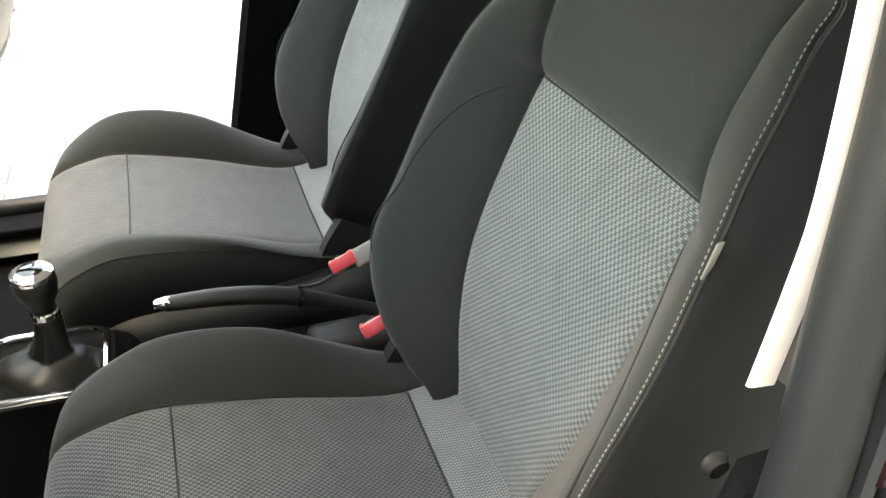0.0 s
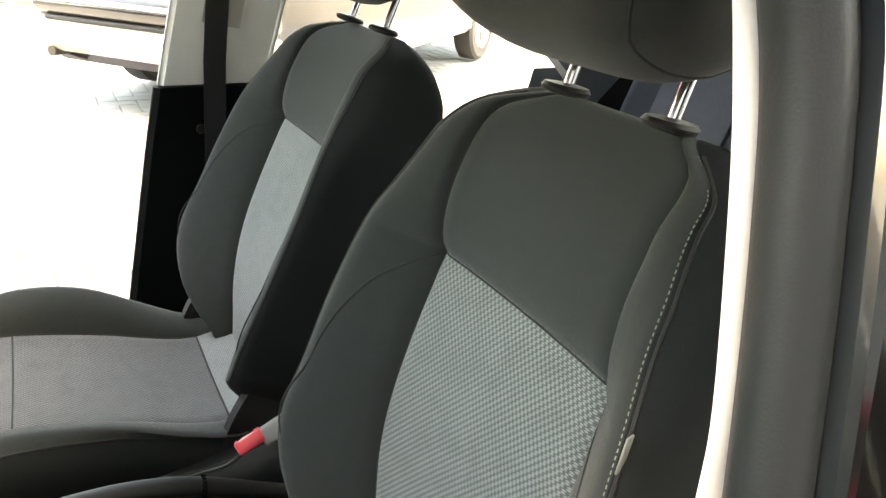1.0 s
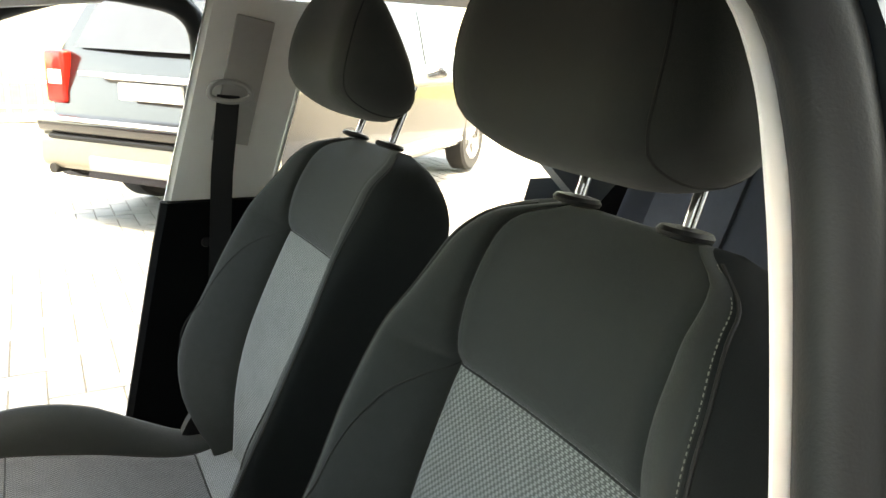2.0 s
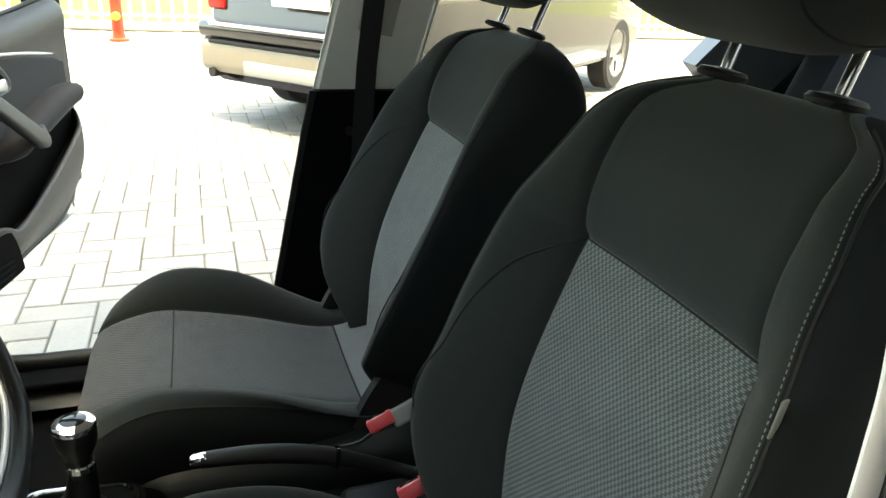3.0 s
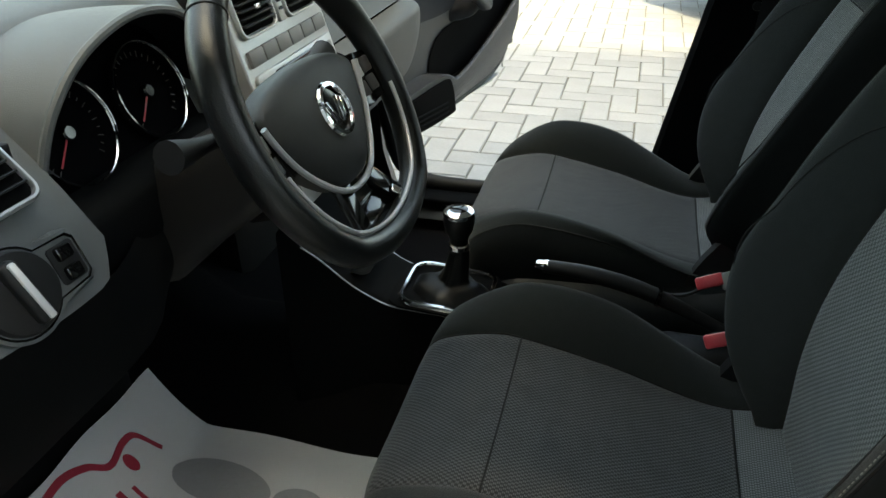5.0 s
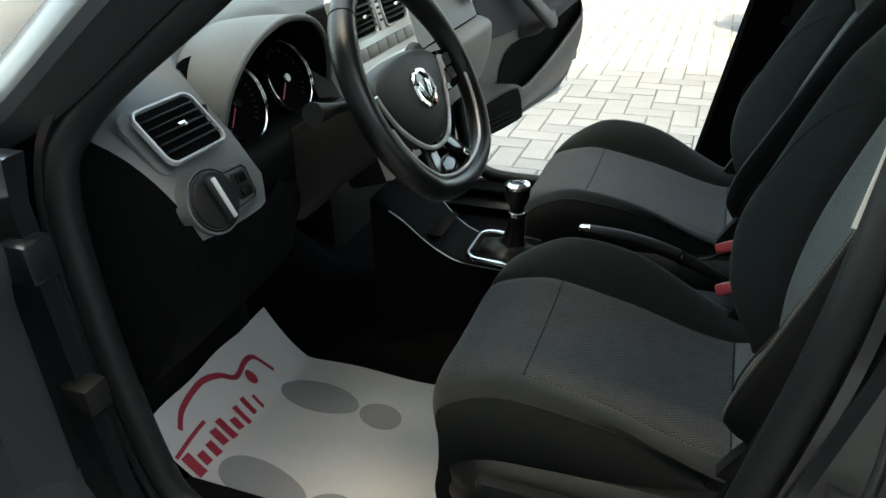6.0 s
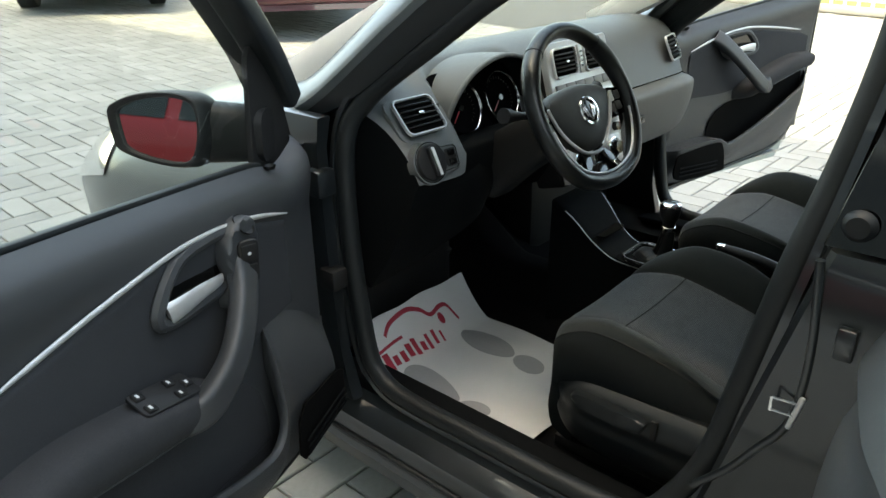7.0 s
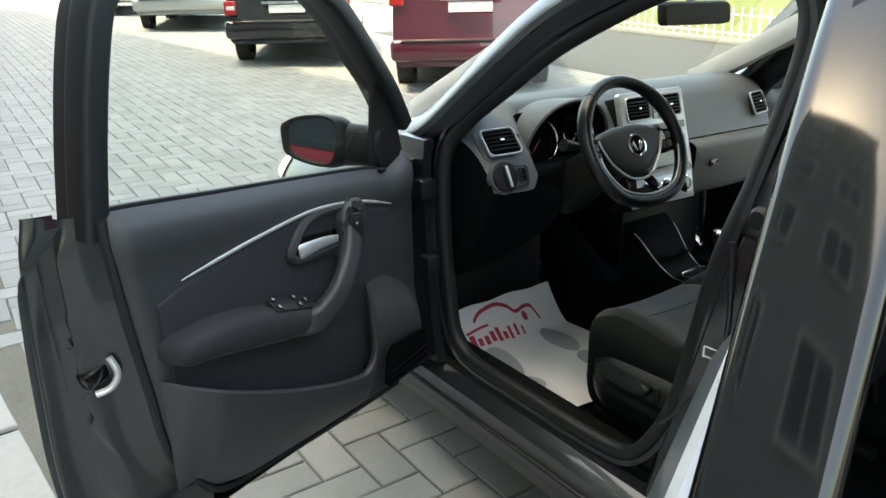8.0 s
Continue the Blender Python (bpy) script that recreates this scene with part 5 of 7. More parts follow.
bm = bmesh.new()
_r = [[bm.verts.new(rim(u, v)) for v in lin(0, 1, 19)[:-1]] for u in lin(0, 1, 97)[:-1]]
for k in range(96):
    for q in range(18):
        bm.faces.new((_r[k][q], _r[k][(q + 1) % 18], _r[(k + 1) % 96][(q + 1) % 18], _r[(k + 1) % 96][q]))
rm = part("rim", bm, M_LEATHER, wheel, "black leather rim")
for a in (50, 130):
    part("rim_seam", tube([rim(a / 360, v) for v in lin(0, 1, 24)], 0.0011, 6), M_SEAM, rm)
def arc_in(a0, a1, rr, dz):
    return [W @ Vector((rim_r(radians(a)) * rr * math.cos(radians(a)), rim_r(radians(a)) * rr * math.sin(radians(a)), dz)) for a in lin(a0, a1, 40)]
part("rim_trim", tube(arc_in(190, 350, 0.893, 0.010), 0.0030, 8, up=(1, 0, 0.3)), M_SILVER, rm, "silver inlay along the lower rim")
RIM_LIFT = 0.018
WH = W @ Matrix.Translation((0, 0, -RIM_LIFT))


def wheel_part(name, bm, material, parent=None, label=""):
    """A part of the dished hub: it lies deep in the middle and climbs outwards to the rim."""
    for v in bm.verts:
        t = min(1.0, max(0.0, (math.hypot(v.co.x, v.co.y) - 0.095) / 0.075))
        v.co.z += RIM_LIFT * t * t * (3 - 2 * t)
    return part(name, moved(bm, WH), material, parent, label)


hubo = [(-0.116, 0.012), (-0.108, 0.034), (-0.068, 0.050), (0.0, 0.056), (0.068, 0.050), (0.108, 0.034), (0.116, 0.012), (0.092, -0.032), (0.054, -0.072), (0.022, -0.088), (-0.022, -0.088), (-0.054, -0.072), (-0.092, -0.032)]
hub = [(p[0], p[1]) for p in smooth_path([(a, b, 0) for a, b in hubo], 60, True)]
def pad(rr, lift):
    bm = bmesh.new()
    rings = []
    for s, z in ((1.0, -0.022), (1.0, 0.0), (0.97, 0.008), (0.88, 0.014), (0.7, 0.019), (0.45, 0.022), (0.2, 0.0235)):
        rings.append([bm.verts.new(Vector((x * s * rr, (y + 0.005) * s * rr - 0.005, z + lift))) for x, y in hub])
    n = len(hub)
    for a, b in zip(rings, rings[1:]):
        for k in range(n):
            bm.faces.new((a[k], a[(k + 1) % n], b[(k + 1) % n], b[k]))
    bm.faces.new(rings[-1])
    return bm
airbag = wheel_part("airbag_cover", pad(1.0, 0.0), M_AIRBAG, wheel, "black airbag cover")
vtrim = smooth_path([(-0.124, 0.020, 0), (-0.099, -0.034, 0), (-0.060, -0.077, 0), (-0.024, -0.095, 0), (0.024, -0.095, 0), (0.060, -0.077, 0), (0.099, -0.034, 0), (0.124, 0.020, 0)], 50)
wheel_part("spoke_trim", tube([p + Vector((0, 0, 0.006)) for p in vtrim], 0.0040, 8, up=(1, 0, 0.3)), M_SILVER, wheel, "satin silver spoke trim")
for sg in (-1, 1):
    sp = [(sg * 0.095, 0.032), (sg * 0.130, 0.029), (sg * 0.172, 0.022), (sg * 0.177, -0.006), (sg * 0.166, -0.036), (sg * 0.125, -0.040), (sg * 0.088, -0.040)]
    if sg < 0:
        sp = sp[::-1]
    spk = wheel_part("spoke", plate(sp, 0.012, Matrix.Translation((0, 0, -0.014)), 0.003), M_PIANO, wheel, "gloss black spoke with buttons")
    for kk, (xx, yy) in enumerate(((0.128, 0.006), (0.146, 0.008), (0.124, -0.018), (0.142, -0.016))):
        wheel_part("wheel_button", box((0, 0, 0), (0.015, 0.020, 0.005), 0.002, 2, Matrix.Translation((sg * xx, yy, -0.002))), M_WBUTTON if kk else M_SILVER, spk)
    lo = [(sg * 0.012, -0.085), (sg * 0.040, -0.080), (sg * 0.058, -0.120), (sg * 0.074, -0.150), (sg * 0.050, -0.162), (sg * 0.034, -0.125)]
    if sg < 0:
        lo = lo[::-1]
    wheel_part("lower_spoke", plate(lo, 0.012, Matrix.Translation((0, 0, -0.012)), 0.003), M_PIANO, wheel, "gloss black lower spoke")
wheel_part("lower_plate", plate([(-0.060, -0.140), (-0.048, -0.160), (0.048, -0.160), (0.060, -0.140), (0.03, -0.120), (-0.03, -0.120)], 0.008, Matrix.Translation((0, 0, -0.016)), 0.002), M_PIANO, wheel)
wheel_part("spoke_badge", box((0, 0, 0), (0.020, 0.012, 0.003), 0.001, 1, Matrix.Translation((0.050, -0.138, 0.002)) @ Matrix.Rotation(radians(-60), 4, "Z")), M_CHROME, wheel, "chrome spoke badge")
em = wheel_part("emblem", lathe([(0.0255, 0.0), (0.031, 0.0), (0.0325, 0.003), (0.031, 0.006), (0.0265, 0.0065), (0.0255, 0.004)], 40, Matrix.Translation((0, -0.008, 0.0215))), M_CHROME, airbag, "round chrome emblem")
wheel_part("emblem_disc", lathe([(0.0, 0.003), (0.026, 0.002)], 32, Matrix.Translation((0, -0.008, 0.0215))), M_PIANO, em)
for xx, aa, ln in ((-0.009, 18, 0.030), (0.009, -18, 0.030), (-0.0165, 22, 0.022), (0.0165, -22, 0.022)):
    wheel_part("emblem_bar", box((0, 0, 0), (0.0045, ln, 0.003), 0.0008, 1, Matrix.Translation((xx, -0.010, 0.0255)) @ Matrix.Rotation(radians(aa), 4, "Z")), M_CHROME, em)
column = thing("steering_column", "black steering column shroud with stalks", "steering column")
part("shroud", sweep([WH @ Vector((0, -0.012, -0.03)), WH @ Vector((0, -0.018, -0.10)), WH @ Vector((0, -0.03, -0.20)), WH @ Vector((0, -0.05, -0.30))], rrect(0.115, 0.115, 0.035, 5), (0, 0, 1), scale=lambda t: 0.85 + 0.35 * t), M_PLASTIC, column)
for sg in (-1, 1):
    part("stalk", tube([WH @ Vector((sg * 0.05, 0.02, -0.065)), WH @ Vector((sg * 0.12, 0.032, -0.06)), WH @ Vector((sg * 0.150, 0.036, -0.056)), WH @ Vector((sg * 0.185, 0.042, -0.052))], 0.0085, 12, up=(0, 0, 1), scale=lambda t: 0.9 + 1.1 * t * t), M_PLASTIC, column, "black column stalk")

# ---- pedals and mat ----
ped = thing("pedals", "black rubber-faced foot pedals", "pedals")
for yy in (-0.46, -0.35, -0.25):
    part("pedal_pad", box((-1.03, yy, 0.44), (0.02, 0.06, 0.07), 0.006, 2, pose(0, 0, 0, 0, 30, 0)), M_RUBBER, ped)
    part("pedal_arm", tube([(-1.04, yy, 0.45), (-1.12, yy, 0.60), (-1.14, yy, 0.75)], 0.009, 8, up=(0, 1, 0)), M_PLASTIC, ped)
MX0, MX1, MY0, MY1 = -0.962, -0.43, -0.638, -0.232


def paper_z(x, y):
    d = max(0.0, -x - 0.86)
    return 0.286 + 0.6 * d + 5.0 * d * d + 0.004 * math.sin(x * 21 + y * 9) + 0.003 * math.sin(y * 37 - x * 11)


def paper(u, v, lift=0.0):
    x, y = MX0 + (MX1 - MX0) * u, MY0 + (MY1 - MY0) * v
    cut = 0.05 * max(0, 0.25 - u) / 0.25 * max(0, v - 0.8) / 0.2
    return Vector((x, y, paper_z(x, y) + lift))


pm = thing("paper_floor_mat", "white paper floor mat with red car print and grey footprints", "floor mat")
part("sheet", grid(paper, lin(0, 1, 44), lin(0, 1, 36)), M_PAPER, pm)


def print_strip(pts, width, material, name, n=60):
    """A printed stroke lying on the mat."""
    ps = smooth_path([(a, b, 0) for a, b in pts], n)
    bm = bmesh.new()
    L, R = [], []
    for k, p in enumerate(ps):
        d = (ps[min(k + 1, n - 1)] - ps[max(k - 1, 0)]).normalized()
        s = Vector((-d.y, d.x, 0)) * width / 2
        for lst, q in ((L, p + s), (R, p - s)):
            lst.append(bm.verts.new((q.x, q.y, paper_z(q.x, q.y) + 0.0022)))
    for k in range(n - 1):
        bm.faces.new((L[k], L[k + 1], R[k + 1], R[k]))
    return part(name, bm, material, pm)


def print_blob(cx, cy, rx, ry, material, name, squeeze=0.0, turn=0.0):
    bm = bmesh.new()
    rows = []
    for r in lin(0.02, 1, 8):
        row = []
        for k in range(36):
            a = 2 * math.pi * k / 36
            lx, ly = rx * r * math.cos(a), ry * r * math.sin(a) * (1 - squeeze * math.cos(a))
            x, y = cx + lx * math.cos(turn) - ly * math.sin(turn), cy + lx * math.sin(turn) + ly * math.cos(turn)
            row.append(bm.verts.new((x, y, paper_z(x, y) + 0.0022)))
        rows.append(row)
    for a, b in zip(rows, rows[1:]):
        for k in range(36):
            bm.faces.new((a[k], a[(k + 1) % 36], b[(k + 1) % 36], b[k]))
    bm.faces.new(rows[0])
    return part(name, bm, material, pm)


for fy, fx in ((-0.352, -0.765), (-0.600, -0.750)):
    print_blob(fx, fy, 0.100, 0.043, M_INK_G, "printed_sole", 0.16, -0.16)
    print_blob(fx + 0.150, fy - 0.018, 0.046, 0.034, M_INK_G, "printed_heel", -0.12, -0.1)
print_strip([(-0.927, -0.590), (-0.943, -0.555), (-0.951, -0.490), (-0.940, -0.445), (-0.922, -0.415), (-0.929, -0.370), (-0.925, -0.342), (-0.893, -0.325)], 0.008, M_INK_R, "printed_car_line")
print_strip([(-0.908, -0.634), (-0.912, -0.540)], 0.006, M_INK_R, "printed_rule", 12)
print_blob(-0.907, -0.386, 0.012, 0.011, M_INK_R, "printed_dot")
tx = -0.862
for k, (w, h) in enumerate(((0.024, 0.040), (0.020, 0.026), (0.020, 0.026), (0.022, 0.034), (0.020, 0.040), (0.020, 0.026), (0.014, 0.036), (0.014, 0.036), (0.009, 0.026))):
    yy = -0.634 + 0.0262 * k
    print_strip([(tx - 0.004 * (k % 2), yy + w / 2), (tx - h, yy + w / 2 + 0.003)], w * 0.82, M_INK_R, "printed_bar", 8)

# ---- front doors ----
def front_door(s, m, label):
    """s -1: left, 1: right. Local x runs along the door from its hinge, n into the cabin."""
    d = thing("car_door", label, "car door", m, group="front doors")
    P = lambda u, n, z: Vector((u, -s * n, z))
    ZT = ((0.10, 0.992), (0.13, 0.980), (0.19, 0.958), (0.267, 0.972), (0.50, 0.998), (0.735, 1.021), (0.995, 1.046))
    ZB = ((0.10, 0.43), (0.16, 0.385), (0.25, 0.365), (0.45, 0.378), (0.70, 0.400), (0.80, 0.415), (0.88, 0.455), (0.935, 0.54), (0.96, 0.62))
    UE = ((0.40, 0.83), (0.438, 0.868), (0.537, 0.935), (0.71, 0.962), (0.873, 0.983), (1.05, 0.996)) if s < 0 else ((0.40, 0.87), (0.438, 0.905), (0.537, 0.960), (0.71, 0.985), (0.873, 0.995), (1.05, 1.0))

    def base(u, z):
        top = curve(ZT, u) - z
        n = 0.036 - 0.030 * max(0.0, 1 - top / 0.035) ** 2 + 0.010 * math.exp(-((top - 0.06) / 0.04) ** 2)
        edge = (curve(UE, z) - u)
        n -= 0.022 * max(0, 1 - edge / 0.03) ** 2
        n -= 0.020 * max(0, 1 - (z - 0.35) / 0.05) ** 2
        n -= 0.02 * max(0, 1 - (u - 0.10) / 0.03) ** 2
        return n

    def trim(a, v):
        u0 = 0.10 + 0.88 * a
        zt, zb = curve(ZT, min(u0, 0.995)), curve(ZB, min(u0, 0.84))
        z = zb + (zt - zb) * v
        u = 0.10 + (curve(UE, z) - 0.10) * a
        return P(u, base(u, z), z)
    part("inner_trim", grid(trim, lin(0, 1, 70), lin(0, 1, 60)), M_DOORT, d, "dark plastic inner door panel")
    STRIP = ((0.231, 0.879), (0.33, 0.909), (0.429, 0.928), (0.541, 0.936), (0.691, 0.921), (0.794, 0.906), (0.879, 0.893))

    def cloth(a, v):
        u = 0.235 + 0.70 * a
        zt = curve(STRIP, u) - 0.008 - 0.02 * max(0, (u - 0.88) / 0.055)
        zb = curve(((0.23, 0.70), (0.50, 0.70), (0.70, 0.76), (0.94, 0.79)), u)
        z = zb + (zt - zb) * v
        return P(u, base(u, z) + 0.004 - 0.007 * max(0, 1 - (1 - v) / 0.08) ** 2, z)
    part("door_core", grid(lambda a, v: (lambda q: P(q[0] + 0.004 * a, -0.012, q[2]))(trim(a, v)), lin(0, 1, 20), lin(0, 1, 20)), M_CONSOLE_SHADED, d)
    part("cloth_panel", grid(cloth, lin(0, 1, 40), lin(0, 1, 24)), M_DOORF, d, "dark cloth door insert")
    sp = smooth_path([P(u, base(u, z) + 0.005, z) for u, z in STRIP], 70)
    part("chrome_strip", sweep(sp, [(0.0030 * math.cos(a), 0.0042 * math.sin(a)) for a in [2 * math.pi * k / 10 for k in range(10)]], (0, 0, 1), scale=lambda t: 0.35 + 0.65 * min(1, min(t, 1 - t) * 8)), M_SILVER, d, "bright silver trim strip")
    # armrest
    AT = ((0.50, 0.715), (0.568, 0.737), (0.70, 0.777), (0.815, 0.801), (0.94, 0.800))
    AL = ((0.50, 0.640), (0.547, 0.664), (0.70, 0.700), (0.936, 0.750))

    def arm(a, v):
        u = 0.50 + 0.448 * a
        k = (1 - max(0, (u - 0.915) / 0.033) ** 2.5) ** 0.5 if u > 0.915 else 1.0
        k = max(k, 0.02) * (1 - 0.97 * max(0, 1 - a / 0.16) ** 2)
        zt, zl = curve(AT, u), curve(AL, u)
        zm = (zt + zl) / 2
        zt, zl = zm + (zt - zm) * (0.3 + 0.7 * k), zm + (zl - zm) * (0.3 + 0.7 * k)
        sec = ((0, 0.025, 1.0), (0.2, 0.050, 1.0), (0.4, 0.078, 0.96), (0.52, 0.093, 0.80), (0.65, 0.097, 0.50), (0.8, 0.092, 0.22), (0.92, 0.080, 0.02), (1.0, 0.040, -0.08))
        n = curve([(q[0], q[1]) for q in sec], v)
        f = curve([(q[0], q[2]) for q in sec], v)
        return P(u, 0.03 + (n - 0.03) * k, zl + (zt - zl) * f)
    part("armrest", grid(arm, lin(0, 1, 50), lin(0, 1, 26)), M_DOORF, d, "padded dark cloth armrest")
    part("armrest_seam", tube([arm(a, 0.90) + P(0, 0.001, 0) for a in lin(0.02, 0.97, 40)], 0.0014, 6), M_DOORT, d)
    # pocket
    ZR = ((0.12, 0.600), (0.20, 0.660), (0.28, 0.700), (0.335, 0.705), (0.36, 0.665), (0.375, 0.575), (0.40, 0.512), (0.45, 0.500), (0.60, 0.546), (0.75, 0.610), (0.905, 0.690), (0.955, 0.715))

    amp = 0.062 if s < 0 else 0.066
    if s > 0:
        ZR = ((0.12, 0.520), (0.20, 0.530), (0.30, 0.536), (0.36, 0.532), (0.40, 0.522)) + ZR[7:]

    def pocket(a, v):
        u = 0.115 + 0.835 * a
        zr = curve(ZR, u)
        zb = curve(ZB, min(u, 0.9)) + 0.002
        k = min(1, a / 0.06) ** 0.6 * min(1, (1 - a) / 0.10) ** 0.6
        if v <= 0.7:
            t = v / 0.7
            q = min(1.0, max(0.0, (0.385 - u) / 0.05))
            q = q * q * (3 - 2 * q) * min(1.0, max(0.0, (t - 0.45) / 0.55)) ** 1.5 * (1.0 if s < 0 else 0.0)
            n = 0.034 + (amp * math.sin(min(1, t * 1.15) * math.pi / 2)) * k * (1 - 0.97 * q)
            return P(u, n, zb + (zr - zb) * t)
        t = (v - 0.7) / 0.3
        q = min(1.0, max(0.0, (0.385 - u) / 0.05))
        q = q * q * (3 - 2 * q)
        n = 0.034 + (amp * k - 0.018 * min(1, t * 2.4) * k) * (1 - q) + 0.002 * q - 0.01 * q * t
        return P(u, n, zr + 0.006 * math.sin(min(1, t * 2.4) * math.pi) - 0.07 * max(0, t - 0.4) / 0.6)
    part("door_pocket", grid(pocket, lin(0, 1, 90), lin(0, 0.7, 16) + lin(0.715, 1, 10)), M_DOORT, d, "moulded door pocket")
    # Dark sheet for the pocket's inner shade; near-black on the right door.
    part("pocket_back", plate([(0.36, 0.47), (0.62, 0.50), (0.92, 0.65), (0.92, 0.74), (0.54, 0.66), (0.46, 0.650), (0.41, 0.628), (0.375, 0.585), (0.362, 0.53)], 0.003, frame_of((0, -s * 0.040 if s > 0 else 0.037, 0), (1, 0, 0), (0, 0, 1))), M_DOORF if s < 0 else M_GRILLE, d, "pocket lining darkened for the shade inside")
    gpath = lambda pts: pts if s < 0 else [(p[0], p[1]) for p in smooth_path([(a, b, 0) for a, b in pts], 44, True)]
    grl = part("speaker_grille", plate(gpath([(0.15 + (a - 0.15) * (1.0 if s < 0 else 1.35), b + (0.0 if s < 0 or b < 0.45 else 0.005)) for a, b in ((0.15, 0.42), (0.33, 0.41), (0.345, 0.43), (0.335, 0.50), (0.31, 0.525), (0.17, 0.515), (0.145, 0.50))]), 0.006, frame_of((0, 0.090, 0) if s < 0 else (0, -0.1025, -0.008), (1, 0, 0), (0, 0, 1)), 0.002), M_GRILLE, d, "black speaker grille")
    for k in range(3):
        part("grille_slot", tube([P(0.16, 0.0975 if s < 0 else 0.1095, (0.432 if s < 0 else 0.424) + 0.016 * k), P(0.33 if s < 0 else 0.37, 0.0975 if s < 0 else 0.1095, (0.424 if s < 0 else 0.416) + 0.016 * k)], 0.0028, 6), M_CONSOLE_SHADED, grl)
    # handle group
    gp = smooth_path([P(0.385, 0.040, 0.905), P(0.405, 0.055, 0.882), P(0.430, 0.074, 0.842), P(0.470, 0.092, 0.800), P(0.520, 0.102, 0.755), P(0.565, 0.096, 0.722), P(0.592, 0.086, 0.708), P(0.612, 0.070, 0.706)], 50)
    if s > 0:
        gp = smooth_path([P(0.360, 0.042, 0.918), P(0.385, 0.064, 0.898), P(0.440, 0.090, 0.845), P(0.505, 0.114, 0.778), P(0.560, 0.124, 0.728), P(0.590, 0.120, 0.714), P(0.625, 0.100, 0.716)], 50)
    part("pull_handle", sweep(gp, rrect(0.054, 0.036, 0.013, 4), P(0, 1, 0.2), scale=lambda t: 1.06 - 0.16 * math.sin(math.pi * t)), M_DOORT, d, "dark door pull handle")
    bez = [(0.545, 0.917), (0.48, 0.924), (0.42, 0.918), (0.395, 0.900), (0.41, 0.865), (0.445, 0.838), (0.52, 0.835), (0.590, 0.842), (0.596, 0.868)]
    part("handle_bezel", tube(smooth_path([P(u, 0.046, z) for u, z in bez], 60, True), 0.0115, 8, True, P(0, 1, 0)), M_DOORT, d)
    bz = [(p[0], p[1]) for p in smooth_path([(u, z, 0) for u, z in bez], 40, True)]
    part("handle_recess", plate(bz, 0.002, frame_of((0, 0.041, 0) if s < 0 else (0, -0.043, 0), (1, 0, 0), (0, 0, 1))), M_PIANO, d)
    hl = [P(0.583, 0.052, 0.856), P(0.56, 0.060, 0.860), P(0.52, 0.063, 0.862), P(0.48, 0.060, 0.858), P(0.452, 0.052, 0.852)]
    part("inner_handle", sweep(smooth_path(hl, 24), [(0.004 * math.cos(a), 0.012 * math.sin(a)) for a in [2 * math.pi * k / 12 for k in range(12)]], (0, 0, 1), scale=lambda t: 1.45 - 0.75 * t), M_SILVER, d, "satin silver inner door handle")
    if s < 0:
        sur = [(0.366, 0.915), (0.385, 0.934), (0.420, 0.930), (0.446, 0.908), (0.452, 0.878), (0.446, 0.845), (0.462, 0.806), (0.420, 0.800), (0.392, 0.838), (0.374, 0.880)]
        sur = [(-p[0], p[1]) for p in smooth_path([(a, b, 0) for a, b in sur], 40, True)]
        part("handle_surround", plate(sur, 0.026, frame_of((0, 0.046, 0), (-1, 0, 0), (0, 0, 1)), 0.010, 4), M_DOORT, d, "dark moulded handle surround")
        lk = frame_of((0.416, 0.079, 0.868), (-0.82, 0.57, 0.0), (0.25, 0, 1))
        lp = part("lock_panel", plate(rrect(0.034, 0.080, 0.010, 4), 0.005, lk, 0.002), M_PLASTIC, d, "black central locking switch")
        for yy in (-0.018, 0.018):
            part("lock_button", box((0, 0, 0), (0.026, 0.030, 0.004), 0.002, 2, lk @ Matrix.Translation((0, yy, 0.005))), M_PLASTIC, lp)
            part("lock_symbol", lathe([(0.0, 0.0), (0.003, 0.0)], 14, lk @ Matrix.Translation((0, yy, 0.0075))), M_SYMBOL, lp)
        km = frame_of((0.398, 0.068, 0.924), (1, 0, 0.2), (0, -0.7, 0.7))
        kn = part("mirror_control", lathe([(0.020, 0.0), (0.019, 0.004), (0.012, 0.006), (0.0115, 0.018), (0.0095, 0.020), (0.0, 0.020)], 24, km), M_PLASTIC, d, "black mirror adjuster knob")
        sm = frame_of((0.640, 0.069, 0.763), (-1, 0.0, -0.27), (0, -0.88, 0.47))
        sw = part("window_switch_panel", plate(rrect(0.116, 0.044, 0.008, 4), 0.004, sm, 0.0015), M_PLASTIC, d, "black window switch panel")
        for xx, yy in ((-0.042, 0.012), (-0.042, -0.012), (0.020, 0.012), (0.020, -0.012), (0.046, 0.0)):
            wb = part("window_switch", box((0, 0, 0), (0.021, 0.014, 0.006), 0.002, 2, sm @ Matrix.Translation((xx, yy, 0.004)) @ Matrix.Rotation(radians(12), 4, "Y")), M_PLASTIC, sw)
            part("switch_mark", box((0, 0, 0), (0.006, 0.006, 0.0006), 0, 1, sm @ Matrix.Translation((xx - 0.004, yy, 0.0082)) @ Matrix.Rotation(radians(12), 4, "Y")), M_SYMBOL, wb)
    # skin, shut face, bottom
    US = ((0.30, 1.0), (0.34, 1.055), (0.40, 1.082), (0.54, 1.100), (0.72, 1.097), (0.90, 1.090), (0.977, 1.084), (1.04, 1.070))

    def skin(a, v):
        z = 0.30 + (curve(ZT, max(0.19, 1.08 * a)) - 0.318) * v
        u = -0.045 + (curve(US, z) + 0.045) * a
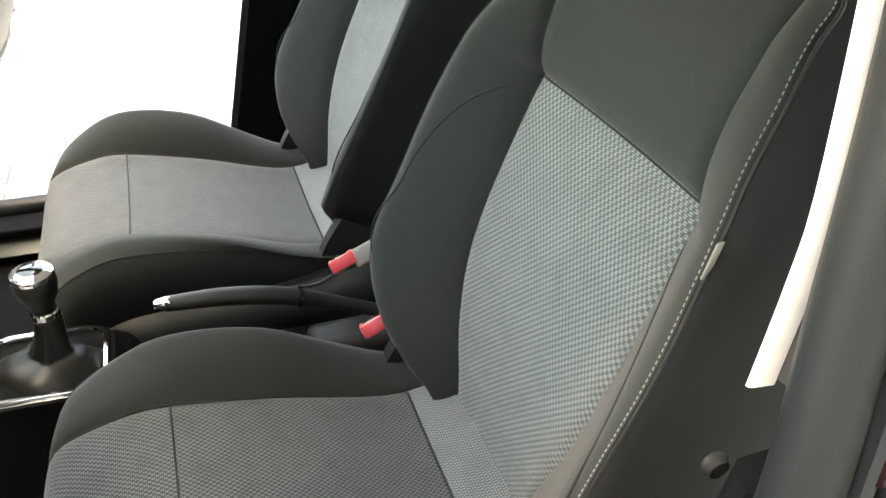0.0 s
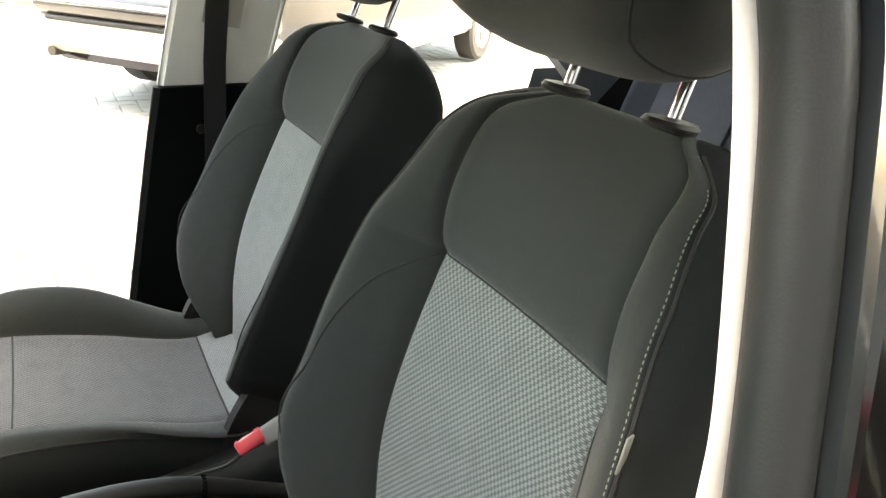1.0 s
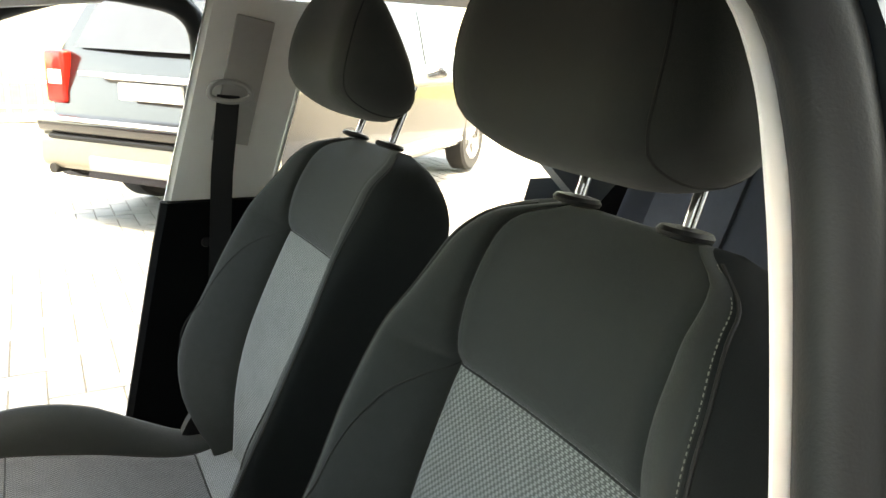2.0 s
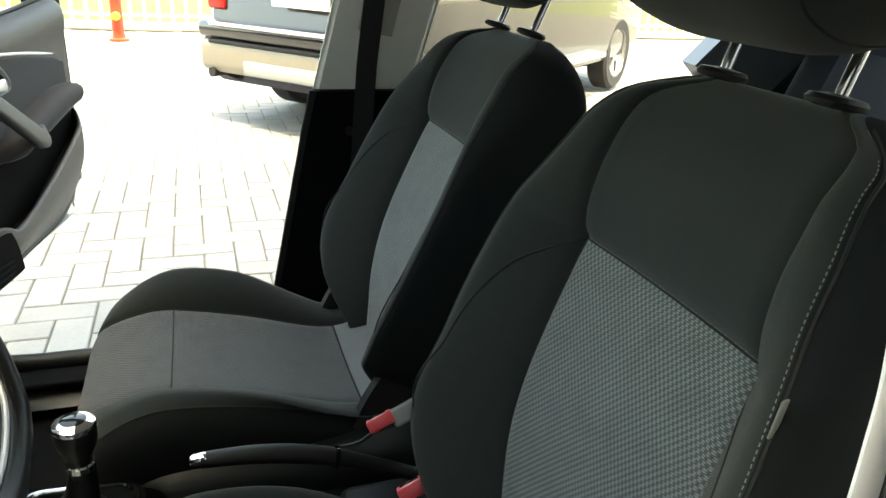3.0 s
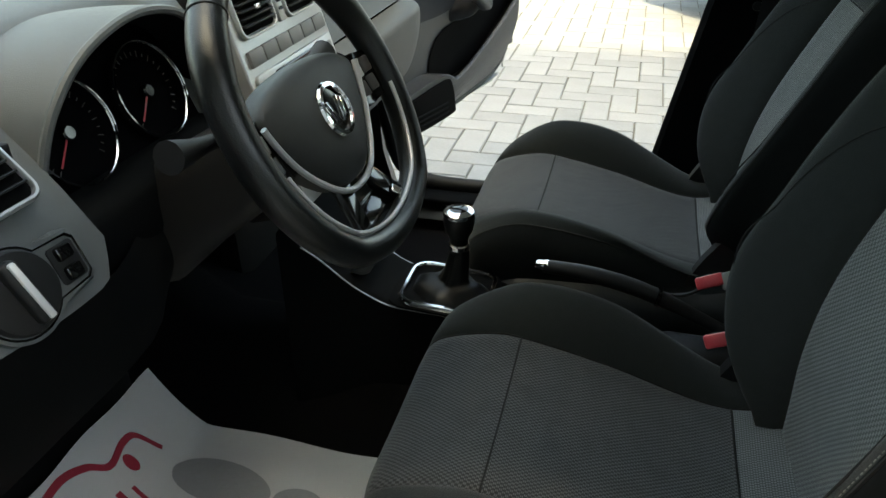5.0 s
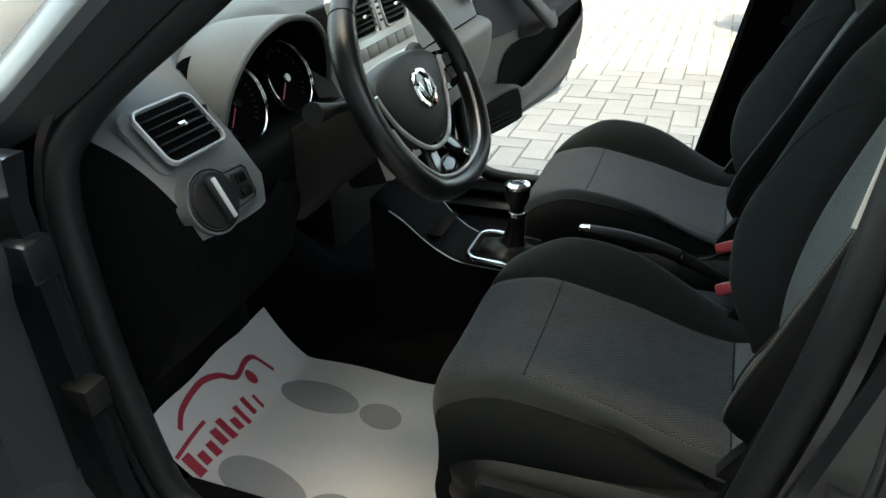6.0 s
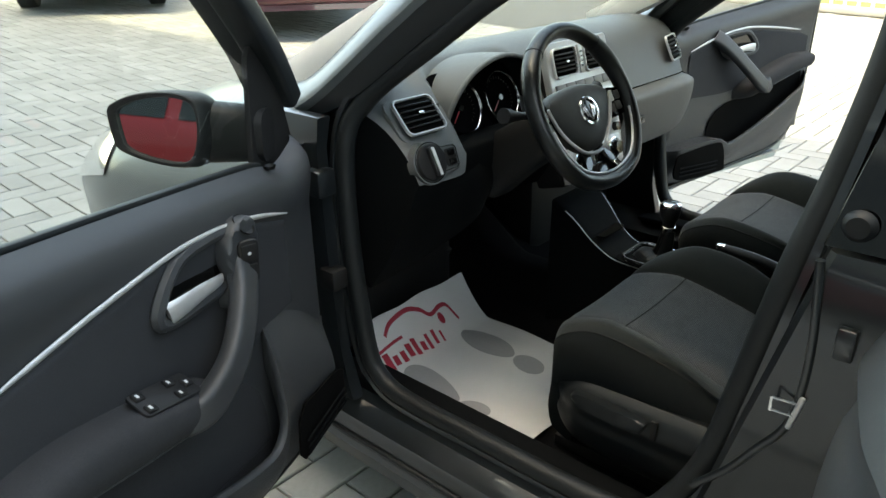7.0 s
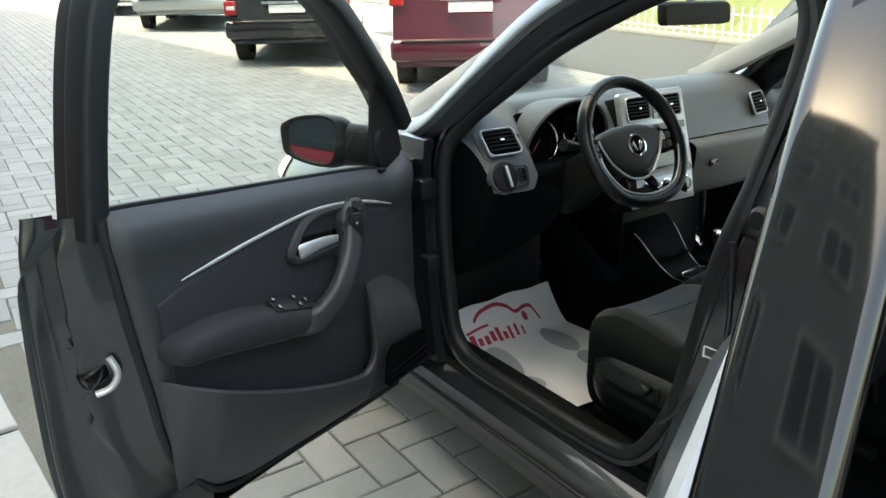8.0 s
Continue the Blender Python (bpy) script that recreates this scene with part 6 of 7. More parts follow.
        return P(u, -0.098 - 0.022 * math.sin(math.pi * min(1, v * 0.9)) + 0.068 * max(0, v - 0.85) / 0.15 + 0.02 * max(0, 0.12 - v) / 0.12, z)
    part("outer_skin", grid(skin, lin(0, 1, 30), lin(0, 1, 24)), M_PAINT, d, "dark grey painted door skin")

    def shut(a, v):
        z = 0.395 + 0.645 * v
        us, ue = curve(US, z) - 0.004, curve(UE, max(z, 0.44)) - 0.006
        mid = min(1.0, max(0.0, (v - 0.40) / 0.10)) * min(1.0, max(0.0, (0.97 - v) / 0.08))
        relief = -0.026 * math.exp(-((a - 0.20 - 0.03 * math.sin(v * 5)) / 0.045) ** 2) + 0.016 * math.exp(-((a - 0.62 + 0.03 * math.sin(v * 6)) / 0.035) ** 2) * mid - 0.020 * math.exp(-((a - 0.44 - 0.04 * math.sin(v * 5)) / 0.05) ** 2) * mid + 0.008 * math.exp(-((a - 0.33 - 0.03 * math.sin(v * 5)) / 0.03) ** 2) + 0.005 * math.exp(-((v - 0.72) / 0.025) ** 2) * math.exp(-((a - 0.5) / 0.12) ** 2) - 0.018 * math.exp(-((a - 0.55 - 0.9 * (0.30 - v)) / 0.12) ** 2) * min(1.0, max(0.0, (0.40 - v) / 0.10))
        t = curve(((0, 0), (0.10, 0.02), (0.16, 0.18), (0.45, 0.32), (0.62, 0.42), (0.70, 0.62), (1.0, 1.0)), a)
        n = curve(((0, -0.100), (0.10, -0.092), (0.16, -0.086), (0.45, -0.055), (0.62, -0.034), (0.70, -0.022), (1.0, 0.020)), a)
        return P(us + (ue - us) * t + relief, n - 0.5 * relief, z)
    part("shut_face", grid(shut, lin(0, 1, 72), lin(0, 1, 60)), M_PAINT_SHADED, d, "dark grey painted door edge with pressed ribs")
    part("bottom_face", grid(lambda a, v: P(0.0 + 0.98 * a, -0.10 + 0.13 * v, 0.335 + 0.012 * v + 0.09 * max(0, v - 0.5) * a), lin(0, 1, 16), lin(0, 1, 8)), M_PAINT_SHADED, d)
    edge = smooth_path([P(curve(UE, z) + 0.003, 0.016, z) for z in lin(0.46, 1.035, 16)], 40)
    part("edge_seal", tube(edge, 0.009, 8, up=(0, 1, 0)), M_RUBBER, d, "black rubber edge seal")
    low = smooth_path([P(curve(UE, 0.46) + 0.003, 0.016, 0.46), P(0.84, 0.018, 0.408), P(0.70, 0.018, 0.385), P(0.45, 0.018, 0.362), P(0.20, 0.018, 0.345)], 30)
    part("edge_seal", tube(low, 0.009, 8, up=(0, 1, 0)), M_RUBBER, d)
    lt = part("latch", box(P(1.030, -0.036, 0.752), (0.050, 0.030, 0.030), 0.006, 2, pose(0, 0, 0, 0, 15, 0)), M_PIANO, d, "black door latch")
    part("latch_plate", tube(smooth_path([P(1.012, -0.010, 0.785), P(1.006, -0.002, 0.755), P(1.018, -0.008, 0.730), P(1.040, -0.022, 0.722)], 24), 0.0065, 8), M_SILVER, lt, "bright latch guide")
    for uz in ((1.052, -0.058, 0.815), (1.045, -0.050, 0.820), (1.045, -0.052, 0.715)):
        part("bolt", lathe([(0.0, 0.006), (0.007, 0.006), (0.009, 0.0)], 14, frame_of(P(*uz), P(0.35, -0.7, 0), (0, 0, 1) if s < 0 else (0, 0, -1))), M_PIANO, d)
    # window frame
    TN = lambda z: -0.022 + 0.10 * max(0, z - 1.0)
    fr = smooth_path([P(0.085, TN(1.04), 1.055), P(0.155, TN(1.14), 1.150), P(0.245, TN(1.25), 1.240), P(0.355, TN(1.345), 1.345), P(0.44, TN(1.39), 1.395), P(0.58, TN(1.42), 1.420), P(0.75, TN(1.43), 1.428), P(0.88, TN(1.42), 1.415), P(0.935, TN(1.38), 1.385), P(0.962, TN(1.30), 1.30), P(0.985, TN(1.15), 1.15), P(1.000, TN(1.02), 1.00)], 80)
    part("window_frame", sweep(fr, rrect(0.045, 0.060, 0.010, 3), P(0, 1, 0) if s < 0 else P(0, 1, 0)), M_RUBBER, d, "black window frame")
    part("frame_edge", sweep([p + P(0.004, -0.03, 0.0) for p in fr], rrect(0.02, 0.085, 0.006, 2), P(0, 1, 0)), M_RUBBER, d)
    tri = [(0.085, 0.945), (0.115, 0.945), (0.15, 0.940), (0.190, 0.935), (0.238, 0.945), (0.216, 1.150), (0.20, 1.17), (0.13, 1.115)]
    part("mirror_triangle", plate(tri, 0.012, frame_of((0, -0.006, 0) if s < 0 else (0, 0.0, 0), (1, 0, 0), (0, 0, 1)), 0.003), M_PLASTIC, d, "black mirror triangle")
    part("window_seal", sweep([P(u, -0.002, curve(ZT, u) + 0.001) for u in lin(0.23, 0.985, 30)], rrect(0.014, 0.010, 0.003, 2), (0, 0, 1)), M_RUBBER, d, "black window seal")
    wg = part("door_glass", grid(lambda a, v: P(0.222 + (0.745 - 0.05 * v) * a + 0.20 * v * (1 - a) * max(0, v - 0.35) * 1.6, -0.02 + 0.10 * 0.4 * v, 0.97 + 0.07 * a * (1 - v) + 0.43 * v), lin(0, 1, 12), lin(0, 1, 12)), M_WINDOW, d, "clear side window")
    wg.visible_shadow = False
    part("seal_plug", lathe([(0.0, 0.008), (0.008, 0.007), (0.011, 0.0)], 14, frame_of(P(0.225, 0.020, 0.965), (1, 0, 0), P(0, -1, 0) if s < 0 else P(0, 1, 0))), M_PLASTIC, d)
    # mirror
    mc = P(0.205, -0.178, 1.022)

    mg = frame_of(mc + P(0.050, -0.010, 0.004), (0.10, 1, 0), (-0.160, 0, 1))
    outl = [(-0.114, 0.026), (-0.104, -0.020), (-0.090, -0.045), (-0.03, -0.060), (0.05, -0.065), (0.088, -0.054), (0.104, -0.015), (0.104, 0.035), (0.085, 0.061), (0.03, 0.068), (-0.05, 0.058), (-0.098, 0.040)]
    outl = [(-s * p[0], p[1]) for p in smooth_path([(x, y, 0) for x, y in outl], 44, True)]
    bm = bmesh.new()
    rings = [[bm.verts.new(mg @ Vector((x * k - s * -dx, y * k, dz))) for x, y in outl] for k, dx, dz in ((0.97, 0, 0.003), (1.0, 0, -0.004), (1.03, 0, -0.025), (1.0, 0.004, -0.055), (0.86, 0.012, -0.085), (0.60, 0.022, -0.108), (0.25, 0.03, -0.118))]
    for ra, rb in zip(rings, rings[1:]):
        for k in range(44):
            bm.faces.new((ra[k], ra[(k + 1) % 44], rb[(k + 1) % 44], rb[k]))
    bm.faces.new(rings[-1])
    mh = part("mirror_housing", bm, M_PLASTIC, d, "dark door mirror housing", sharp=50)
    inn = [(x * 0.86 - s * 0.006, y * 0.86) for x, y in outl]
    part("mirror_glass", plate(inn, 0.002, mg @ Matrix.Translation((0, 0, -0.006))), M_MIRROR, mh, "mirror glass")
    part("mirror_rim", ring([(x * 0.985, y * 0.985) for x, y in outl], [(x * 0.99, y * 0.99) for x, y in inn], 0.008, mg @ Matrix.Translation((0, 0, -0.005))), M_PLASTIC, mh)
    part("mirror_arm", sweep([P(0.185, 0.0, 1.010), P(0.195, -0.05, 1.012), P(0.210, -0.10, 1.015)], rrect(0.075, 0.105, 0.03, 4), (0, 0, 1), scale=lambda t: 0.9 + 0.15 * t), M_PLASTIC, mh)
    # outer handle
    part("outer_handle", box(P(0.93, -0.125, 0.86), (0.20, 0.025, 0.032), 0.010, 3), M_PAINT, d)
    return d


front_door(-1, pose(-0.857, -0.812, 0, 0, 0, -66), "open dark grey driver's door with window switches and chrome trim strip")
front_door(1, pose(-0.932, 0.745, 0.035, 0, -1.5, 72.5), "open passenger door with dark panel, pull handle and storage pocket")

# ---- rear door, open ----
rear = thing("rear_car_door", "wide open dark grey rear door with tinted window", "car door", pose(0.212, -0.800, 0, 0, 0, -64))
LEAN = lambda z: 0.22 * (z - 0.86) + 0.11 * max(0.0, 0.82 - z) ** 1.3


def rskin(a, v):
    z = 0.30 + 0.68 * v + 0.03 * a * v
    end = curve(((0.30, 0.70), (0.50, 0.76), (0.65, 0.86), (0.80, 0.97), (0.95, 1.0)), z)
    crease = 0.012 * math.exp(-((v - 0.80) / 0.035) ** 2) - 0.010 * math.exp(-((v - 0.72) / 0.05) ** 2) + 0.010 * math.exp(-((v - 0.18) / 0.06) ** 2)
    x0 = LEAN(z) - 0.03
    return Vector((x0 + (end - x0) * a, 0.015 - 0.100 * math.sin(math.pi * min(1, v * 0.92)) * min(1, (a / 0.22) ** 0.6 * 0.8 + 0.2) - crease + 0.03 * max(0, v - 0.86) / 0.14, z))


part("outer_skin", grid(rskin, [q * q for q in lin(0, 1, 36)], lin(0, 1, 30)), M_PAINT, rear, "dark grey painted door skin")
JB = ((0.0, -0.03, 0.015), (0.15, -0.034, 0.035), (0.35, -0.022, 0.052), (0.5, 0.0, 0.058), (0.7, 0.035, 0.062), (0.85, 0.060, 0.078), (1.0, 0.085, 0.085))


def rjamb(a, v):
    z = 0.30 + 0.69 * v
    wob = 0.006 * math.sin(v * 11) * math.sin(math.pi * a)
    return Vector((LEAN(z) + curve([(q[0], q[1]) for q in JB], a) + wob, curve([(q[0], q[2]) for q in JB], a) + wob, z))


part("front_edge", grid(rjamb, lin(0, 1, 24), lin(0, 1, 30)), M_PAINT, rear, "dark grey painted door edge")
part("edge_seal", tube([(LEAN(z) + 0.098, 0.092, z) for z in lin(0.34, 0.985, 30)], 0.013, 10, up=(0, 1, 0)), M_RUBBER, rear, "black rubber edge seal")
part("inner_trim", grid(lambda a, v: Vector((LEAN(0.34 + 0.64 * v) + 0.108 + (0.86 - LEAN(0.34 + 0.64 * v)) * a, 0.088 + 0.022 * math.sin(math.pi * min(1, v * 1.1)) * min(1, a * 12), 0.34 + 0.64 * v + 0.03 * a * v)), lin(0, 1, 30), lin(0, 1, 20)), M_DOORT, rear, "dark inner door panel")
part("armrest", grid(lambda a, v: Vector((0.30 + 0.42 * a, 0.105 + 0.05 * math.sin(math.pi * v) ** 0.6 * min(1, 8 * min(a, 1 - a)), 0.66 + 0.10 * v)), lin(0, 1, 20), lin(0, 1, 12)), M_DOORF, rear, "dark padded armrest")
part("inner_handle", box((0.26, 0.112, 0.84), (0.10, 0.012, 0.03), 0.005, 2), M_CHROME, rear, "chrome inner door handle")
rf = smooth_path([(0.02, 0.035, 0.97), (0.06, 0.05, 1.15), (0.10, 0.068, 1.33), (0.14, 0.078, 1.40), (0.30, 0.085, 1.425), (0.62, 0.08, 1.405), (0.80, 0.07, 1.32), (0.93, 0.055, 1.15), (1.0, 0.04, 1.0)], 60)
part("window_frame", sweep(rf, rrect(0.05, 0.060, 0.010, 3), (0, 1, 0)), M_PIANO, rear, "gloss black window frame")
part("frame_seal", tube([p + Vector((0.034, 0.024, -0.006)) for p in rf[1:26]], 0.009, 8, up=(0, 1, 0)), M_RUBBER, rear)
part("frame_edge", tube([p + Vector((-0.022, 0.0, 0.004)) for p in rf[:24]], 0.004, 6, up=(0, 1, 0)), M_SILVER, rear)
part("door_glass", grid(lambda a, v: Vector((0.04 + 0.08 * v + (0.93 - 0.28 * v) * a, 0.026 + 0.034 * v, 0.965 + 0.44 * v)), lin(0, 1, 10), lin(0, 1, 10)), M_PRIVACY, rear, "dark tinted side window")
# Silver colour stands in for the sky gleaming on the ledge.
part("waist_ledge", sweep([Vector((0.03 + 0.93 * t, 0.000, 0.990 + 0.024 * t)) for t in lin(0, 1, 12)], [(-0.018, -0.010), (0.014, -0.010), (0.018, -0.002), (0.008, 0.007), (-0.012, 0.004)], (0, 0, 1)), M_SILVER, rear, "ledge strip under the window, silvered to imitate the sky's gleam")
part("waist_seal", tube([(0.03, 0.030, 0.992), (0.96, 0.030, 1.014)], 0.007, 8, up=(0, 1, 0)), M_RUBBER, rear)
part("outer_handle", box((0.80, -0.085, 0.87), (0.20, 0.028, 0.034), 0.012, 3), M_PAINT, rear, "body-coloured door handle")

# ---- inside mirror ----
im = thing("inside_mirror", "black interior rear-view mirror below the roof", "mirror")
part("mirror_case", box((-0.55, -0.09, 1.315), (0.03, 0.24, 0.065), 0.014, 3, pose(0, 0, 0, 0, -8, -12)), M_PLASTIC, im)
part("mirror_face", plate(rrect(0.225, 0.055, 0.012, 4), 0.002, Matrix.Translation((-0.534, -0.087, 1.313)) @ Matrix.Rotation(radians(-12), 4, "Z") @ frame_of((0, 0, 0), (0, 1, 0), (-0.14, 0, 1))), M_MIRROR, im, "mirror glass")
part("mirror_foot", tube([(-0.56, -0.09, 1.33), (-0.60, -0.05, 1.375)], 0.012, 10, up=(0, 1, 0)), M_PLASTIC, im)

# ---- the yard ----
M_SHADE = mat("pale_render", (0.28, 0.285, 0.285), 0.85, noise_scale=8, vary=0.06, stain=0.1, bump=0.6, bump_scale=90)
M_PANE = mat("window_pane", (0.05, 0.06, 0.07), 0.05, spec=0.6, noise_scale=3, vary=0.2)
M_WHITE = mat("white_paint", (0.75, 0.74, 0.70), 0.6, noise_scale=20, vary=0.05, stain=0.1)
M_GRASS = mat("dry_grass", (0.13, 0.15, 0.04), 0.95, noise_scale=40, vary=0.4, stain=0.3, bump=1.0, bump_scale=60)
house = thing("showroom_building", "grey rendered six-storey building with rows of windows", "building", pose(0, 0, 0, 0, 0, 6.5))
part("wall", box((-14, -10.5, 12.0), (40, 7.0, 24.0), 0.05, 1), M_SHADE, house, "grey rendered wall")
part("roof", box((-14, -10.5, 24.15), (41, 7.1, 0.3), 0.05, 1), M_STONE, house)
for fl in range(6):
    for k in range(9):
        wx, wz = -32 + 4.4 * k, 1.9 + 3.7 * fl
        w = part("window", box((wx, -6.99, wz), (2.2, 0.06, 1.7), 0.01, 1), M_PANE, house)
        part("window_frame", ring(rrect(2.4, 1.9, 0.02, 1), rrect(2.16, 1.66, 0.02, 1), 0.08, frame_of((wx, -6.96, wz), (-1, 0, 0), (0, 0, 1))), M_WHITE, w)
        part("window_bar", box((wx, -6.94, wz), (0.07, 0.06, 1.7), 0.01, 1), M_WHITE, w)


def vehicle(name, label, m, L, Wd, H, paint, belt, hatch, bumper_mat, lamp_z, lamp_h, clear=0.30, wheel_r=0.34, wagon=True, lower=0.0, window=None):
    """A parked car; local x runs forward from the rear bumper, z up."""
    v = thing(name, label, "car", m, group="parked cars")
    hw = Wd / 2

    def shell(u, a):
        # u along the car, a round half the section from the sill to the roof's middle
        x = L * u
        nose = max(0.0, (u - 0.72) / 0.28)
        tail = max(0.0, (0.10 - u) / 0.10)
        roof = H - 0.06 * abs(u - 0.45) - (0.55 * H - 0.05) * (1 / (1 + math.exp(-(u - 0.74) * 38))) - hatch * tail**1.6 * 0.25
        sec = ((0, hw - 0.10, clear), (0.10, hw - 0.03, clear + 0.03), (0.3, hw, 0.55), (0.5, hw - 0.015, belt - 0.03), (0.55, hw - 0.04, belt + 0.02), (0.85, hw - 0.20, roof - 0.08), (0.93, hw - 0.32, roof - 0.02), (1.0, 0.0, roof))
        y = curve([(q[0], q[1]) for q in sec], a)
        z = min(curve([(q[0], q[2]) for q in sec], a), roof)
        y *= 1 - 0.10 * nose**2 - 0.05 * tail**2
        xx = x + (0.06 * tail * (z - 0.6) if z > 0.6 else 0.0) + hatch * tail * max(0, z - belt) * 0.9 - 0.10 * nose**2 * (y / hw) ** 2 * L * 0.12
        return Vector((xx, y, z))
    us, As = [0, 0.004, 0.012, 0.03, 0.06, 0.1] + lin(0.15, 0.95, 22) + [0.97, 0.985, 1.0], lin(0, 1, 30)
    bm = grid(shell, As, us)
    g2 = bm.copy()
    bmesh.ops.scale(g2, vec=(1, -1, 1), verts=g2.verts)
    both = joined(bm, g2)
    for u in (0.0, 1.0):
        prof = [shell(u, a) for a in As]
        ring_pts = prof + [Vector((p.x, -p.y, p.z)) for p in prof[-2::-1]]
        both.faces.new([both.verts.new(p) for p in ring_pts])
    bmesh.ops.remove_doubles(both, verts=both.verts, dist=0.0005)
    bodyp = part("body", both, paint, v, "", 32)
    part("underbody", box((L / 2, 0, clear + 0.08), (L - 0.3, Wd - 0.35, 0.2), 0.05), M_PLASTIC, v)
    # glazing
    rw = part("rear_window", grid(lambda a, b: shell(0.0, 0.60 + 0.22 * b) * 1.0 + Vector((-0.012 + hatch * 0.0, 0, 0)) - Vector((0, shell(0, 0.60 + 0.22 * b).y * (1 - a) , 0)), lin(-0.86, 0.86, 12), lin(0, 1, 8)), window or M_PANE, v, "dark rear window")
    for sg in (-1, 1):
        for u0, u1 in ((0.08, 0.28), (0.31, 0.50), (0.52, 0.68)):
            part("side_window", grid(lambda a, b: (lambda p: Vector((p.x, sg * (p.y + 0.006), p.z)))(shell(u0 + (u1 - u0) * a, 0.57 + 0.24 * b)), lin(0, 1, 6), lin(0, 1, 5)), window or M_PANE, v)
        lm = part("tail_light", box((0.035, sg * (hw - 0.10), lamp_z), (0.10, 0.17, lamp_h), 0.025, 3), M_LAMP, v, "red tail light")
        part("lamp_lens", box((-0.006, sg * (hw - 0.11), lamp_z), (0.03, 0.12, lamp_h * 0.28), 0.008, 2), M_LAMP_W, lm)
        for xw in (0.19 * L, 0.81 * L):
            tw = part("wheel", lathe([(wheel_r * 0.62, -0.10), (wheel_r * 0.92, -0.11), (wheel_r, -0.085), (wheel_r, 0.085), (wheel_r * 0.92, 0.11), (wheel_r * 0.62, 0.10)], 36, frame_of((xw, sg * (hw - 0.11), wheel_r), (1, 0, 0), (0, 0, 1))), M_TYRE, v, "black tyre")
            part("rim", lathe([(0, 0.07), (wheel_r * 0.2, 0.075), (wheel_r * 0.62, 0.06), (wheel_r * 0.66, 0.105), (wheel_r * 0.66, -0.05), (0, -0.05)], 30, frame_of((xw, sg * (hw - 0.11), wheel_r), (-sg, 0, 0), (0, 0, 1))), M_ALLOY, tw, "alloy rim")
            for q in range(5):
                part("spoke_gap", box((0, 0, 0), (wheel_r * 0.34, wheel_r * 0.12, 0.01), 0.004, 1, frame_of((xw, sg * (hw - 0.11), wheel_r), (-sg, 0, 0), (0, 0, 1)) @ Matrix.Rotation(radians(72 * q), 4, "Z") @ Matrix.Translation((wheel_r * 0.38, 0, 0.078))), M_PIANO, tw)
    part("bumper", box((-0.02, 0, clear + 0.20 - lower), (0.24, Wd - 0.04, 0.26), 0.07, 4), bumper_mat, v, "rear bumper")
    part("bumper_rail", box((-0.13, 0, clear + 0.30 - lower), (0.04, Wd - 0.3, 0.035), 0.012, 2), M_PLASTIC, v)
    part("number_plate", box((-0.035, 0, belt - 0.17), (0.03, 0.52, 0.115), 0.006, 1), M_WHITE, v, "blank white number plate")
    part("plate_trim", box((-0.04, 0, belt - 0.08), (0.05, 0.72, 0.04), 0.012, 2), M_CHROME, v, "chrome strip over the plate")
    return v


M_LAMP = mat("red_lamp", (0.45, 0.015, 0.012), 0.12, spec=0.6, noise_scale=60, vary=0.2)
M_LAMP_W = mat("clear_lamp", (0.75, 0.72, 0.68), 0.15, noise_scale=60, vary=0.1)
M_CAR_DARK = mat("black_car_paint", (0.010, 0.010, 0.011), 0.2, 0.0, noise_scale=300, vary=0.1, coat=1.0)
M_CAR_RED = mat("wine_car_paint", (0.075, 0.008, 0.018), 0.28, 0.3, noise_scale=300, vary=0.1, coat=1.0)
M_CAR_SILVER = mat("silver_car_paint", (0.42, 0.43, 0.42), 0.3, 0.6, noise_scale=300, vary=0.1, coat=1.0)
M_GOLD = mat("beige_bumper", (0.27, 0.245, 0.20), 0.35, 0.3, noise_scale=60, vary=0.08)
suv = vehicle("parked_suv", "black off-road car with beige bumper parked tail first", pose(0.50, 4.30, 0.02, 0, 0, 40), 4.75, 1.92, 1.80, M_CAR_DARK, 1.10, 0.5, M_GOLD, 0.99, 0.36, wheel_r=0.37)
part("exhaust_tip", tube([(-0.14, 0.80, 0.37), (0.1, 0.80, 0.37)], 0.035, 14), M_TYRE, suv, "dark exhaust tip")
part("bumper_top", box((-0.03, 0, 0.68), (0.24, 1.86, 0.13), 0.05, 4), M_CAR_DARK, suv, "dark upper bumper")
part("tow_cover", box((-0.145, 0, 0.44), (0.03, 0.9, 0.10), 0.012, 2), M_STONE, suv, "pale bumper guard plate")
for sg in (-1, 1):
    part("running_board", box((2.35, sg * 0.97, 0.42), (1.75, 0.16, 0.05), 0.018, 3), M_SILVER, suv, "aluminium running board")
    part("wing_mirror", box((3.05, sg * 1.08, 1.12), (0.14, 0.22, 0.15), 0.05, 4), M_CHROME, suv, "chrome-capped wing mirror")
part("hatch_strip", box((-0.05, 0, 1.03), (0.05, 1.15, 0.035), 0.012, 2), M_CHROME, suv, "chrome hatch strip")
part("rear_step", box((-0.16, 0, 0.73), (0.06, 1.5, 0.03), 0.01, 2), M_CHROME, suv, "bright loading edge strip")
vehicle("parked_van", "wine-red van parked with its tail to the yard", pose(-6.35, 3.45, yard_z(-6.9), 0, 0, 142), 4.7, 1.95, 1.85, M_CAR_RED, 1.15, 0.2, M_CAR_RED, 1.25, 0.5, wheel_r=0.33)
vehicle("parked_hatchback", "black car parked with its tail to the yard", pose(-9.6, 2.55, yard_z(-10.2), 0, 0, 149), 4.5, 1.85, 1.55, M_CAR_DARK, 0.95, 0.5, M_CAR_DARK, 0.80, 0.2, wheel_r=0.33)
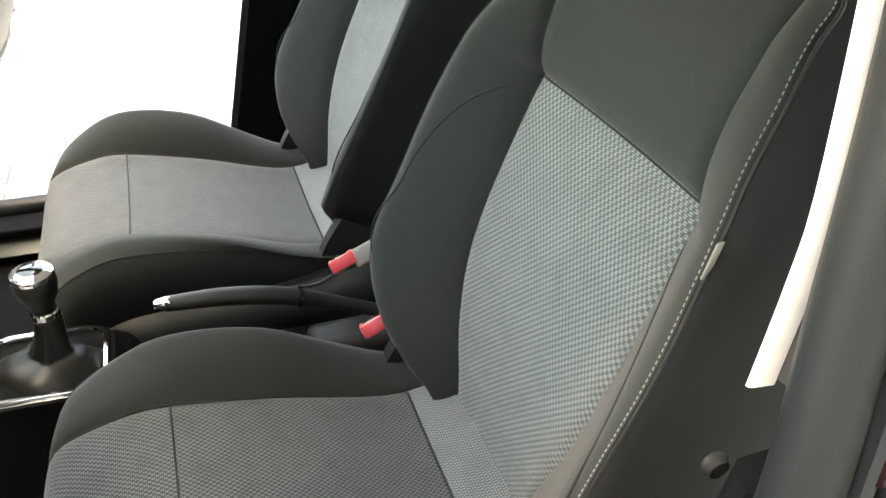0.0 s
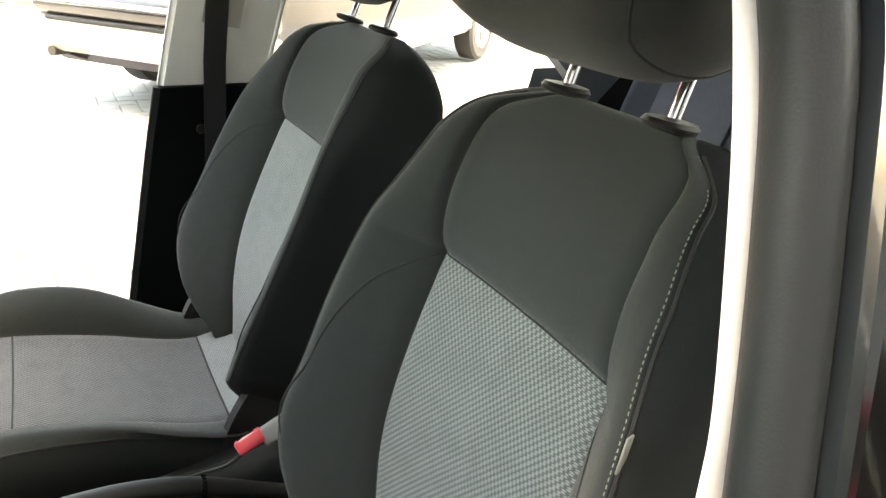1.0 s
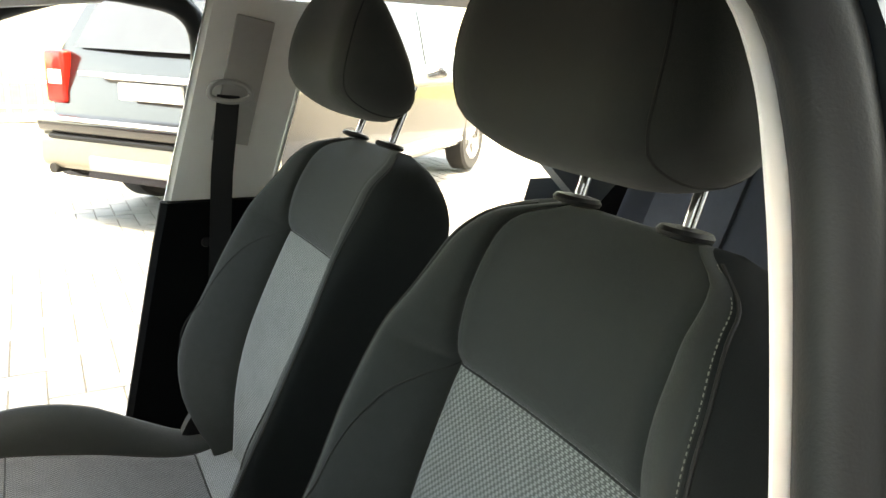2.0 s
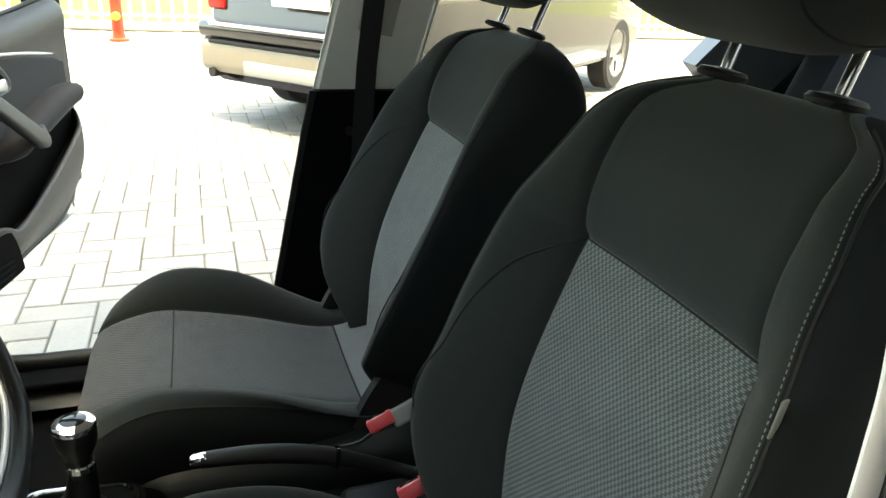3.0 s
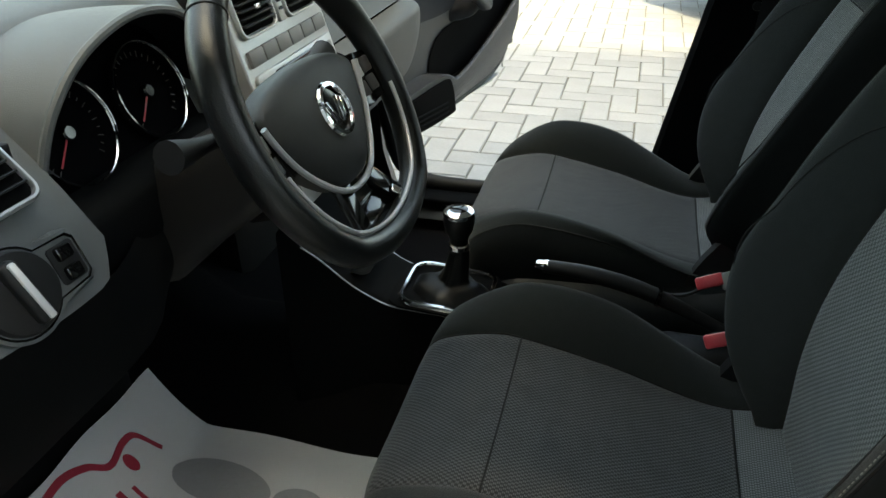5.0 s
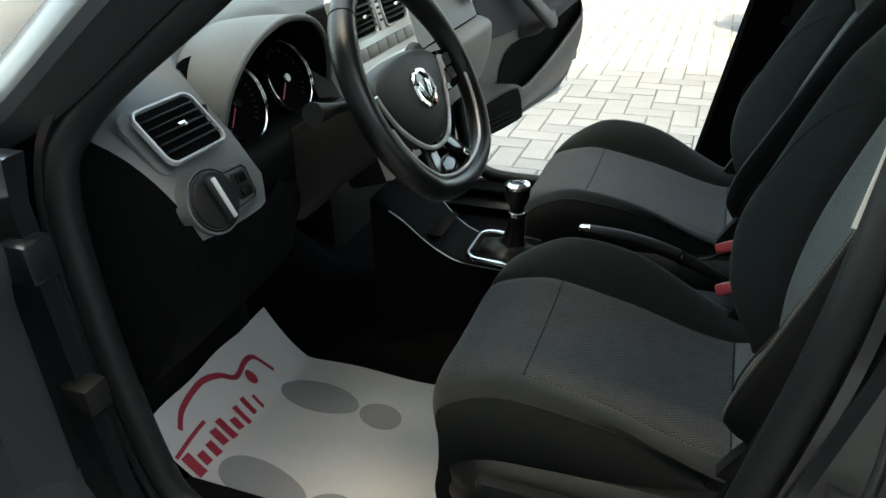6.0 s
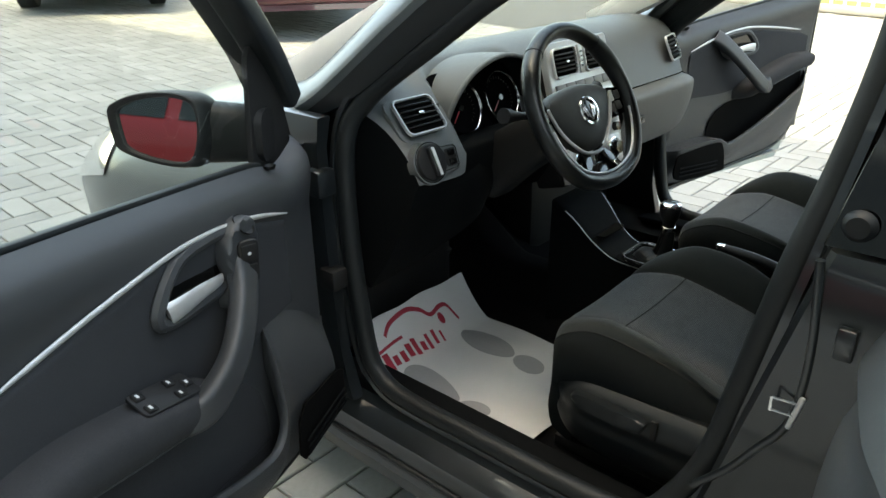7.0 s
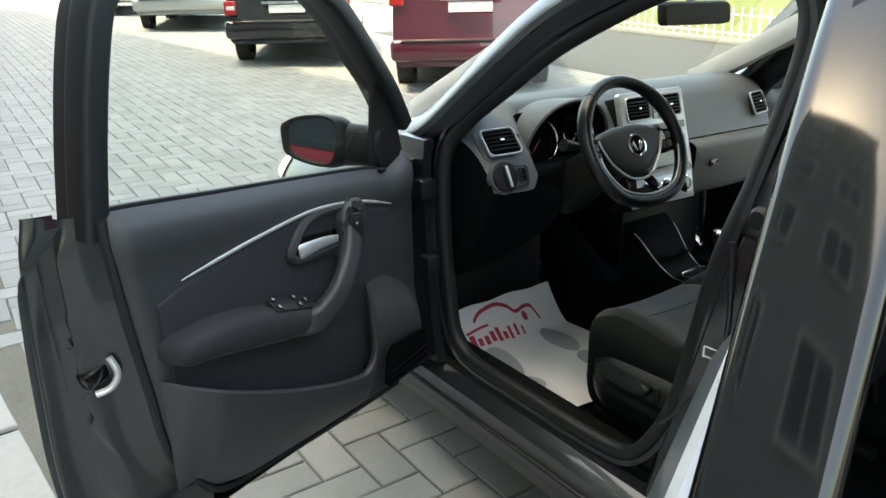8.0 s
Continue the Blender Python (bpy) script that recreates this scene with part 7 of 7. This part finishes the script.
vehicle("parked_saloon", "silver car parked with its tail to the yard", pose(-15.4, 2.7, yard_z(-16.2), 0, 0, 155), 4.6, 2.0, 1.65, M_CAR_SILVER, 0.95, 0.6, M_CAR_SILVER, 0.85, 0.22, wheel_r=0.32)
vehicle("parked_car", "white car parked with its tail to the yard", pose(-20.2, 2.0, yard_z(-21), 0, 0, 160), 4.3, 1.8, 1.45, M_WHITE, 0.95, 0.6, M_WHITE, 0.85, 0.22, wheel_r=0.32)

vehicle("parked_coupe", "red car standing alongside, seen in the door mirror", pose(-4.4, -5.0, 0, 0, 0, 4), 4.4, 1.80, 1.58, mat("bright_red_paint", (0.15, 0.004, 0.006), 0.5, spec=0.2, noise_scale=300, vary=0.08, coat=0.1), 1.05, 0.5, M_CAR_DARK, 0.85, 0.22, window=mat("dim_glass", (0.012, 0.015, 0.014), 0.35, spec=0.12, noise_scale=3, vary=0.2))

hydrant = thing("fire_hydrant", "red street fire hydrant with yellow caps by the yard wall", "hydrant", pose(-1.18, 10.04, 0))
M_HYD = mat("hydrant_red", (0.55, 0.05, 0.02), 0.45, noise_scale=40, vary=0.1, stain=0.15)
M_HYDCAP = mat("hydrant_yellow", (0.75, 0.50, 0.06), 0.5, noise_scale=40, vary=0.1, stain=0.1)
part("barrel", lathe([(0.13, 0.0), (0.13, 0.03), (0.085, 0.045), (0.075, 0.10), (0.075, 0.62), (0.10, 0.64), (0.10, 0.70), (0.085, 0.72), (0.080, 0.86), (0.065, 0.92), (0.03, 0.95), (0.0, 0.955)], 28), M_HYD, hydrant)
part("cap_nut", lathe([(0.022, 0.94), (0.022, 0.985), (0.0, 0.99)], 6), M_HYDCAP, hydrant)
for ang, zz, rr in ((270, 0.33, 0.055), (180, 0.70, 0.048), (0, 0.70, 0.048), (270, 0.70, 0.062)):
    part("outlet", lathe([(rr * 0.8, 0.05), (rr * 0.8, 0.10), (rr, 0.105), (rr, 0.150), (rr * 0.6, 0.160), (rr * 0.3, 0.165), (0.0, 0.166)], 18, pose(0, 0, zz, 0, 0, ang) @ Matrix.Rotation(radians(90), 4, "Y")), M_HYDCAP, hydrant, "yellow outlet cap")

fence = thing("yard_fence", "white picket fence along the edge of the yard", "fence")
part("fence_wall", sweep([Vector((x, 11.4, 0.06 + yard_z(x))) for x in lin(-42, 18, 61)], rrect(0.2, 0.12, 0.02, 2)), M_STONE, fence)
for zz in (0.22, 0.58):
    part("rail", sweep([Vector((x, 11.4, zz + yard_z(x))) for x in lin(-42, 18, 61)], rrect(0.03, 0.04, 0.008, 2)), M_WHITE, fence)
_pk = box((0, 0, 0), (0.05, 0.025, 0.62), 0.01, 1)
_me = bpy.data.meshes.new("picket")
_pk.to_mesh(_me); _pk.free(); _me.materials.append(M_WHITE)
for k in range(290):
    o = new("picket", _me)
    o.parent = fence
    o.matrix_basis = Matrix.Translation((-41.7 + 0.20 * k, 11.37, 0.43 + yard_z(-41.7 + 0.20 * k)))
bank = solo("grass_bank", grid(lambda u, v: Vector((u, v, -0.004 + yard_z(u) + 0.5 * min(1, max(0, v - 11.7) / 6) + 0.1 * noise.noise(Vector((u * 0.4, v * 0.4, 0))) * (v > 12.0))), lin(-60, 40, 60), lin(11.6, 60, 30)), M_GRASS, "dry yellow-green grass bank behind the fence", "grass", kind="stuff")
# A darker grey ground sheet over part of the yard by the fence.
road = solo("road", grid(lambda u, v: Vector((u, v, 0.006 + yard_z(u))), lin(-13.6, -4.0, 24), lin(6.1, 11.3, 8)), M_DARK_GROUND, "darker grey ground in front of the fence", "road", kind="structure")
slab = thing("pavement", "pale stone slab pavement along the yard beside the car", "pavement", pose(-1.28, -1.84, 0, 0, 0, 6), kind="structure")
for k in range(26):
    for q in range(2):
        part("slab", box((4.0 - 0.6 * k, -0.302 - 0.604 * q, -0.002 + yard_z(2.72 - 0.6 * k)), (0.594, 0.598, 0.02), 0.004, 1), M_STONE, slab)

# ---- pavers ----
near, far = [], []
for c in paver_cells(-33, 7.5, -3.0, 11.3):
    x, y = c[0], c[1]
    if y - c[3] / 2 < -1.83 + (x + 1.28) * 0.105:
        continue
    if (-1.35 < x < 0.25 and 1.75 < y < 4.0) or (-1.55 < x < -0.55 and -1.55 < y < -0.6):
        near.append(c)
    else:
        far.append(c)
pv = thing("paving", "grey concrete block paving laid in herringbone", "paving", kind="structure")
shapes = {}
for lx, ly in ((0.26, 0.13), (0.13, 0.26)):
    v, f = paver_shape(lx, ly)
    me = bpy.data.meshes.new("paver")
    me.from_pydata(v, [], f)
    me.materials.append(M_PAVER)
    shapes[(lx, ly)] = (me, v, f)
rnd = random.Random(4)
for x, y, lx, ly in near:
    o = new("paver", shapes[(round(lx, 2), round(ly, 2))][0])
    o.parent = pv
    o.matrix_basis = Matrix.Translation((x, y, yard_z(x) + rnd.uniform(-0.0015, 0.0015))) @ Matrix.Rotation(radians(rnd.uniform(-0.5, 0.5)), 4, "Z")
V, Fc = [], []
for x, y, lx, ly in far:
    _, v, f = shapes[(round(lx, 2), round(ly, 2))]
    b, dz = len(V), rnd.uniform(-0.0015, 0.0015)
    V += [(x + p[0], y + p[1], p[2] + dz + yard_z(x + p[0])) for p in v]
    Fc += [tuple(b + q for q in g) for g in f]
me = bpy.data.meshes.new("pavers")
me.from_pydata(V, [], Fc)
me.materials.append(M_PAVER)
o = new("pavers", me)
o.parent = pv
tagged(o, kind="stuff")
